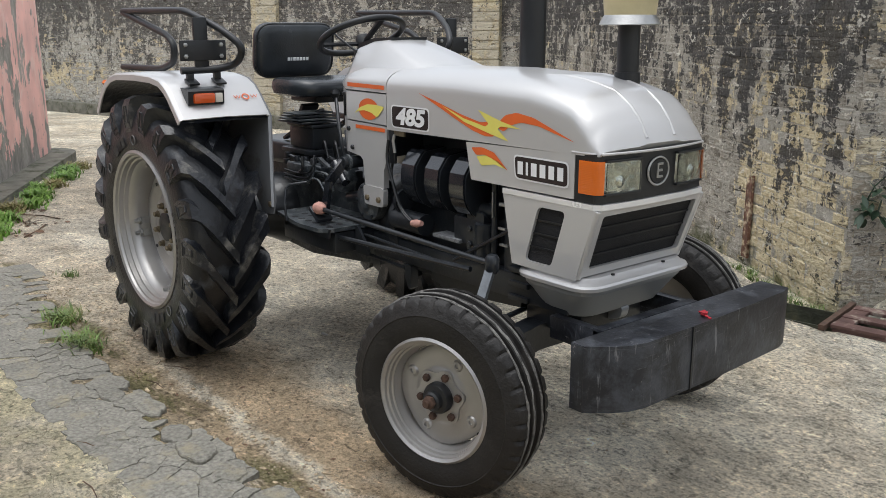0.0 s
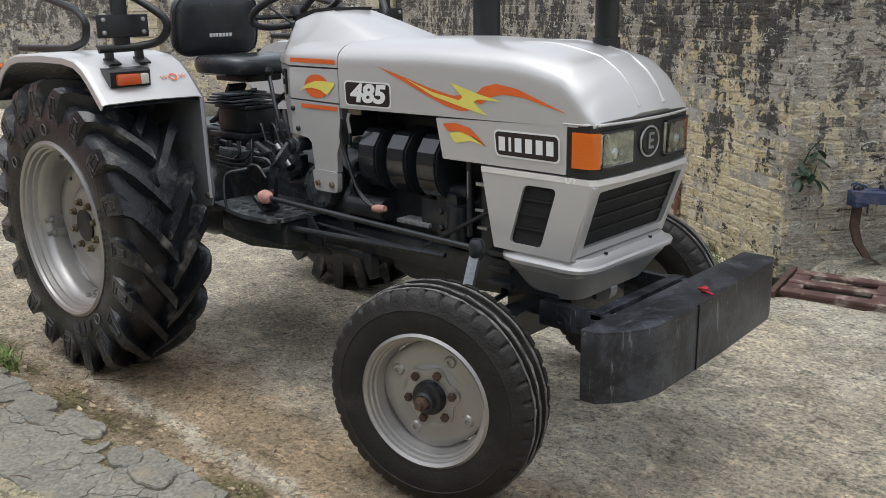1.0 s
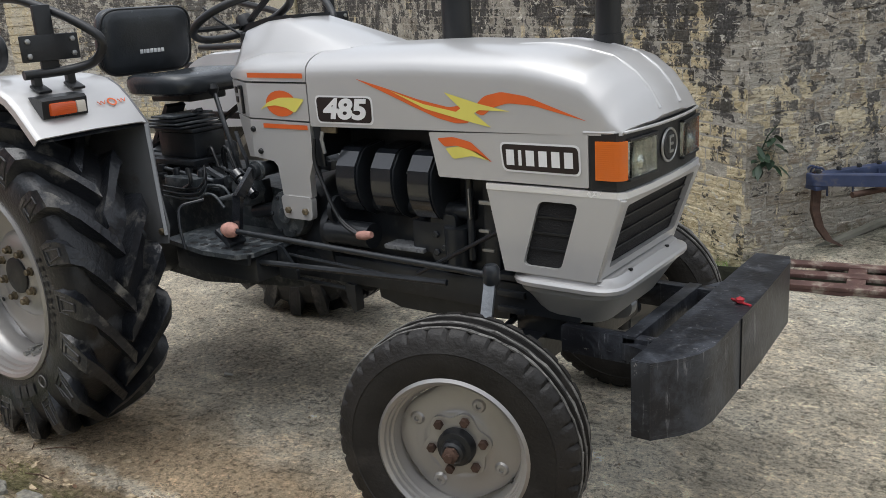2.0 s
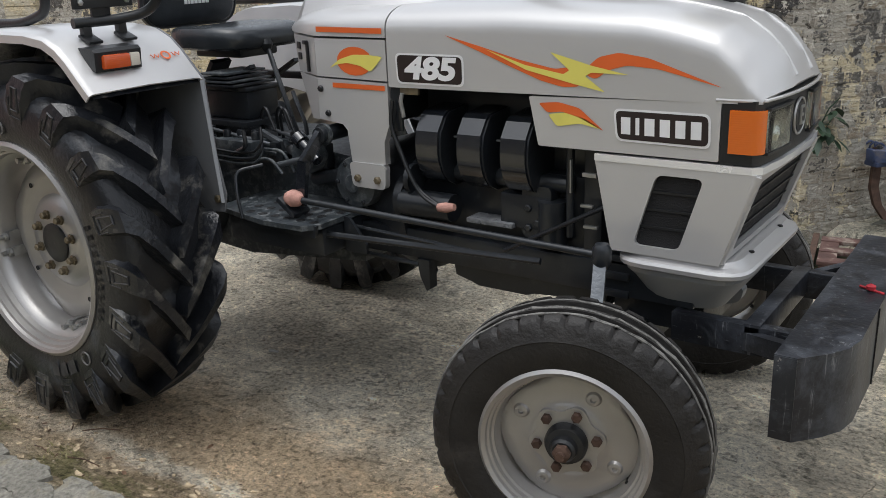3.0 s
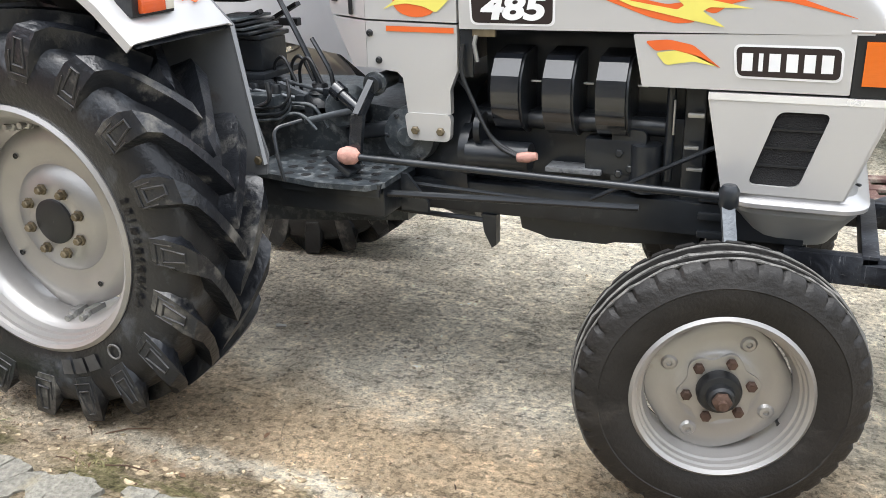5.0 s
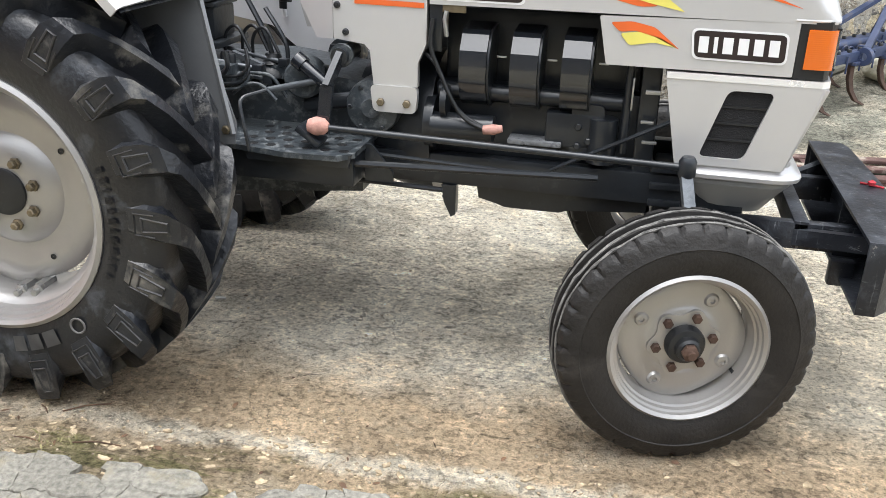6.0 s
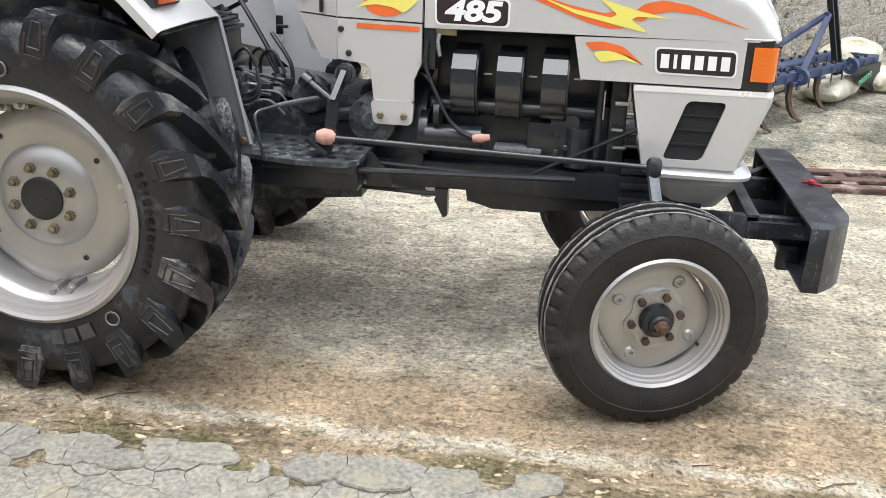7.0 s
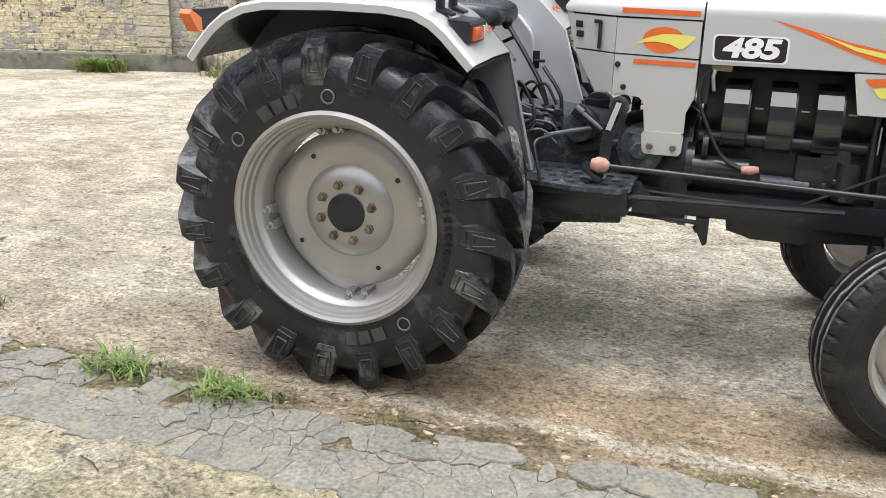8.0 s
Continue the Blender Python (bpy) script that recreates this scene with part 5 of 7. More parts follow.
def front_wheel(s):
    turn = Matrix.Translation((1.943, s * 0.505, 0.365)) @ pose(0, 0, 0, 0, 0, 15)
    def put(bm):
        return moved(shifted(bm, 0, s * 0.127, 0, 1 if s < 0 else -1), turn)
    def out(bm):
        for v in bm.verts:
            v.co.y = v.co.y * 1.17 - 0.022
        return put(bm)
    def face(bm):
        for v in bm.verts:
            v.co.y -= 0.024
        return put(bm)
    segs = 216
    prof = [(0.205, -0.068), (0.222, -0.078), (0.250, -0.086), (0.278, -0.089), (0.300, -0.087), (0.303, -0.089), (0.307, -0.087), (0.330, -0.081), (0.346, -0.075), (0.356, -0.067),
            (0.360, -0.050), (0.361, -0.043), (0.347, -0.041), (0.347, -0.032), (0.3635, -0.030), (0.365, -0.012), (0.352, -0.010), (0.352, 0.010), (0.365, 0.012)]
    back = [(r, -y) for r, y in prof[:15][::-1]]
    bm = lathe(prof + back, segs)
    for v in bm.verts:
        r = math.hypot(v.co.x, v.co.z)
        i = round(math.atan2(v.co.z, v.co.x) / (2 * math.pi) * segs) % 6
        if 0.335 < r < 0.3615 and abs(v.co.y) > 0.045 and i == 0:
            v.co.y *= 0.95
            v.co.x *= 0.978
            v.co.z *= 0.978
    for v in bm.verts:  # tyre stands flat on the ground
        if v.co.z < -0.357:
            v.co.z = -0.357
    rim = [(0.221, -0.066), (0.223, -0.076), (0.217, -0.080), (0.211, -0.076), (0.209, -0.067), (0.203, -0.064), (0.201, -0.053), (0.195, -0.050), (0.192, -0.038), (0.187, -0.030), (0.186, -0.022), (0.198, -0.005), (0.203, 0.03), (0.21, 0.066)]
    disc = [(0.181, -0.016), (0.178, -0.023), (0.164, -0.028), (0.140, -0.029), (0.112, -0.026), (0.100, -0.032), (0.092, -0.036), (0.066, -0.036), (0.050, -0.034), (0.001, -0.034)]
    dm = lathe(disc, 64)
    for v in dm.verts:
        a = math.atan2(v.co.z, v.co.x)
        r = math.hypot(v.co.x, v.co.z)
        if r > 0.165:
            k = 1 + 0.030 * math.cos(4 * a + 0.8)
            v.co.x *= k
            v.co.z *= k
    wheel = part("front_wheel", face(thick(dm, 0.006)), SILVER_RIM, tractor, "silver pressed wheel disc")
    part("tyre", out(bm), RUBBER_WORN, wheel, "worn ribbed black front tyre")
    wob = random.Random(3)
    for rr, yy in ((0.3605, -0.0475), (0.3645, -0.021), (0.3645, 0.021)):
        pts = [(rr + wob.uniform(-0.002, 0.001)) * 1.0 for _ in range(72)]
        ring = [(q * math.cos(2 * math.pi * i / 72), yy + wob.uniform(-0.003, 0.003), max(-0.357, q * math.sin(2 * math.pi * i / 72))) for i, q in enumerate(pts)]
        part("rib_edge", out(tube(ring + ring[:2], [wob.uniform(0.0025, 0.006) for _ in range(74)], 6)), RUBBER_EDGE, wheel, "scuffed pale edge of the tread rib")
    part("rim", out(thick(lathe(rim, 64), -0.004)), SILVER_RIM, wheel, "silver steel rim")
    part("hub", face(lathe([(0.056, -0.034), (0.056, -0.060), (0.050, -0.072), (0.036, -0.076), (0.033, -0.092), (0.026, -0.098), (0.001, -0.098)], 32)), TRIM_BLACK, wheel, "black hub with a rusty nut")
    part("hub_nut", face(join(bolt((0, -0.096, 0), (0, -1, 0), 0.024, 0.020), tube([(0, -0.11, 0), (0, -0.128, 0)], 0.012, 10))), RUST, wheel)
    star = []
    for i in range(72):
        a = 2 * math.pi * i / 72
        star.append(((0.094 + 0.009 * math.cos(6 * (a - 2 * math.pi * 0.18 / 6))) * math.cos(a), (0.094 + 0.009 * math.cos(6 * (a - 2 * math.pi * 0.18 / 6))) * math.sin(a)))
    part("hub_flange", face(prism(star, -0.043, -0.030, 0.003)), SILVER_RIM, wheel, "scalloped silver hub flange")
    for i in range(6):
        a = 2 * math.pi * (i + 0.18) / 6
        part("wheel_bolt", face(bolt((0.080 * math.cos(a), -0.042, 0.080 * math.sin(a)), (0, -1, 0), 0.014, 0.016)), RUST, wheel)
    for i in range(4):
        a = math.radians(62 + 90 * i)
        part("boss", face(moved(lathe([(0.001, -0.004), (0.006, -0.004), (0.008, -0.010), (0.016, -0.008), (0.022, 0)], 18), Matrix.Translation((0.14 * math.cos(a), -0.027, 0.14 * math.sin(a))))), SILVER_RIM, wheel)
    a = math.radians(-32)
    part("valve", put(tube([(0.185 * math.cos(a), -0.03, 0.185 * math.sin(a)), (0.185 * math.cos(a), -0.062, 0.185 * math.sin(a))], 0.006, 8)), TRIM_BLACK, wheel)
    return wheel


for s in (-1, 1):
    rear_wheel(s)
    front_wheel(s)

# ---- fenders
ARCH = [(-0.562, 1.182), (-0.522, 1.232), (-0.465, 1.292), (-0.410, 1.334), (-0.340, 1.366), (-0.25, 1.384), (0.0, 1.394), (0.20, 1.390), (0.30, 1.376), (0.36, 1.348), (0.405, 1.312), (0.452, 1.264), (0.503, 1.212)]
def splayed(bm, s):
    """Leans the foot of a mudguard sheet outwards."""
    for v in bm.verts:
        v.co.y += s * max(0.0, 1.20 - v.co.z) * 0.165
    return bm


for s in (-1, 1):
    yo, yi = s * 0.922, s * 0.485
    rows = []
    for x, z in ARCH:
        cx, cz = 0.0, 0.75
        d = Vector((x - cx, z - cz)).normalized()
        lipx, lipz = x - d.x * 0.036, z - d.y * 0.036
        rows.append([(lipx, yo, lipz), (x - d.x * 0.010, yo - s * 0.000, z - d.y * 0.010), (x - d.x * 0.002, yo - s * 0.008, z - d.y * 0.002), (x, yo - s * 0.02, z), (x, (yo + yi) / 2, z + 0.004), (x, yi + s * 0.02, z), (x, yi, z - 0.008)])
    fender = part("fender", thick(grid_loft(rows), 0.006), SILVER, tractor, "silver mudguard over the rear wheel")
    inner = [(x, z - 0.006) for x, z in ARCH] + [(0.572, 0.95), (0.622, 0.83), (0.618, 0.77), (0.53, 0.76), (0.30, 0.95), (-0.1, 1.02), (-0.45, 1.0)]
    # dark sheet just under the mudguard, in the lugs' material
    part("fender_underside", grid_loft([[(x * 0.985, y, z - 0.016) for y in (s * 0.905, s * 0.70, s * 0.495)] for x, z in ARCH]), MUDDY, fender, "dark sheet below the mudguard")
    # camera side takes the darker copy, with the shade in its colour
    part("inner_panel", splayed(prism(inner, s * 0.478, s * 0.486, 0.002), s), SHADED_SHEET if s < 0 else SILVER_SHEET, fender, "silver inner mudguard sheet")
    part("stiffener", bar((0.500, s * 0.490, 1.20), (0.614, s * 0.555, 0.80), 0.012, 0.012, 0.003), SHADED_EDGE if s < 0 else SILVER_SHEET, fender)
    part("bolt", bolt((0.592, s * 0.552, 0.812), (0, s, 0), 0.014, 0.012), BRASS, fender)
    # front lamp on the mudguard
    ln = Vector((0.75, 0, 0.66)).normalized()
    house_b = soften(prism([(0.385, 1.342), (0.455, 1.338), (0.466, 1.328), (0.460, 1.268), (0.435, 1.276)], min(s * 0.690, s * 0.860), max(s * 0.690, s * 0.860), 0), 0.006)
    lamp_h = part("marker_lamp", house_b, TRIM_BLACK, fender, "black marker lamp with a red and clear lens")
    part("lens", box(0.440, 0.476, min(s * 0.738, s * 0.836), max(s * 0.738, s * 0.836), 1.275, 1.319, 0.008), RED_LENS, lamp_h, "red-orange lens")
    part("lens", box(0.440, 0.473, min(s * 0.700, s * 0.736), max(s * 0.700, s * 0.736), 1.276, 1.318, 0.006), CLEAR_LENS, lamp_h, "pale clear lens")
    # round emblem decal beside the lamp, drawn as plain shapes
    lay = Matrix.Translation((0.432, 0, 1.292)) @ pose(0, 0, 0, 0, -45, 0)
    for yy in (0.612, 0.528):
        for q0, q1 in ((-0.016, -0.008), (-0.008, 0.0), (0.0, 0.008), (0.008, 0.016)):
            up0, up1 = (0.008, -0.008) if round((q0 + 0.016) / 0.008) % 2 == 0 else (-0.008, 0.008)
            part("decal_stroke", moved(bar((0.0015, s * (yy + q0), up0), (0.0015, s * (yy + q1), up1), 0.002, 0.0022, 0), lay), ORANGE, fender)
    disc = moved(lathe([(0.012, 0.001), (0.018, 0.0014), (0.0185, 0.001), (0.0185, 0.0), (0.012, 0.0)], 24, "x", True), lay @ Matrix.Translation((0, s * 0.57, 0)))
    part("decal_disc", disc, ORANGE, fender)
    # grab rail
    yr = s * 0.735
    rail = tube([(-0.63, yr, 1.396), (-0.10, yr, 1.403), (0.045, yr, 1.44), (0.06, yr, 1.52), (-0.02, yr, 1.565), (-0.60, yr, 1.682), (0.20, yr, 1.675), (0.40, s * 0.66, 1.595), (0.50, s * 0.60, 1.515), (0.43, s * 0.60, 1.435), (0.36, s * 0.68, 1.415), (0.335, s * 0.83, 1.412)], 0.0165, 10, 0.06)
    rl = part("grab_rail", rail, TRIM_BLACK, tractor, "bent black tube grab rail on the mudguard")
    part("rail_plate", box(0.355, 0.365, min(s * 0.62, s * 0.84), max(s * 0.62, s * 0.84), 1.455, 1.545, 0.004), TRIM_BLACK, rl)
    part("rail_post", box(0.335, 0.353, min(s * 0.70, s * 0.765), max(s * 0.70, s * 0.765), 1.40, 1.645, 0.004), TRIM_BLACK, rl)
    for by in (0.645, 0.815):
        for bz in (1.475, 1.525):
            part("bolt", bolt((0.365, s * by, bz), (1, 0, 0), 0.010, 0.008), STEEL, rl)
    for by in (0.66, 0.79):
        foot_b = join(box(0.325, 0.35, min(s * (by - 0.015), s * (by + 0.015)), max(s * (by - 0.015), s * (by + 0.015)), 1.36, 1.42, 0.003), moved(box(-0.03, 0.03, min(s * (by - 0.025), s * (by + 0.025)), max(s * (by - 0.025), s * (by + 0.025)), 0.0, 0.010, 0.003), Matrix.Translation((0.355, 0, 1.358)) @ pose(0, 0, 0, 0, 22, 0)))
        part("rail_bracket", foot_b, TRIM_BLACK, rl)

part("pressed_rib", tube([(0.144, 0.474, 1.265), (0.277, 0.474, 1.265), (0.349, 0.474, 1.183), (0.364, 0.506, 0.99)], 0.009, 10, 0.03), SILVER_SHEET, bpy.data.objects["fender.001"])

# ---- seat
seat = empty("driver_seat")
seat.parent = tractor
def pad(w, d, h, puff, r, n=22):
    """A soft upholstered pad lying flat: rounded outline w by d, h thick, with a crowned top."""
    bm = bmesh.new()
    def outline(k):
        pts = rounded([(-d / 2 * k, -w / 2 * k), (d / 2 * k, -w / 2 * k), (d / 2 * k, w / 2 * k), (-d / 2 * k, w / 2 * k)], r * k, n // 3)
        return pts
    rings = []
    for k, z in ((0.90, 0.0), (0.97, h * 0.12), (1.0, h * 0.4), (0.99, h * 0.68), (0.95, h * 0.88), (0.87, h), (0.72, h + puff * 0.5), (0.5, h + puff * 0.85), (0.25, h + puff)):
        rings.append([bm.verts.new((x, y, z)) for x, y in outline(k)])
    for a, b in zip(rings, rings[1:]):
        for i in range(len(a)):
            bm.faces.new((a[i], a[(i + 1) % len(a)], b[(i + 1) % len(b)], b[i]))
    bm.faces.new(rings[0][::-1])
    bm.faces.new(rings[-1])
    bmesh.ops.recalc_face_normals(bm, faces=bm.faces)
    return bm


cush = moved(pad(0.455, 0.42, 0.085, 0.016, 0.15), Matrix.Translation((0.165, 0, 1.262)))
for v in cush.verts:  # raised sides, dipped middle and a waterfall front
    u, w = (v.co.x - 0.165) / 0.22, v.co.y / 0.245
    if v.co.z > 1.28:
        v.co.z += 0.014 * abs(w) ** 2 - 0.020 * (1 - abs(w) ** 2) * max(0, 1 - (u + 0.1) ** 2) - 0.028 * max(0, u - 0.25) ** 2
part("seat_cushion", cush, VINYL, seat, "glossy black vinyl seat cushion")
for yy in (-0.08, 0.08):
    part("seat_seam", tube([(-0.02, yy, 1.342), (0.15, yy * 1.05, 1.333), (0.26, yy * 1.1, 1.338)], 0.003, 6), TRIM_BLACK, seat)
tilt = Matrix.Translation((-0.135, 0, 1.345)) @ pose(0, 0, 0, 0, 98, 0)
back_bm = moved(pad(0.475, 0.285, 0.07, 0.012, 0.085), Matrix.Translation((-0.140, 0, -0.02)))
backrest = part("backrest", moved(back_bm, tilt), VINYL, seat, "padded black vinyl backrest")
part("backrest_piping", moved(tube([(x - 0.140, y, 0.036) for x, y in rounded([(-0.139, -0.234), (0.139, -0.234), (0.139, 0.234), (-0.139, 0.234)], 0.085, 6)] + [(-0.279, -0.15, 0.036)], 0.005, 6), tilt), TRIM_BLACK, backrest)
for i, w in enumerate((0.015, 0.007, 0.015, 0.015, 0.014, 0.015, 0.015)):
    y = -0.062 + sum((0.015, 0.007, 0.015, 0.015, 0.014, 0.015, 0.015)[:i]) + i * 0.005
    part("name_bar", moved(box(-0.108, -0.091, y, y + w, 0.058, 0.0655, 0.001), tilt), WHITE, backrest, "pale printed bar")
part("seat_pan", box(0.02, 0.28, -0.10, 0.10, 1.225, 1.262, 0.012), TRIM_BLACK, seat)
for s in (-1, 1):
    part("seat_spring", bar((0.36, s * 0.12, 1.20), (0.02, s * 0.14, 1.03), 0.03, 0.014, 0.003), TRIM_BLACK, seat)
part("seat_bracket", bar((0.05, 0, 1.20), (-0.10, 0, 1.0), 0.10, 0.02, 0.004), TRIM_BLACK, seat)

# ---- gearbox, engine and frame
part("rear_axle", join(lathe([(0.001, -0.70), (0.075, -0.70), (0.085, -0.62), (0.105, -0.40), (0.16, -0.24), (0.19, -0.18), (0.19, 0.18), (0.16, 0.24), (0.105, 0.40), (0.085, 0.62), (0.075, 0.70), (0.001, 0.70)], 32)), BLACK, tractor)
bpy.data.objects["rear_axle"].matrix_local = pose(0, 0, 0.66)
part("gearbox", soften(prism([(-0.25, 0.50), (0.30, 0.46), (0.90, 0.52), (0.92, 0.90), (0.55, 0.94), (-0.25, 0.92)], -0.165, 0.165, 0), 0.02, 3), DUSTY_BLACK, tractor, "black gearbox housing")
part("lift_housing", box(-0.28, 0.22, -0.19, 0.19, 0.90, 1.02, 0.03, 3), BLACK, tractor)
part("clutch_housing", lathe([(0.001, 0.88), (0.19, 0.88), (0.20, 0.92), (0.22, 1.00), (0.245, 1.08), (0.245, 1.12), (0.25, 1.12), (0.25, 1.15), (0.001, 1.15)], 32, "x"), BLACK, tractor)
bpy.data.objects["clutch_housing"].matrix_local = pose(0, 0, 0.75)
part("engine_block", box(1.15, 1.86, -0.175, 0.175, 0.60, 0.93, 0.02), BLACK, tractor, "black engine block")
part("cylinder_box", box(1.17, 1.80, -0.12, 0.17, 0.92, 1.16, 0.02), BLACK, tractor)
part("oil_sump", soften(prism([(1.29, 0.66), (1.31, 0.545), (1.37, 0.53), (1.40, 0.52), (1.58, 0.52), (1.61, 0.53), (1.86, 0.55), (1.87, 0.66)], -0.18, 0.18, 0), 0.012), BLACK, tractor)
part("frame_rail", box(0.95, 2.15, -0.235, -0.185, 0.60, 0.70, 0.006), BLACK, tractor)
part("frame_rail", box(0.95, 2.15, 0.185, 0.235, 0.60, 0.70, 0.006), BLACK, tractor)
for cx in (1.290, 1.447, 1.603):
    prof = [(-0.13, 1.118), (-0.235, 1.108), (-0.254, 1.096), (-0.288, 1.050), (-0.2935, 1.015), (-0.294, 0.98), (-0.288, 0.95), (-0.275, 0.92), (-0.25, 0.89), (-0.21, 0.87), (-0.13, 0.865)]
    cyl = finish("air_cowl", prism(prof, cx - 0.042, cx + 0.042, 0.004, plane="x"), GLOSS_BLACK, tractor, "glossy black cylinder cooling cowl", 16)
    part("cowl_flange", prism([(y * 0.97, z - 0.004) for y, z in prof], cx + 0.043, cx + 0.049, 0.002, plane="x"), BLACK, cyl)
    part("clip", box(cx + 0.065, cx + 0.095, -0.235, -0.228, 1.026, 1.032, 0.002), STEEL, cyl)
part("manifold", tube([(1.17, -0.19, 0.905), (1.75, -0.19, 0.905)], 0.028, 12), BLACK, tractor)
part("starter_motor", tube([(1.16, -0.25, 0.80), (1.36, -0.25, 0.80)], 0.045, 16), BLACK, tractor)
part("flywheel_ring", tube([(1.135, -0.20, 0.80), (1.165, -0.20, 0.80)], 0.085, 24), BLACK, tractor)
part("dynamo", tube([(1.19, -0.245, 0.88), (1.21, -0.245, 0.88)], 0.05, 20), BLACK, tractor)
part("oil_filter", tube([(1.70, -0.22, 0.86), (1.70, -0.22, 0.72)], 0.045, 16), BLACK, tractor)
part("belt_cover", box(1.80, 1.86, -0.22, 0.2, 0.62, 1.15, 0.01), BLACK, tractor)
part("injector_pump", box(1.52, 1.70, -0.235, -0.17, 0.76, 0.87, 0.012), BLACK, tractor)
part("cable", tube([(1.165, -0.295, 1.14), (1.155, -0.30, 1.06), (1.20, -0.30, 0.96), (1.25, -0.30, 0.86), (1.34, -0.30, 0.815)], 0.0068, 10, 0.08), TRIM_BLACK, tractor, "black cable")
part("cable", tube([(1.13, -0.25, 1.03), (1.185, -0.30, 1.00), (1.22, -0.305, 0.92), (1.27, -0.305, 0.84), (1.35, -0.305, 0.81)], 0.006, 10, 0.08), TRIM_BLACK, tractor, "black cable")
part("cable_end", tube([(1.335, -0.302, 0.812), (1.365, -0.302, 0.815), (1.395, -0.30, 0.820)], [0.014, 0.017, 0.011], 10), COPPER_RAG, tractor, "cloth-wrapped cable end")
part("hinge_plate", box(1.19, 1.262, -0.285, -0.275, 1.160, 1.182, 0.002), BRASS, tractor)
part("hinge_plate", box(1.15, 1.19, -0.28, -0.27, 1.04, 1.18, 0.002), BLACK, tractor)
part("hood_latch", tube([(1.205, -0.292, 1.165), (1.20, -0.296, 1.14), (1.208, -0.294, 1.09)], 0.007, 8), STEEL, tractor, "white hood latch")
part("dusty_ledge", box(1.405, 1.575, -0.252, -0.175, 0.760, 0.776, 0.004), mat("pale_dust", (0.16, 0.165, 0.17), 0.8, 0, 0.5, 30, 0.4, 80, dirt=(0.015, 0.016, 0.018), dirt_amount=0.45, dirt_scale=30), tractor, "ledge with pale dust")
part("pump_cover", prism(rounded([(1.60, 0.735), (1.70, 0.735), (1.70, 0.90), (1.60, 0.90)], 0.02), -0.232, -0.17, 0.006), BLACK, tractor)
for bx, bz in ((1.624, 0.83), (1.624, 0.768), (1.657, 0.786), (1.68, 0.85)):
    part("bolt", bolt((bx, -0.232, bz), (0, -1, 0), 0.012, 0.012), BLACK, tractor)
part("water_pipe", tube([(1.765, -0.235, 1.06), (1.765, -0.235, 0.76)], 0.013, 10), BLACK, tractor)
part("radiator_core", box(1.93, 2.20, -0.22, 0.22, 0.78, 1.17, 0.01), BLACK, tractor)
# added bright bars, in place of lit ground seen through the gap
for x0, x1, z0, z1 in ((1.775, 1.781, 0.90, 1.00), (1.815, 1.86, 0.953, 0.966), (1.81, 1.85, 0.862, 0.872), (1.82, 1.865, 0.80, 0.810)):
    part("gap_bar", box(x0, x1, -0.262, -0.25, z0, z1, 0.003), STEEL, tractor, "bright bar in place of lit ground behind the gap")
part("stay_rod", tube([(1.55, -0.26, 0.69), (1.90, -0.275, 0.88)], 0.007, 8), BLACK, tractor)
part("frame_tie", tube([(0.98, -0.30, 0.70), (1.45, -0.30, 0.685), (1.50, -0.30, 0.675), (1.58, -0.30, 0.69)], 0.007, 8, 0.03), BLACK, tractor)
part("step_bar", tube([(0.50, -0.42, 0.64), (0.62, -0.42, 0.63), (0.80, -0.42, 0.69), (0.93, -0.42, 0.70), (1.7, -0.30, 0.69)], 0.011, 8, 0.05), BLACK, tractor)
part("sump_guard", soften(prism([(1.195, 0.60), (1.245, 0.60), (1.245, 0.50), (1.230, 0.490), (1.205, 0.54)], -0.245, -0.205, 0), 0.003), BLACK, tractor)
part("drain_plug", bolt((1.205, -0.165, 0.54), (0, -1, 0), 0.02, 0.03), BLACK, tractor)
for y in (-0.06, 0.06):
    part("brake_link", tube([(0.3, y * 4, 0.60), (1.2, y * 4, 0.58)], 0.009, 8), BLACK, tractor)

# footplates, with dark discs standing in for the shade of punched holes
for s in (-1, 1):
    plate = [(0.46, s * 0.17), (0.46, s * 0.45), (0.60, s * 0.48), (0.754, s * 0.512), (0.925, s * 0.505), (0.965, s * 0.455), (0.965, s * 0.17)]
    fp = part("footplate", prism(plate, 0.728, 0.745, 0.004, plane="z"), DUSTY_BLACK, tractor, "black steel footplate with dark discs for holes")
    for i in range(6):
        for j in range(4):
            hx, hy = 0.60 + i * 0.060 + (j % 2) * 0.028, s * (0.245 + j * 0.068)
            part("hole_spot", moved(lathe([(0.0001, 0.0), (0.0135, 0.0006), (0.0165, 0.0)], 16, "z"), Matrix.Translation((hx, hy, 0.7455))), MESH_DARK, fp)
    part("plate_edge", prism([(0.60, 0.742), (0.96, 0.742), (0.95, 0.70), (0.62, 0.70)], s * 0.462, s * 0.475, 0.002), BLACK, fp)
    part("side_box", box(0.50, 0.955, min(s * 0.20, s * 0.44), max(s * 0.20, s * 0.44), 0.625, 0.722, 0.012), BLACK, tractor, "black box below the footplate")
    part("bracket", prism([(0.962, 0.742), (0.985, 0.742), (1.055, 0.655), (1.055, 0.622), (0.962, 0.622)], s * 0.328, s * 0.340, 0.003), BLACK, tractor)
    part("plate_support", bar((0.62, s * 0.2, 0.64), (0.66, s * 0.46, 0.72), 0.05, 0.02, 0.003), BLACK, tractor)
    part("step_bar", tube([(0.66, s * 0.40, 0.905), (0.60, s * 0.475, 0.892), (0.625, s * 0.50, 0.81), (0.640, s * 0.50, 0.735)], 0.006, 8, 0.03), BLACK, tractor)
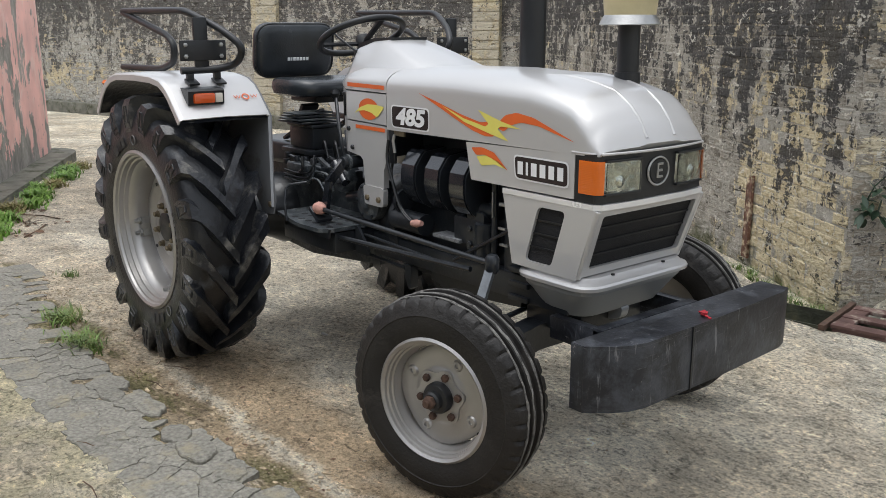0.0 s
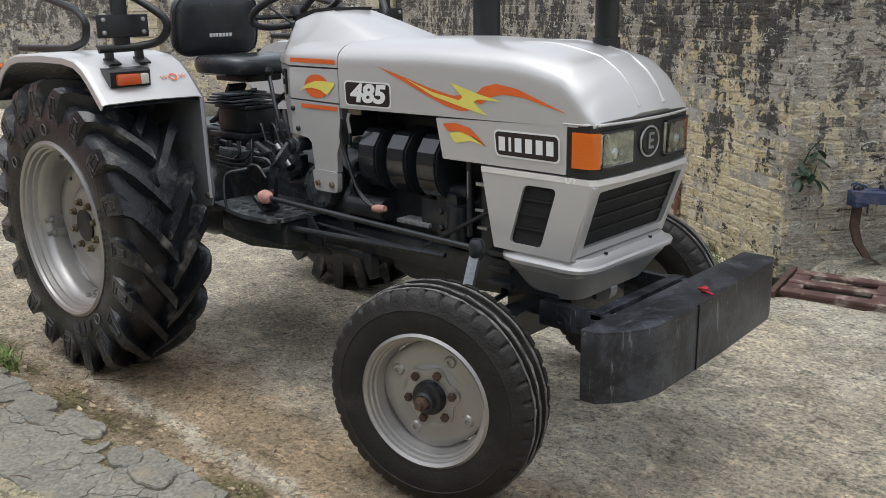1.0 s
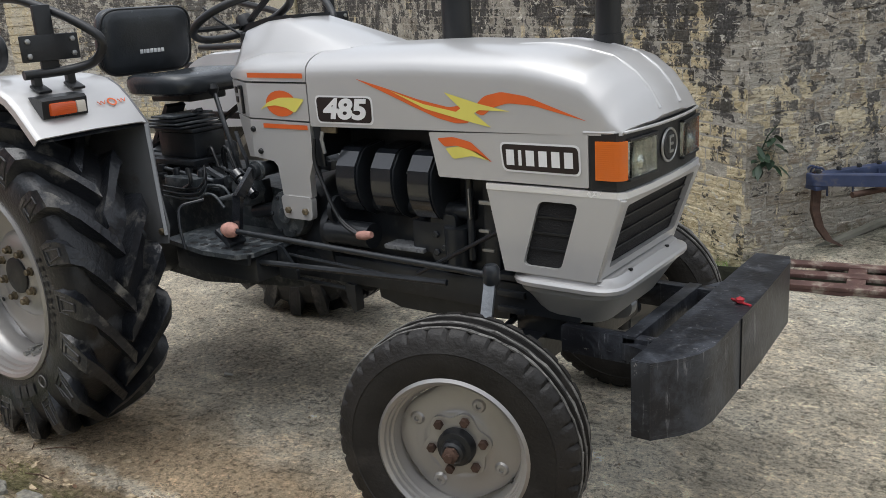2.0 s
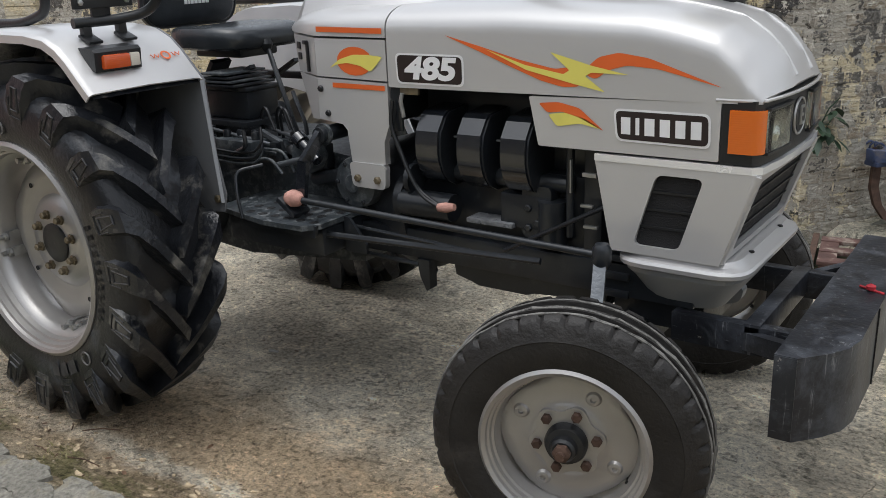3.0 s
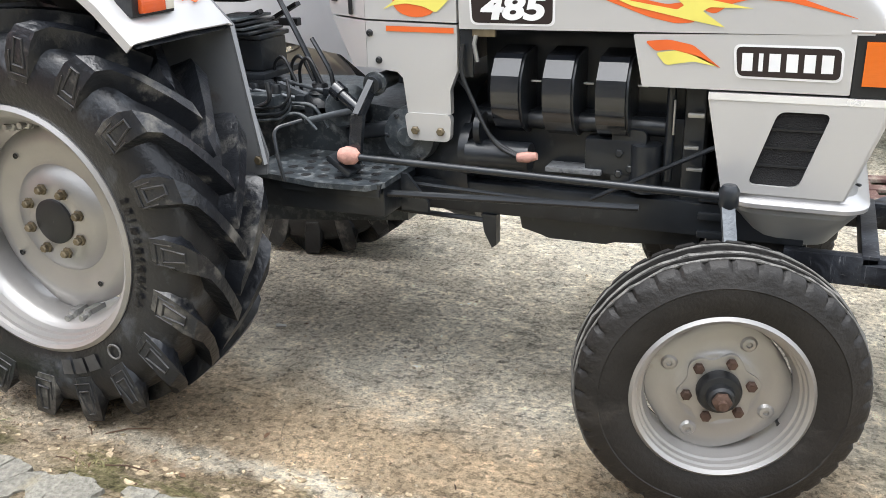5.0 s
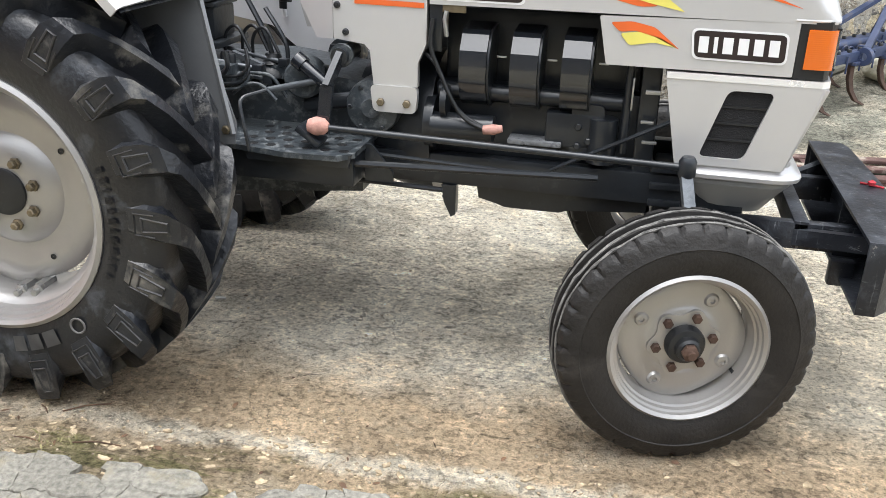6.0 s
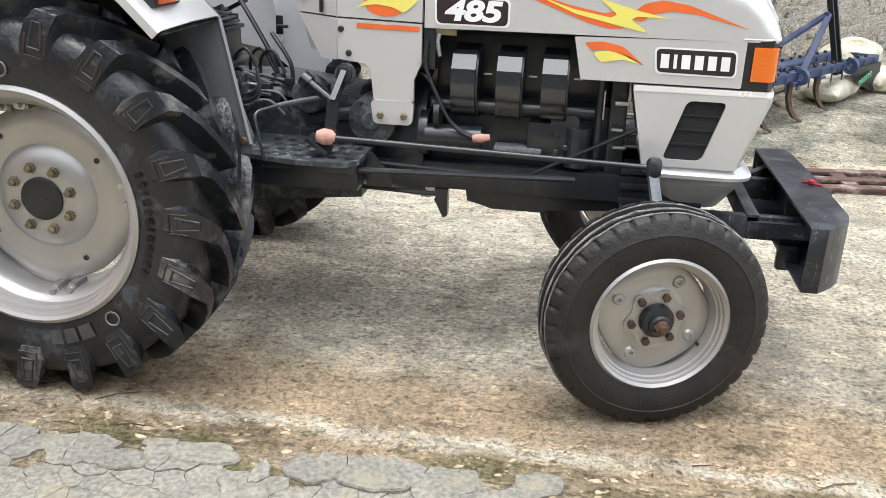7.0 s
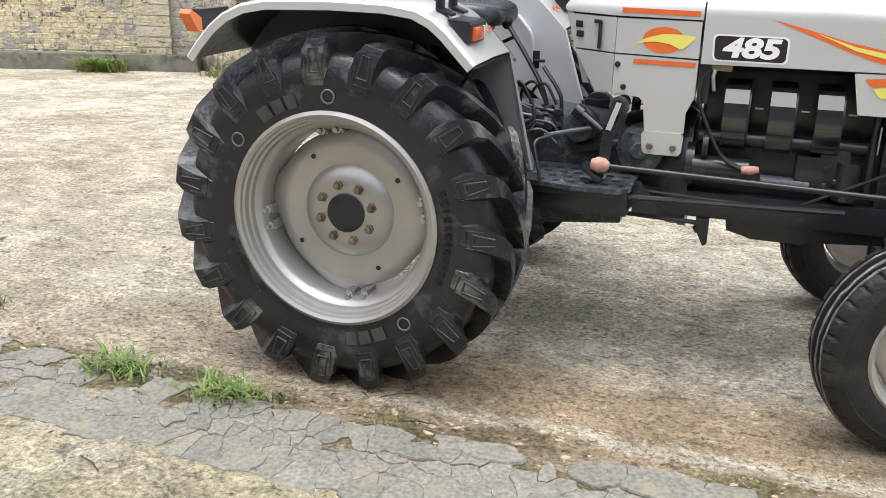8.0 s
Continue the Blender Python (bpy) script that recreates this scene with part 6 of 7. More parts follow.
# pedals, levers and hydraulics in the footwell
for s in (-1, 1):
    arm = part("pedal_arm", join(bar((0.884, s * 0.335, 1.02), (0.861, s * 0.405, 0.930), 0.040, 0.020, 0.005, up=(1, 0, 0)), bar((0.862, s * 0.405, 0.936), (0.852, s * 0.425, 0.79), 0.040, 0.018, 0.005, up=(0, 1, 0))), GLOSS_BLACK, tractor, "bent glossy black pedal arm")
    part("pedal_pad", moved(box(-0.045, 0.045, -0.04, 0.04, -0.01, 0.01, 0.005), Matrix.Translation((0.815, s * 0.425, 0.785)) @ pose(0, 0, 0, 0, 35, 0)), BLACK, arm)
    piv = part("pedal_pivot", tube([(0.881, s * 0.20, 1.014), (0.881, s * 0.345, 1.014)], 0.027, 18), BLACK, tractor)
    part("pivot_ring", moved(lathe([(0.026, -0.006), (0.037, -0.006), (0.037, 0.006), (0.026, 0.006)], 24, "y", True), Matrix.Translation((0.881, s * 0.318, 1.014))), DUSTY_BLACK, piv)
    part("brake_drum", moved(lathe([(0.001, -0.05), (0.055, -0.05), (0.062, -0.042), (0.066, -0.02), (0.066, 0.03), (0.001, 0.03)], 28), Matrix.Translation((0.724, s * 0.215, 0.915)) @ Matrix.Diagonal((1, -s, 1, 1))), DUSTY_BLACK, tractor, "dusty round brake housing")
    part("drum_cover", box(0.665, 0.79, min(s * 0.17, s * 0.215), max(s * 0.17, s * 0.215), 0.86, 0.955, 0.012), BLACK, tractor)
boot = part("lever_boot", lathe([(0.001, 0.075), (0.024, 0.075), (0.030, 0.062), (0.026, 0.054), (0.042, 0.042), (0.036, 0.033), (0.054, 0.018), (0.060, 0.0)], 24, "z"), TRIM_BLACK, tractor, "black rubber bellows")
boot.matrix_local = pose(0.572, -0.128, 0.893)
part("lever_base", box(0.50, 0.645, -0.165, -0.06, 0.862, 0.897, 0.008), DUSTY_BLACK, tractor)
part("gear_lever", tube([(0.570, -0.125, 0.96), (0.545, -0.128, 1.04), (0.45, -0.085, 1.17), (0.372, -0.043, 1.262)], 0.0095, 8, 0.06), BLACK, tractor)
part("lever_knob", lathe([(0.001, 0.045), (0.018, 0.04), (0.026, 0.022), (0.02, 0.004), (0.010, -0.01)], 16, "z"), TRIM_BLACK, tractor)
bpy.data.objects["lever_knob"].matrix_local = pose(0.366, -0.044, 1.256)
part("range_lever", tube([(0.632, -0.14, 0.90), (0.628, -0.135, 1.00), (0.60, -0.13, 1.045), (0.54, -0.10, 1.11)], 0.008, 8, 0.03), BLACK, tractor)
part("selector_lever", join(bar((0.462, -0.205, 0.974), (0.570, -0.215, 0.940), 0.020, 0.016, 0.004), bar((0.566, -0.215, 0.945), (0.568, -0.205, 0.872), 0.020, 0.016, 0.004, up=(0, 1, 0))), ARM_STEEL, tractor, "worn grey selector lever")
part("link_cylinder", join(tube([(0.725, -0.275, 0.975), (0.82, -0.290, 0.912)], 0.020, 14), tube([(0.712, -0.272, 0.985), (0.74, -0.277, 0.966)], 0.027, 14)), GLOSS_BLACK, tractor, "short black link cylinder")
part("lift_lever", tube([(0.40, -0.30, 0.90), (0.50, -0.32, 0.94), (0.49, -0.32, 1.00)], 0.008, 8, 0.03), BLACK, tractor)
part("battery_box", box(0.17, 0.40, -0.20, -0.04, 1.01, 1.115, 0.010), BLACK, tractor, "black battery box")
part("battery_lid", box(0.16, 0.41, -0.21, -0.03, 1.116, 1.132, 0.006), BLACK, tractor)
part("tray", box(0.15, 0.43, -0.24, 0.0, 0.988, 1.009, 0.004), BLACK, tractor)
part("valve_block", box(0.30, 0.50, -0.30, -0.17, 0.88, 0.952, 0.012), DUSTY_BLACK, tractor)
for vx in (0.33, 0.385, 0.44, 0.478):
    cap = part("valve_cap", lathe([(0.001, 0.032), (0.013, 0.030), (0.016, 0.022), (0.016, 0.0)], 12, "z"), BLACK, tractor)
    cap.matrix_local = pose(vx, -0.235 + 0.02 * math.sin(vx * 90), 0.950)
part("cross_bar", box(-0.19, 0.25, 0.285, 0.315, 1.095, 1.125, 0.004), TRIM_BLACK, tractor, "black flat bar across the footwell")
quadrant = part("control_plate", box(0.368, 0.400, 0.435, 0.445, 1.03, 1.11, 0.004), TRIM_BLACK, tractor, "black lever quadrant on the mudguard")
part("control_handle", tube([(0.384, 0.435, 1.065), (0.384, 0.405, 1.07), (0.434, 0.400, 1.07)], 0.007, 8, 0.012), TRIM_BLACK, quadrant)
part("gearbox_lid", box(0.30, 0.66, -0.155, 0.155, 0.905, 0.925, 0.006), DUSTY_BLACK, tractor, "dusty gearbox top cover")
for bx in (0.33, 0.42, 0.63):
    part("cover_bolt", bolt((bx, -0.135, 0.925), (0, 0, 1), 0.012, 0.012), BLACK, tractor)
for k, (r, dz) in enumerate(((0.006, 0.0), (0.005, 0.022), (0.005, -0.018))):
    part("hydraulic_pipe", tube([(0.30, -0.31, 0.892 + dz), (0.44, -0.315, 0.888 + dz), (0.535, -0.312, 0.900 + dz), (0.565, -0.305, 0.935 + dz), (0.545, -0.285, 0.985 + dz)], r, 10, 0.05), (BLACK, TRIM_BLACK, DUSTY_BLACK)[k], tractor)
for x0, y0, x1, z1 in ((0.50, -0.30, 0.60, 0.90), (0.46, -0.26, 0.62, 0.925)):
    part("hydraulic_pipe", tube([(x0, y0, 0.86), (x0 + 0.05, y0 - 0.01, z1), (x1, y0, z1), (x1 + 0.05, y0, 0.85)], 0.006, 10, 0.03), DUSTY_BLACK, tractor)
for k in range(3):
    a = Vector((0.40 + 0.05 * k, -0.13 + 0.03 * (k % 2), 0.93))
    part("hydraulic_hose", tube([a, a + Vector((0.01, -0.02, 0.10)), a + Vector((0.07, -0.05, 0.14)), a + Vector((0.12, -0.06, 0.05))], 0.006, 10, 0.06), TRIM_BLACK, tractor)
for (ax, ay, az), (bx, by, bz), m in (((0.24, -0.25, 0.975), (0.56, -0.24, 0.935), ARM_STEEL), ((0.26, -0.27, 0.945), (0.60, -0.25, 0.905), DUSTY_BLACK), ((0.30, -0.10, 0.985), (0.62, -0.16, 0.945), ARM_STEEL)):
    rod = part("linkage_rod", tube([(ax, ay, az), (bx, by, bz)], 0.0075, 10), m, tractor)
    part("clevis", box(bx - 0.012, bx + 0.022, by - 0.013, by + 0.013, bz - 0.013, bz + 0.013, 0.003), BLACK, rod)
    part("clevis", box(ax - 0.022, ax + 0.012, ay - 0.013, ay + 0.013, az - 0.013, az + 0.013, 0.003), BLACK, rod)
for k in range(4):
    part("cover_plate", box(0.16 + 0.02 * k, 0.40 - 0.015 * k, -0.26, -0.05, 1.138 + 0.014 * k, 1.146 + 0.014 * k, 0.002), (BLACK, DUSTY_BLACK)[k % 2], tractor)
part("link_tube", tube([(0.60, -0.28, 0.872), (0.80, -0.29, 0.925)], 0.011, 14), ARM_STEEL, tractor, "worn grey link tube")
housing = part("brake_housing", moved(lathe([(0.001, -0.062), (0.03, -0.062), (0.036, -0.056), (0.06, -0.052), (0.085, -0.045), (0.09, -0.03), (0.09, 0.06), (0.001, 0.06)], 32), Matrix.Translation((0.965, -0.225, 0.845))), DUSTY_BLACK, tractor, "dusty round brake housing beside the pedal")
for k in range(6):
    a = 1.047 * k
    part("housing_bolt", bolt((0.965 + 0.072 * math.cos(a), -0.275, 0.845 + 0.072 * math.sin(a)), (0, -1, 0), 0.008, 0.008), BLACK, housing)
part("lift_cylinder", tube([(0.72, -0.20, 0.82), (0.90, -0.235, 0.86)], 0.026, 12), BLACK, tractor)
part("rag", moved(join(lathe([(0.001, -0.035), (0.020, -0.03), (0.030, -0.005), (0.026, 0.02), (0.012, 0.035), (0.001, 0.036)], 12, "x")), Matrix.Translation((0.845, -0.448, 0.818))), COPPER_RAG, tractor, "faded pink cloth tied round the rod's end")

# steering rod, front axle, bumper
part("drag_rod", tube([(0.86, -0.445, 0.815), (1.94, -0.42, 0.785)], 0.0105, 12), BLACK, tractor, "long black steering rod")
pin = part("rod_end", join(lathe([(0.001, 0.035), (0.018, 0.033), (0.026, 0.02), (0.026, -0.02), (0.018, -0.035), (0.001, -0.036)], 18, "z")), BLACK, tractor)
pin.matrix_local = pose(1.955, -0.42, 0.785)
part("steering_arm", bar((1.955, -0.43, 0.76), (1.985, -0.52, 0.62), 0.034, 0.018, 0.004), ARM_STEEL, tractor, "scuffed grey steering arm")
part("front_axle", soften(prism([(-0.56, 0.40), (-0.50, 0.36), (-0.2, 0.42), (0.2, 0.42), (0.50, 0.36), (0.56, 0.40), (0.56, 0.46), (0.2, 0.52), (-0.2, 0.52), (-0.56, 0.46)], 1.90, 1.99, 0, plane="x"), 0.01), BLACK, tractor)
for s in (-1, 1):
    part("king_pin", tube([(1.943, s * 0.505, 0.30), (1.943, s * 0.505, 0.58)], 0.034, 14), BLACK, tractor)
    part("stub_axle", tube([(1.943, s * 0.505, 0.365), (1.963, s * 0.585, 0.365)], 0.03, 12), BLACK, tractor)
    part("tie_rod", tube([(1.88, s * 0.55, 0.50), (1.86, s * 0.1, 0.55)], 0.011, 8), BLACK, tractor)
    part("ball_joint", moved(lathe([(0.001, 0.035), (0.016, 0.03), (0.02, 0.01), (0.028, -0.005), (0.03, -0.02)], 14, "z"), Matrix.Translation((1.87, s * 0.52, 0.50))), BLACK, tractor)
    part("knuckle_arm", bar((2.0, s * 0.505, 0.49), (1.87, s * 0.52, 0.49), 0.04, 0.02, 0.004), BLACK, tractor)
part("axle_bracket", box(1.88, 2.16, -0.17, 0.17, 0.50, 0.66, 0.01), BLACK, tractor)
for z in (0.60, 0.655, 0.71):
    part("bracket_rib", box(1.86, 1.96, -0.25, -0.20, z, z + 0.02, 0.003), BLACK, tractor)
bumper = empty("bumper")
bumper.parent = tractor
bpts = [(2.505, -0.540), (2.560, -0.478), (2.592, -0.425), (2.606, -0.36), (2.600, 0.05), (2.578, 0.46), (2.560, 0.52)]
outer = bpts + [(2.445, 0.52), (2.452, -0.540)]
part("top_plate", prism(outer, 0.648, 0.658, 0.002, plane="z"), BUMPER_BLACK, bumper, "black steel top of the bumper")
part("bottom_plate", prism(outer, 0.440, 0.450, 0.002, plane="z"), BUMPER_BLACK, bumper)
bm = bmesh.new()
rows = [[bm.verts.new((x, y, z)) for z in (0.4505, 0.6475)] for x, y in bpts]
for a, b in zip(rows, rows[1:]):
    bm.faces.new((a[0], b[0], b[1], a[1]))
part("front_plate", thick(bm, 0.008), BUMPER_BLACK, bumper, "scratched black steel bumper face")
part("end_plate", box(2.452, 2.505, -0.542, -0.532, 0.442, 0.656, 0.002), BUMPER_BLACK, bumper)
part("end_plate", box(2.445, 2.56, 0.512, 0.522, 0.442, 0.656, 0.002), BUMPER_BLACK, bumper)
part("rib", box(2.46, 2.605, -0.12, -0.11, 0.45, 0.648, 0.002), BUMPER_BLACK, bumper)
part("seam", box(2.6025, 2.6065, -0.128, -0.121, 0.440, 0.657, 0), TRIM_BLACK, bumper, "dark joint line of the bumper")
for s in (-1, 1):
    part("bumper_arm", join(box(2.10, 2.50, min(s * 0.23, s * 0.27), max(s * 0.23, s * 0.27), 0.515, 0.60, 0.004), bar((2.30, s * 0.25, 0.55), (2.50, s * 0.40, 0.60), 0.03, 0.05, 0.003)), BUMPER_BLACK, bumper)
part("bumper_cross", box(2.30, 2.345, -0.27, 0.27, 0.53, 0.605, 0.004), BUMPER_BLACK, bumper)
part("arm_hook", box(2.42, 2.49, -0.30, -0.26, 0.42, 0.50, 0.006), BUMPER_BLACK, bumper)
part("ribbon", tube([(2.53, 0.01, 0.662), (2.56, -0.01, 0.663), (2.596, -0.02, 0.66)], 0.004, 6), RED_THREAD, bumper, "red thread tied round the bumper")
part("ribbon_knot", lathe([(0.001, -0.012), (0.012, -0.004), (0.013, 0.006), (0.001, 0.013)], 10, "z"), RED_THREAD, bumper)
bpy.data.objects["ribbon_knot"].matrix_local = pose(2.56, -0.008, 0.667)

# exhaust and air intake above the hood
part("exhaust_pipe", join(tube([(1.31, 0.40, 1.20), (1.31, 0.40, 2.10)], 0.058, 28), tube([(1.31, 0.40, 2.10), (1.31, 0.40, 2.35)], 0.03, 16), tube([(1.31, 0.18, 1.12), (1.31, 0.40, 1.12), (1.31, 0.40, 1.22)], 0.04, 16, 0.08)), TRIM_BLACK, tractor, "thick black exhaust silencer")
intake = part("intake_pipe", join(tube([(2.085, 0.115, 1.38), (2.085, 0.115, 1.65)], 0.040, 20), tube([(2.085, 0.115, 1.38), (2.085, 0.115, 1.442)], 0.047, 20)), TRIM_BLACK, tractor, "black air intake pipe")
part("precleaner_skirt", moved(lathe([(0.055, 0.03), (0.106, -0.005), (0.109, -0.002), (0.090, 0.034), (0.055, 0.04)], 32, "z"), Matrix.Translation((2.085, 0.115, 1.612))), STEEL, intake, "grey flared skirt")
part("precleaner_bowl", moved(lathe([(0.088, -0.004), (0.092, 0.0), (0.100, 0.08), (0.100, 0.16), (0.09, 0.18), (0.001, 0.19)], 32, "z"), Matrix.Translation((2.085, 0.115, 1.642))), PIPE_CREAM, intake, "cream plastic air pre-cleaner")

# rear lamp boards
for s in (-1, 1):
    rear = part("rear_board", box(-0.612, -0.575, min(s * 0.60, s * 0.79), max(s * 0.60, s * 0.79), 1.255, 1.33, 0.006), TRIM_BLACK, tractor, "black rear lamp board")
    part("lens", prism([(s * 0.79, 1.258), (s * 0.815, 1.252), (s * 0.862, 1.318), (s * 0.85, 1.332), (s * 0.79, 1.300)], -0.618, -0.572, 0.006, plane="x"), AMBER, rear, "amber rear lens")


# ---------------------------------------------------------------- cultivator and sacks beside the bare wall
def tine_mesh(x, y, zb, k=1.0):
    pts = [(x, y, zb + 0.05), (x, y, zb - 0.08), (x - 0.015, y - 0.01, zb - 0.22), (x + 0.01, y - 0.02, zb - 0.34), (x + 0.06, y - 0.04, zb - 0.44), (x + 0.13, y - 0.06, zb - 0.49)]
    pts = [(px, py, zb + (pz - zb) * k) for px, py, pz in pts]
    sec = []
    for i, (px, py, pz) in enumerate(pts):
        w = (0.026, 0.026, 0.026, 0.024, 0.022, 0.012)[i]
        sec.append([(px - w, py - 0.012, pz), (px + w, py - 0.012, pz), (px + w, py + 0.012, pz), (px - w, py + 0.012, pz), (px - w, py - 0.012, pz)])
    return grid_loft(sec)


def cultivator():
    """Two beams with rows of curved tines, a hitch mast with stays, and a dark plate at one end."""
    thing = new("cultivator")
    thing.empty_display_size = 0.1
    thing.matrix_world = Matrix.Translation((3.052, 3.492, 0.0)) @ pose(0, 0, 0, 0, 0, 49.5) @ pose(0, 0, 0, 0, -1.5, 0)
    tagged(thing, "blue tractor cultivator with rusty curved tines, parked by the wall", "cultivator")
    zb, x1 = 0.465, 1.61
    for y, x0 in ((0.0, -0.80), (0.30, -1.17)):
        bm = part("beam", box(x0, x1, y - 0.032, y + 0.032, zb - 0.035, zb + 0.035, 0.006), BLUE, thing, "blue steel beam")
        for i in range(int((x1 - x0) / 0.135)):
            part("beam_bolt", bolt((x0 + 0.05 + i * 0.135, y - 0.012, zb + 0.035), (0, 0, 1), 0.015, 0.022), TRIM_BLACK, bm)
        for i in range(int((x1 - x0) / 0.17)):
            part("clip_bolt", tube([(x0 + 0.09 + 0.17 * i, y - 0.042, zb + 0.02), (x0 + 0.09 + 0.17 * i, y - 0.042, zb - 0.10)], 0.006, 6), BLUE, bm)
    part("end_member", bar((-1.14, 0.29, zb), (-0.78, 0.0, zb), 0.07, 0.065, 0.005), BLUE, thing, "slanting blue end member")
    for x in (-0.2, 0.55, x1 - 0.03):
        part("cross_member", box(x - 0.03, x + 0.03, 0.0, 0.30, zb - 0.03, zb + 0.03, 0.005), BLUE, thing)
    for x, y in [(-0.66, 0.0), (-0.13, 0.0), (0.28, 0.0), (0.68, 0.0), (-1.12, 0.30), (-0.40, 0.30), (0.08, 0.30), (0.48, 0.30)]:
        here = thing.matrix_world @ Vector((x, y, zb))
        k = (here.z - ground_height(here.x, here.y) - 0.01) / 0.49
        tine = part("tine", tine_mesh(x, y, zb, k), RUST, thing, "rusty curved cultivator tine")
        part("tine_clamp", box(x - 0.04, x + 0.04, y - 0.05, y + 0.05, zb - 0.06, zb - 0.035, 0.004), BLUE, tine)
        helix = [(x + 0.06 + 0.026 * math.cos(a), y + 0.05 + a * 0.006, zb + 0.02 + 0.026 * math.sin(a)) for a in np.linspace(0, 6 * math.pi, 40)]
        part("spring", tube(helix, 0.006, 6), BLUE, tine)
    part("stop_pin", tube([(-1.02, 0.12, zb - 0.075), (-0.72, 0.12, zb - 0.065)], 0.018, 12), RUST, thing, "short rusty pin below the frame")
    for x in (0.93, 1.00):
        part("mast", bar((x, -0.02, zb - 0.06), (x - 0.08, 0.10, 1.02), 0.014, 0.045, 0.003, up=(0, 1, 0.1)), TRIM_BLACK, thing, "dark hitch mast")
    part("mast_pin", tube([(0.83, 0.09, 0.87), (0.95, 0.09, 0.87)], 0.020, 12), BLUE, thing)
    part("stay", bar((0.86, 0.08, 0.87), (0.40, -0.02, zb + 0.02), 0.045, 0.022, 0.004), BLUE, thing, "blue slanting stay")
    part("stay", bar((0.88, 0.10, 0.87), (0.02, 0.30, zb + 0.02), 0.050, 0.026, 0.004), BLUE, thing)
    part("stay", bar((0.90, 0.10, 0.85), (1.05, 0.30, zb + 0.02), 0.040, 0.024, 0.004), BLUE, thing)
    for x in (0.32, 1.08):
        part("hitch_eye", moved(lathe([(0.026, -0.02), (0.062, -0.02), (0.062, 0.02), (0.026, 0.02)], 20, "x", True), Matrix.Translation((x, -0.06, zb))), BLUE, thing)
    part("roller", tube([(-0.1, 0.15, zb + 0.04), (0.8, 0.15, zb + 0.04)], 0.034, 12), BLUE, thing)
    part("side_plate", prism([(1.12, zb - 0.03), (1.62, zb - 0.02), (1.63, zb - 0.11), (1.56, zb - 0.27), (1.22, zb - 0.15)], -0.05, -0.04, 0.003), TRIM_BLACK, thing, "dark side plate")


cultivator()


def sack(x, y, rz, lx, ly, lz, seed, label):
    """A filled woven sack lying on its side, pinched at the mouth."""
    rng = random.Random(seed)
    bm = bmesh.new()
    n, m = 22, 26
    rows = []
    for i in range(n + 1):
        u = i / n * 2 - 1
        k = max(0.02, (1 - abs(u) ** 3.2)) ** 0.55
        k = max(0.12, k)
        wide = 0.80 + 0.20 * k - 0.10 * (1 - abs(u)) ** 0.5 + (0.05 if u > 0 else 0.0)
        row = []
        for j in range(m):
            a = 2 * math.pi * j / m
            c, s = math.cos(a), math.sin(a)
            r = 1 + 0.09 * noise.noise((u * 2 + seed, c * 1.5, s * 1.5)) + 0.03 * noise.noise((u * 7, c * 5 + seed, s * 5))
            z = lz * (0.5 + 0.5 * k * r * math.copysign(abs(s) ** 0.8, s))
            if s < 0:
                z = max(0.0, z)
            row.append(bm.verts.new((lx / 2 * u, ly / 2 * wide * r * math.copysign(abs(c) ** 0.85, c), z)))
        rows.append(row)
    for a, b in zip(rows, rows[1:]):
        for j in range(m):
            bm.faces.new((a[j], a[(j + 1) % m], b[(j + 1) % m], b[j]))
    bm.faces.new(rows[0][::-1])
    bm.faces.new(rows[-1])
    ob = finish("sack", bm, SACK, smooth=70)
    ob.matrix_world = pose(x, y, ground_height(x, y) - 0.01, 0, -4, rz)
    tagged(ob, label, "sack", "sacks by the wall")
    return ob


front_sack = sack(3.72, 4.46, 58, 0.62, 0.36, 0.21, 3, "full pale woven sack lying by the wall, printed in green")
for i in range(6):
    part("print_bar", box(-0.02 + i * 0.05, 0.012 + i * 0.05, -0.222, -0.214, 0.14 + 0.006 * i, 0.185 + 0.006 * i, 0.001), GREEN_PRINT, front_sack, "green printed bar")
sack(4.27, 4.84, 30, 0.52, 0.36, 0.21, 8, "full pale woven sack with a dark seam, lying on cement")
sack(3.98, 5.08, 55, 0.70, 0.42, 0.36, 5, "stacked pale woven sack behind the cultivator")


# ---------------------------------------------------------------- cracked cement strip in the near ground
def strip_edges(x):
    top = float(np.interp(x, (-6, -2.0, -1.25, -0.65, 0.0, 0.37, 0.9, 1.6, 2.2), (-0.4, -1.0, -1.16, -1.25, -1.29, -1.30, -1.25, -1.2, -1.2)))
    low = float(np.interp(x, (-6, -2.0, -1.0, 0.0, 0.6, 1.0, 2.2), (-0.9, -1.32, -1.48, -1.53, -1.50, -1.49, -1.48)))
    return top, low


def clip_cell(poly, nrm, d):
    out = []
    for a, b in zip(poly, poly[1:] + poly[:1]):
        da, db = a.dot(nrm) - d, b.dot(nrm) - d
        if da <= 0:
            out.append(a)
        if (da < 0) != (db < 0):
            out.append(a + (b - a) * (da / (da - db)))
    return out


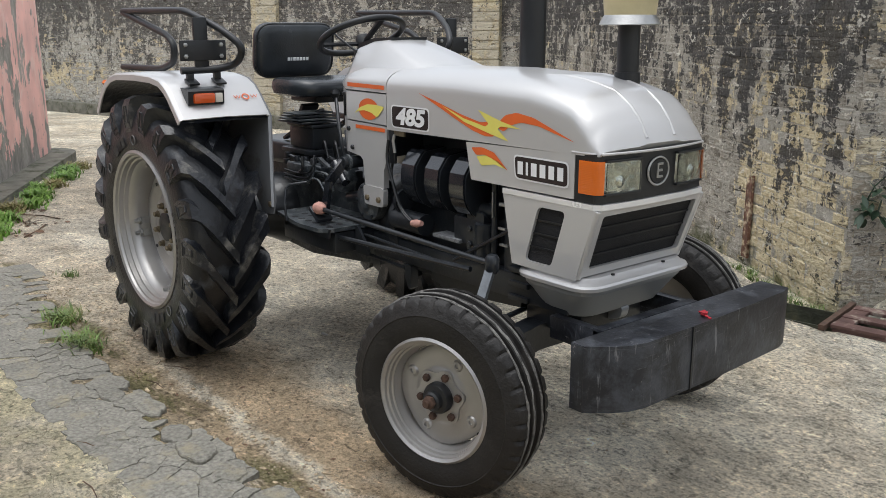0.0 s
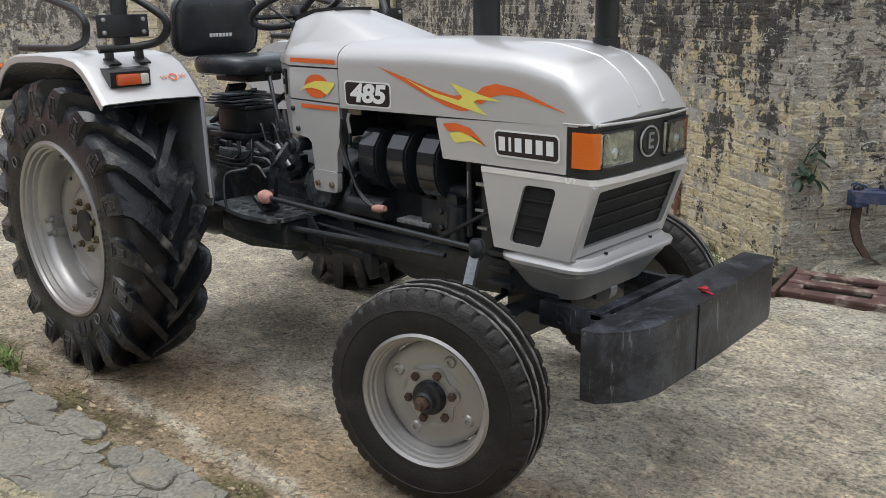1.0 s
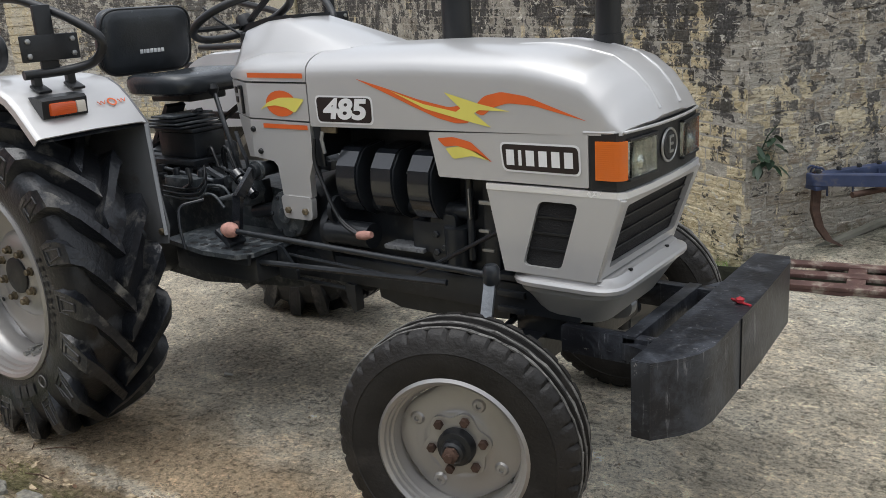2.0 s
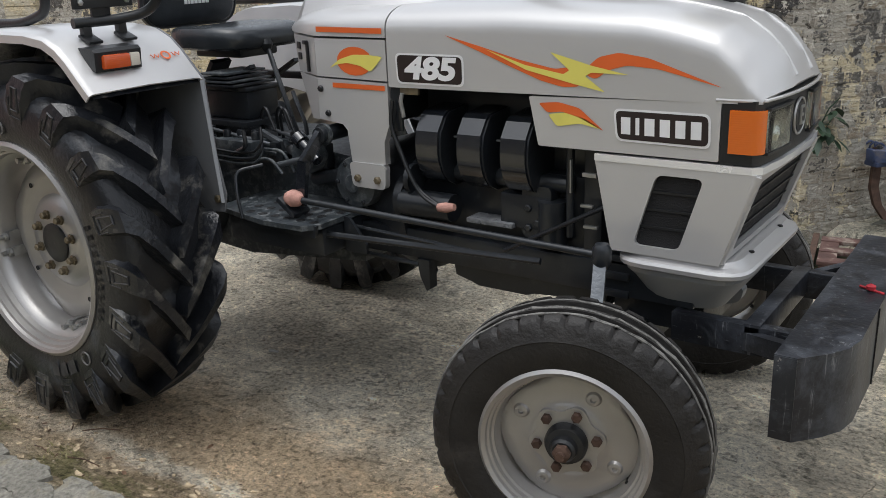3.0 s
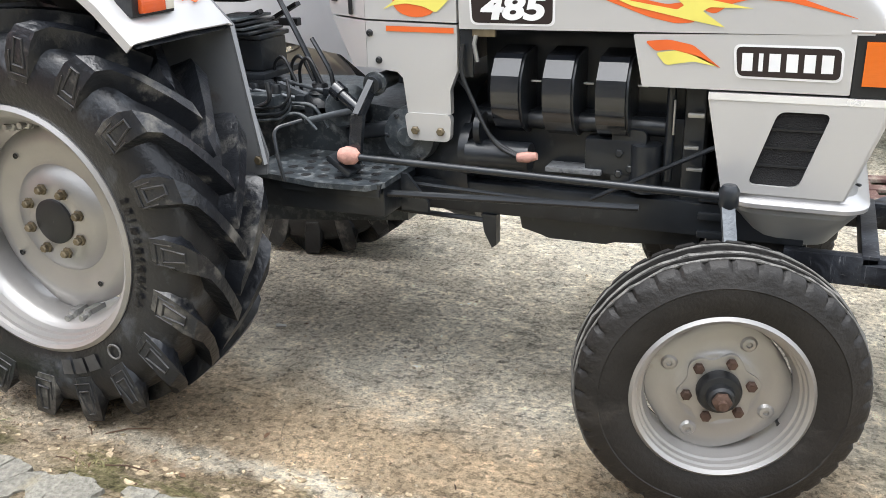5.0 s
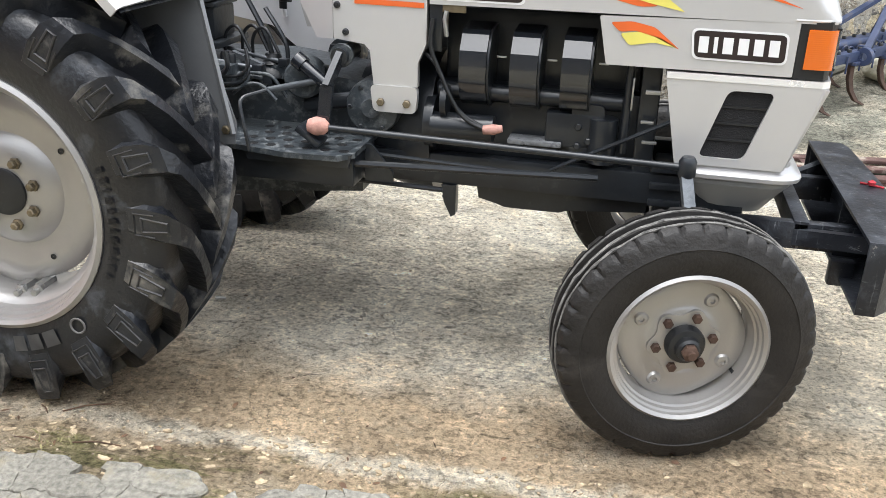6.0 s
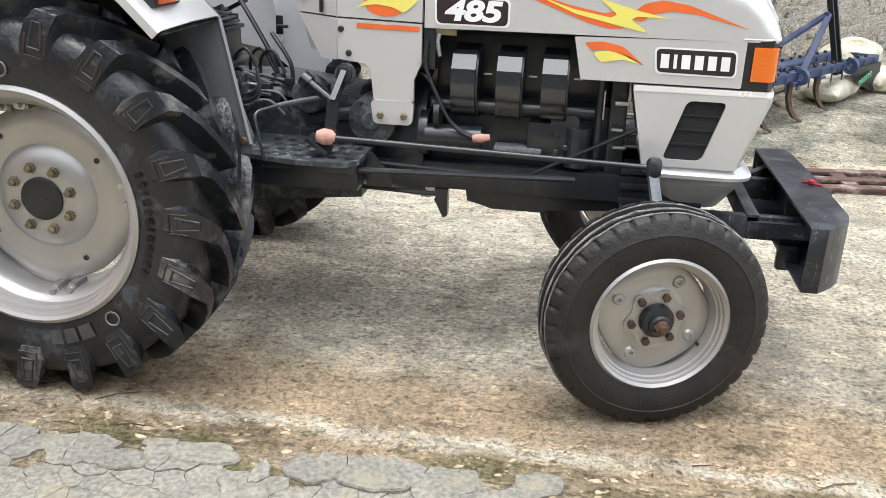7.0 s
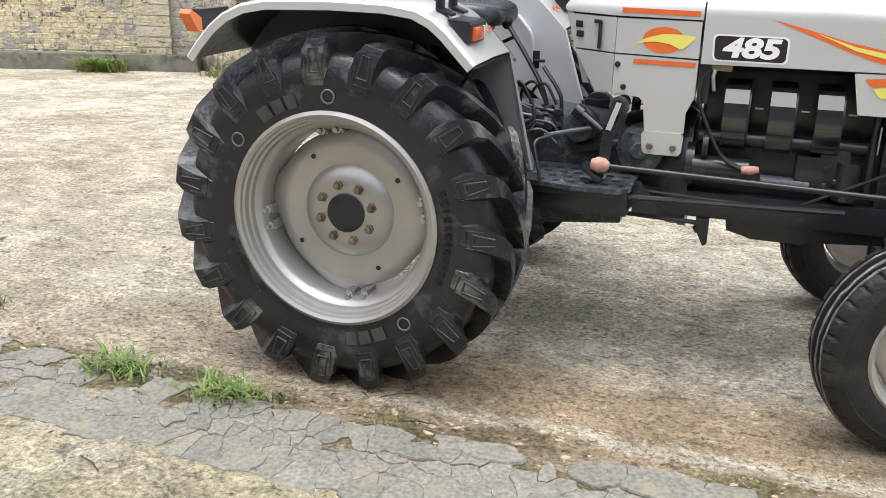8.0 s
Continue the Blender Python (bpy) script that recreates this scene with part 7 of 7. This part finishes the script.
strip_rng = random.Random(21)
seeds = []
for _ in range(2600):
    x = strip_rng.uniform(-2.2, 1.7)
    t, lo = strip_edges(x)
    p = Vector((x, strip_rng.uniform(lo, t)))
    if all((p - q).length > 0.036 + 0.12 * noise.noise((x * 2.5, p.y * 2.5, 4)) ** 2 + 0.065 * strip_rng.random() ** 2 for q in seeds[-400:]):
        seeds.append(p)
strip = new("cement_strip")
tagged(strip, "broken grey cement strip with moss in its cracks", "pavement", kind="structure")
for i, p in enumerate(seeds):
    t, lo = strip_edges(p.x)
    cell = [p + Vector(d) * 0.10 for d in ((-1, -1), (1, -1), (1, 1), (-1, 1))]
    for q in seeds:
        if q is not p and (q - p).length < 0.34:
            nrm = (q - p).normalized()
            cell = clip_cell(cell, nrm, ((p + q) / 2).dot(nrm) - strip_rng.uniform(0.0, 0.0011))
            if len(cell) < 3:
                break
    if len(cell) < 3:
        continue
    edge = abs(p.y - t) < 0.07
    if strip_rng.random() < (0.22 if edge else 0.012):
        continue
    h = ground_height(p.x, p.y) + 0.0035 + 0.004 * max(0.0, 1 - abs(p.y - t) / 0.12) + strip_rng.uniform(-0.0015, 0.0015)
    pts = []
    for a, b in zip(cell, cell[1:] + cell[:1]):
        for k in (0.0, 0.2, 0.4, 0.6, 0.8):
            c = a + (b - a) * k
            c += Vector((noise.noise((c.x * 22, c.y * 22, 1)), noise.noise((c.x * 22, c.y * 22, 7)))) * 0.02
            pts.append(c)
    bm = bmesh.new()
    top = [bm.verts.new((c.x + (p.x - c.x) * 0.02, c.y + (p.y - c.y) * 0.02, h + 0.003 * noise.noise((c.x * 12, c.y * 12, 0)))) for c in pts]
    mid = [bm.verts.new((c.x, c.y, h - 0.002)) for c in pts]
    low = [bm.verts.new((c.x, c.y, h - 0.03)) for c in pts]
    bm.faces.new(top)
    for r0, r1 in ((top, mid), (mid, low)):
        for k in range(len(pts)):
            bm.faces.new((r0[k], r1[k], r1[(k + 1) % len(pts)], r0[(k + 1) % len(pts)]))
    finish("slab", bm, SLAB, strip, smooth=4)


# larger loose pieces along the strip's edge
for cx, cy, rx, ry, lift in ((0.70, -1.235, 0.115, 0.055, 0.016), (1.02, -1.255, 0.085, 0.06, 0.014), (1.21, -1.25, 0.11, 0.07, 0.018), (0.47, -1.31, 0.08, 0.05, 0.010), (1.42, -1.22, 0.09, 0.06, 0.014)):
    bm = bmesh.new()
    rings = []
    for k, dz in ((1.0, -0.03), (1.0, -0.006), (0.95, 0.0), (0.5, 0.002)):
        ring = []
        for i in range(22):
            a = 2 * math.pi * i / 22
            q = k * (1 + 0.28 * noise.noise((math.cos(a) * 1.3 + cx * 9, math.sin(a) * 1.3, 2)) + 0.10 * noise.noise((math.cos(a) * 5, math.sin(a) * 5, cx)))
            ring.append(bm.verts.new((cx + rx * q * math.cos(a), cy + ry * q * math.sin(a), ground_height(cx, cy) + lift + dz + 0.002 * noise.noise((a * 3, k * 4, cx)))))
        rings.append(ring)
    for a, b in zip(rings, rings[1:]):
        for i in range(22):
            bm.faces.new((a[i], a[(i + 1) % 22], b[(i + 1) % 22], b[i]))
    bm.faces.new(rings[-1])
    finish("slab", bm, SLAB, strip, smooth=4)


# ---------------------------------------------------------------- plants, leaves, stones
GROWTH = {}


def tuft(name, x, y, n, spread, height, material, label, seed, z=None, category="grass", broad=1.0):
    """A tuft of bent grass blades, each a thin tapering strip."""
    rng = random.Random(seed)
    bm = bmesh.new()
    for _ in range(n):
        a = rng.uniform(0, 6.283)
        r0 = abs(rng.gauss(0, 0.35)) * spread
        px, py = math.cos(a) * r0, math.sin(a) * r0 * 0.6
        hd = rng.uniform(0, 6.283)
        h = height * rng.uniform(0.4, 1.0)
        out = rng.uniform(0.3, 1.3) * h
        w = rng.uniform(0.0022, 0.0045) * broad
        side = Vector((-math.sin(hd), math.cos(hd), 0)) * w
        prev = None
        for k in range(5):
            t = k / 4
            c = Vector((px + math.cos(hd) * out * t ** 1.6, py + math.sin(hd) * out * t ** 1.6, h * (t - 0.45 * t ** 3)))
            wd = side * (1 - t * 0.92)
            row = (bm.verts.new(c - wd), bm.verts.new(c + wd))
            if prev:
                bm.faces.new((prev[0], prev[1], row[1], row[0]))
            prev = row
    bm.transform(pose(x, y, ground_height(x, y) - 0.004 if z is None else z))
    key = (category, material.name)
    if key not in GROWTH:
        GROWTH[key] = (bmesh.new(), material, label)
    join(GROWTH[key][0], bm)


tuft("grass_tuft", -0.80, -1.13, 200, 0.30, 0.12, GRASS, "green grass tuft growing in the cement crack", 1, broad=1.7)
tuft("grass_tuft", -0.306, -1.19, 230, 0.27, 0.12, GRASS, "fresh green grass tuft beside the cement strip", 2, broad=1.7)
tuft("grass_tuft", -0.82, -1.12, 130, 0.30, 0.10, DRY_GRASS, "dry yellow grass in the crack", 3)
tuft("grass_tuft", -0.30, -1.21, 110, 0.30, 0.09, DRY_GRASS, "dry grass at the edge of the cement", 4)
tuft("grass_tuft", -1.75, -0.80, 60, 0.16, 0.09, GRASS, "small green tuft on the yard", 5)
tuft("grass_tuft", 0.25, -1.12, 30, 0.14, 0.04, DRY_GRASS, "thin dry grass on the earth", 6)
for k in range(16):
    t = k / 15
    tuft("grass_tuft", -6.6 + t * 3.55 + 0.08 * math.sin(k * 3), 0.80 - t * 1.94 + 0.05 * math.sin(k * 5), 190, 0.30, 0.15, WEED if k % 5 else DRY_GRASS, "lush grass growing along the house plinth", 20 + k, broad=3.0)
wb = BACK_CORNER + BACK_DIR * 0.8
for k in range(5):
    p = wb + BACK_DIR * (0.10 * k + 0.55) + Vector((0.30 + 0.05 * math.sin(k * 2.3), -0.28))
    tuft("weed", p.x, p.y, 130, 0.30, 0.42 - 0.05 * (k % 3), WEED if k % 4 else DRY_GRASS, "bushy green weed at the foot of the wall", 50 + k, category="weed", broad=3.0)
for k in range(11):
    p = CORNER + ALONG_SIDE * (5.5 + 0.33 * k) - ALONG_BARE * 0.16
    tuft("weed", p.x, p.y, 90, 0.30, 0.18, WEED if k % 2 else DRY_GRASS, "mossy weeds along the wall foot", 70 + k, category="weed", broad=2.5)
for k in range(8):
    p = CORNER + ALONG_SIDE * (0.1 + 0.14 * k) - ALONG_BARE * (0.10 + 0.04 * (k % 3))
    tuft("weed", p.x, p.y, 50, 0.16, 0.09, GRASS, "low weeds in the gutter", 90 + k, z=-0.10, category="weed")


for (what, _), (bm, material, label) in GROWTH.items():
    tagged(finish(what, bm, material, smooth=80), label, what, kind="stuff")


def leaf_mesh(bm, c, d, up, length, width):
    """A pointed leaf folded along its middle."""
    d = d.normalized()
    s = d.cross(up).normalized()
    pts = [(0, 0), (0.3, 0.42), (0.6, 0.46), (1.0, 0)]
    mid = [bm.verts.new(c + d * length * t + up * (-0.25 * length * t * t)) for t, _ in pts]
    for e in (-1, 1):
        rim = [bm.verts.new(c + d * length * t + s * e * width * w + up * (-0.25 * length * t * t + 0.1 * width * w)) for t, w in pts[1:3]]
        bm.faces.new((mid[0], rim[0], mid[1]))
        bm.faces.new((mid[1], rim[0], rim[1], mid[2]))
        bm.faces.new((mid[2], rim[1], mid[3]))


wall_n = Vector((ALONG_BARE.y, -ALONG_BARE.x, 0))
plant = empty("wall_plant", (CORNER.x + ALONG_BARE.x * 0.08, CORNER.y + ALONG_BARE.y * 0.08, 0.62))
tagged(plant, "small dark-leaved fig seedling rooted in the wall", "plant")
prng = random.Random(4)
for k in range(3):
    q = Vector((ALONG_BARE.x, ALONG_BARE.y, 0)) * (0.02 * k) + wall_n * 0.03
    part("stem", tube([(0, 0, -0.05), q + Vector((0, 0, 0.04 * k)), q * 2 + Vector((0, 0, 0.08 * k - 0.02))], 0.004, 6), LEAF, plant)
for k in range(26):
    bm = bmesh.new()
    c = Vector((ALONG_BARE.x, ALONG_BARE.y, 0)) * prng.uniform(-0.03, 0.10) + Vector((0, 0, prng.uniform(-0.11, 0.11))) + wall_n * prng.uniform(0.01, 0.05)
    d = Vector((prng.uniform(-1, 1), prng.uniform(-1, 1), prng.uniform(-0.9, 0.2))) + wall_n * 0.6
    leaf_mesh(bm, c, d, Vector((0, 0, 1)), prng.uniform(0.06, 0.10), prng.uniform(0.035, 0.055))
    part("leaf", bm, LEAF, plant)

# fallen leaves, twigs, crumbs of cement
lrng = random.Random(9)
for k in range(150):
    zone = lrng.random()
    if zone < 0.6:
        x, y = lrng.uniform(-1.6, 2.9), lrng.gauss(-1.02, 0.16)
    elif zone < 0.8:
        x, y = lrng.uniform(-1.5, 2.6), lrng.uniform(-2.1, -1.5)
    else:
        x, y = lrng.uniform(-2.0, 4.0), lrng.uniform(-0.9, 2.0)
    bm = bmesh.new()
    L = lrng.uniform(0.012, 0.035)
    leaf_mesh(bm, Vector((0, 0, 0)), Vector((1, 0, lrng.uniform(0.0, 0.25))), Vector((0, 0, 1)), L, L * lrng.uniform(0.2, 0.5))
    ob = finish("dead_leaf", bm, DEAD_LEAF, smooth=80)
    ob.matrix_world = pose(x, y, ground_height(x, y) + 0.004, lrng.uniform(-25, 25), 0, lrng.uniform(0, 360))
    tagged(ob, "curled brown dead leaf lying on the ground", "leaf", "fallen leaves")
for k in range(16):
    x, y = lrng.uniform(-1.4, 2.6), lrng.choice((lrng.gauss(-1.05, 0.12), lrng.uniform(-2.0, -1.5)))
    L = lrng.uniform(0.05, 0.16)
    ob = finish("twig", tube([(-L / 2, 0, 0), (0, L * 0.06, 0.003), (L / 2, 0, 0.0)], 0.0022, 6), DEAD_LEAF)
    ob.matrix_world = pose(x, y, ground_height(x, y) + 0.003, 0, 0, lrng.uniform(-40, 40))
    tagged(ob, "thin dry brown twig on the ground", "twig", "fallen twigs")
for k in range(70):
    x, y = lrng.gauss(-3.95, 0.40), lrng.gauss(-0.60, 0.16)
    bm = bmesh.new()
    L = lrng.uniform(0.04, 0.10)
    leaf_mesh(bm, Vector((0, 0, 0)), Vector((1, 0, lrng.uniform(0.0, 0.4))), Vector((0, 0, 1)), L, L * lrng.uniform(0.3, 0.6))
    ob = finish("dead_leaf", bm, DEAD_LEAF, smooth=80)
    ob.matrix_world = pose(x, y, ground_height(x, y) + 0.004, lrng.uniform(-25, 25), 0, lrng.uniform(0, 360))
    tagged(ob, "curled brown dead leaf swept up beside the house", "leaf", "fallen leaves")
for k in range(8):
    x, y = lrng.gauss(-3.85, 0.3), lrng.gauss(-0.60, 0.12)
    L = lrng.uniform(0.2, 0.5)
    ob = finish("twig", tube([(-L / 2, 0, 0), (0, L * 0.06, 0.006), (L / 2, 0, 0.0)], 0.005, 6), DEAD_LEAF)
    ob.matrix_world = pose(x, y, ground_height(x, y) + 0.006, 0, 0, lrng.uniform(-40, 60))
    tagged(ob, "thin dry brown twig in the litter heap", "twig", "fallen twigs")
pvs, pfs = [], []
for k in range(5200):
    if k < 2200:
        x, y = lrng.uniform(-2.0, 3.2), lrng.gauss(-1.02, 0.22)
    else:
        x, y = lrng.uniform(-2.4, 4.4), lrng.uniform(-2.2, 2.6)
    if -1.5 < y < -1.22 and x < 1.7:
        continue
    r = 0.002 + 0.006 * lrng.random() ** 4
    z = ground_height(x, y)
    o = len(pvs)
    a0 = lrng.uniform(0, 6.28)
    for j in range(5):
        a = a0 + 6.283 * j / 5
        q = r * lrng.uniform(0.7, 1.3)
        pvs.append((x + math.cos(a) * q, y + math.sin(a) * q, z - 0.002))
    for j in range(5):
        a = a0 + 6.283 * j / 5
        q = r * lrng.uniform(0.4, 0.8)
        pvs.append((x + math.cos(a) * q, y + math.sin(a) * q, z + r * lrng.uniform(0.3, 0.9)))
    pfs.append(tuple(range(o + 5, o + 10)))
    pfs += [(o + j, o + (j + 1) % 5, o + 5 + (j + 1) % 5, o + 5 + j) for j in range(5)]
me = bpy.data.meshes.new("gravel")
me.from_pydata(pvs, [], pfs)
GRAVEL = mat("cement_crumbs", (0.33, 0.27, 0.19), 0.95, 0, 0.5, 40, 0.2, 150, dirt=(0.26, 0.20, 0.14), dirt_amount=0.6, dirt_scale=25)
me.materials.append(GRAVEL)
tagged(new("gravel", me), "loose crumbs of cement and small stones", "gravel", kind="stuff")
# flaking skin of the cement: thin broken plates
fvs, ffs = [], []
frng = random.Random(31)
for k in range(520):
    x = frng.uniform(-2.0, 3.0)
    y = frng.gauss(-1.02, 0.12) if k < 650 else frng.uniform(-2.1, 0.6)
    if -1.52 < y < -1.28 and x < 1.7:
        continue
    rx = 0.005 + 0.015 * frng.random() ** 3
    ry = rx * frng.uniform(0.35, 0.8)
    rot = frng.gauss(0.05, 0.5)
    lift = frng.uniform(0.002, 0.005)
    z = ground_height(x, y)
    slope = frng.uniform(-0.12, 0.12)
    o, n = len(fvs), 9
    for h, q0 in ((-0.004, 1.05), (lift, 1.0)):
        for j in range(n):
            a = 6.283 * j / n
            q = q0 * (1 + 0.8 * noise.noise((math.cos(a) * 2.2 + k, math.sin(a) * 1.5, k * 0.37)))
            u, w = rx * q * math.cos(a), ry * q * math.sin(a)
            fvs.append((x + u * math.cos(rot) - w * math.sin(rot), y + u * math.sin(rot) + w * math.cos(rot), z + h + (slope * u if h > 0 else 0)))
    ffs.append(tuple(range(o + n, o + 2 * n)))
    ffs += [(o + j, o + (j + 1) % n, o + n + (j + 1) % n, o + n + j) for j in range(n)]
me = bpy.data.meshes.new("cement_flakes")
me.from_pydata(fvs, [], ffs)
FLAKE = mat("flaking_cement_skin", (0.40, 0.315, 0.205), 0.95, 0, 0.5, 40, 0.8, 70, dirt=(0.24, 0.185, 0.115), dirt_amount=0.6, dirt_scale=28)
me.materials.append(FLAKE)
tagged(new("cement_flakes", me), "thin flakes of broken cement skin on the ground", "debris", kind="stuff")
# small pale scrap of dry leaf
bm = box(-0.02, 0.02, -0.008, 0.008, 0, 0.006, 0.002)
for v in bm.verts:
    v.co.z += 0.008 * noise.noise((v.co.x * 60, v.co.y * 60, 0))
lit = finish("leaf_scrap", bm, LITTER)
lit.matrix_world = pose(0.31, -0.12, 0.004, 0, 0, 20)
tagged(lit, "crumpled pale scrap of dry leaf on the ground", "litter")

strip_at = CORNER + ALONG_SIDE * 1.24 - ALONG_BARE * 0.022
iron = finish("iron_strip", join(box(-0.042, -0.028, -0.012, 0.012, -0.05, 0.56, 0.003), box(0.028, 0.042, -0.012, 0.012, -0.05, 0.54, 0.003), box(-0.028, 0.028, -0.002, 0.010, -0.05, 0.53, 0.002)), mat("flaking_rust", (0.15, 0.075, 0.05), 0.85, 0.1, 0.5, 18, 0.6, 60, dirt=(0.62, 0.52, 0.36), dirt_amount=0.55, dirt_scale=16))
iron.matrix_world = pose(strip_at.x, strip_at.y, 0, 0, 0, math.degrees(math.atan2(ALONG_SIDE.y, ALONG_SIDE.x)))
tagged(iron, "rusty iron channel fixed upright on the plastered wall", "iron strip")

# ---------------------------------------------------------------- single bricks nearest to the camera
single_bricks(wall_side)
single_bricks(wall_bare)
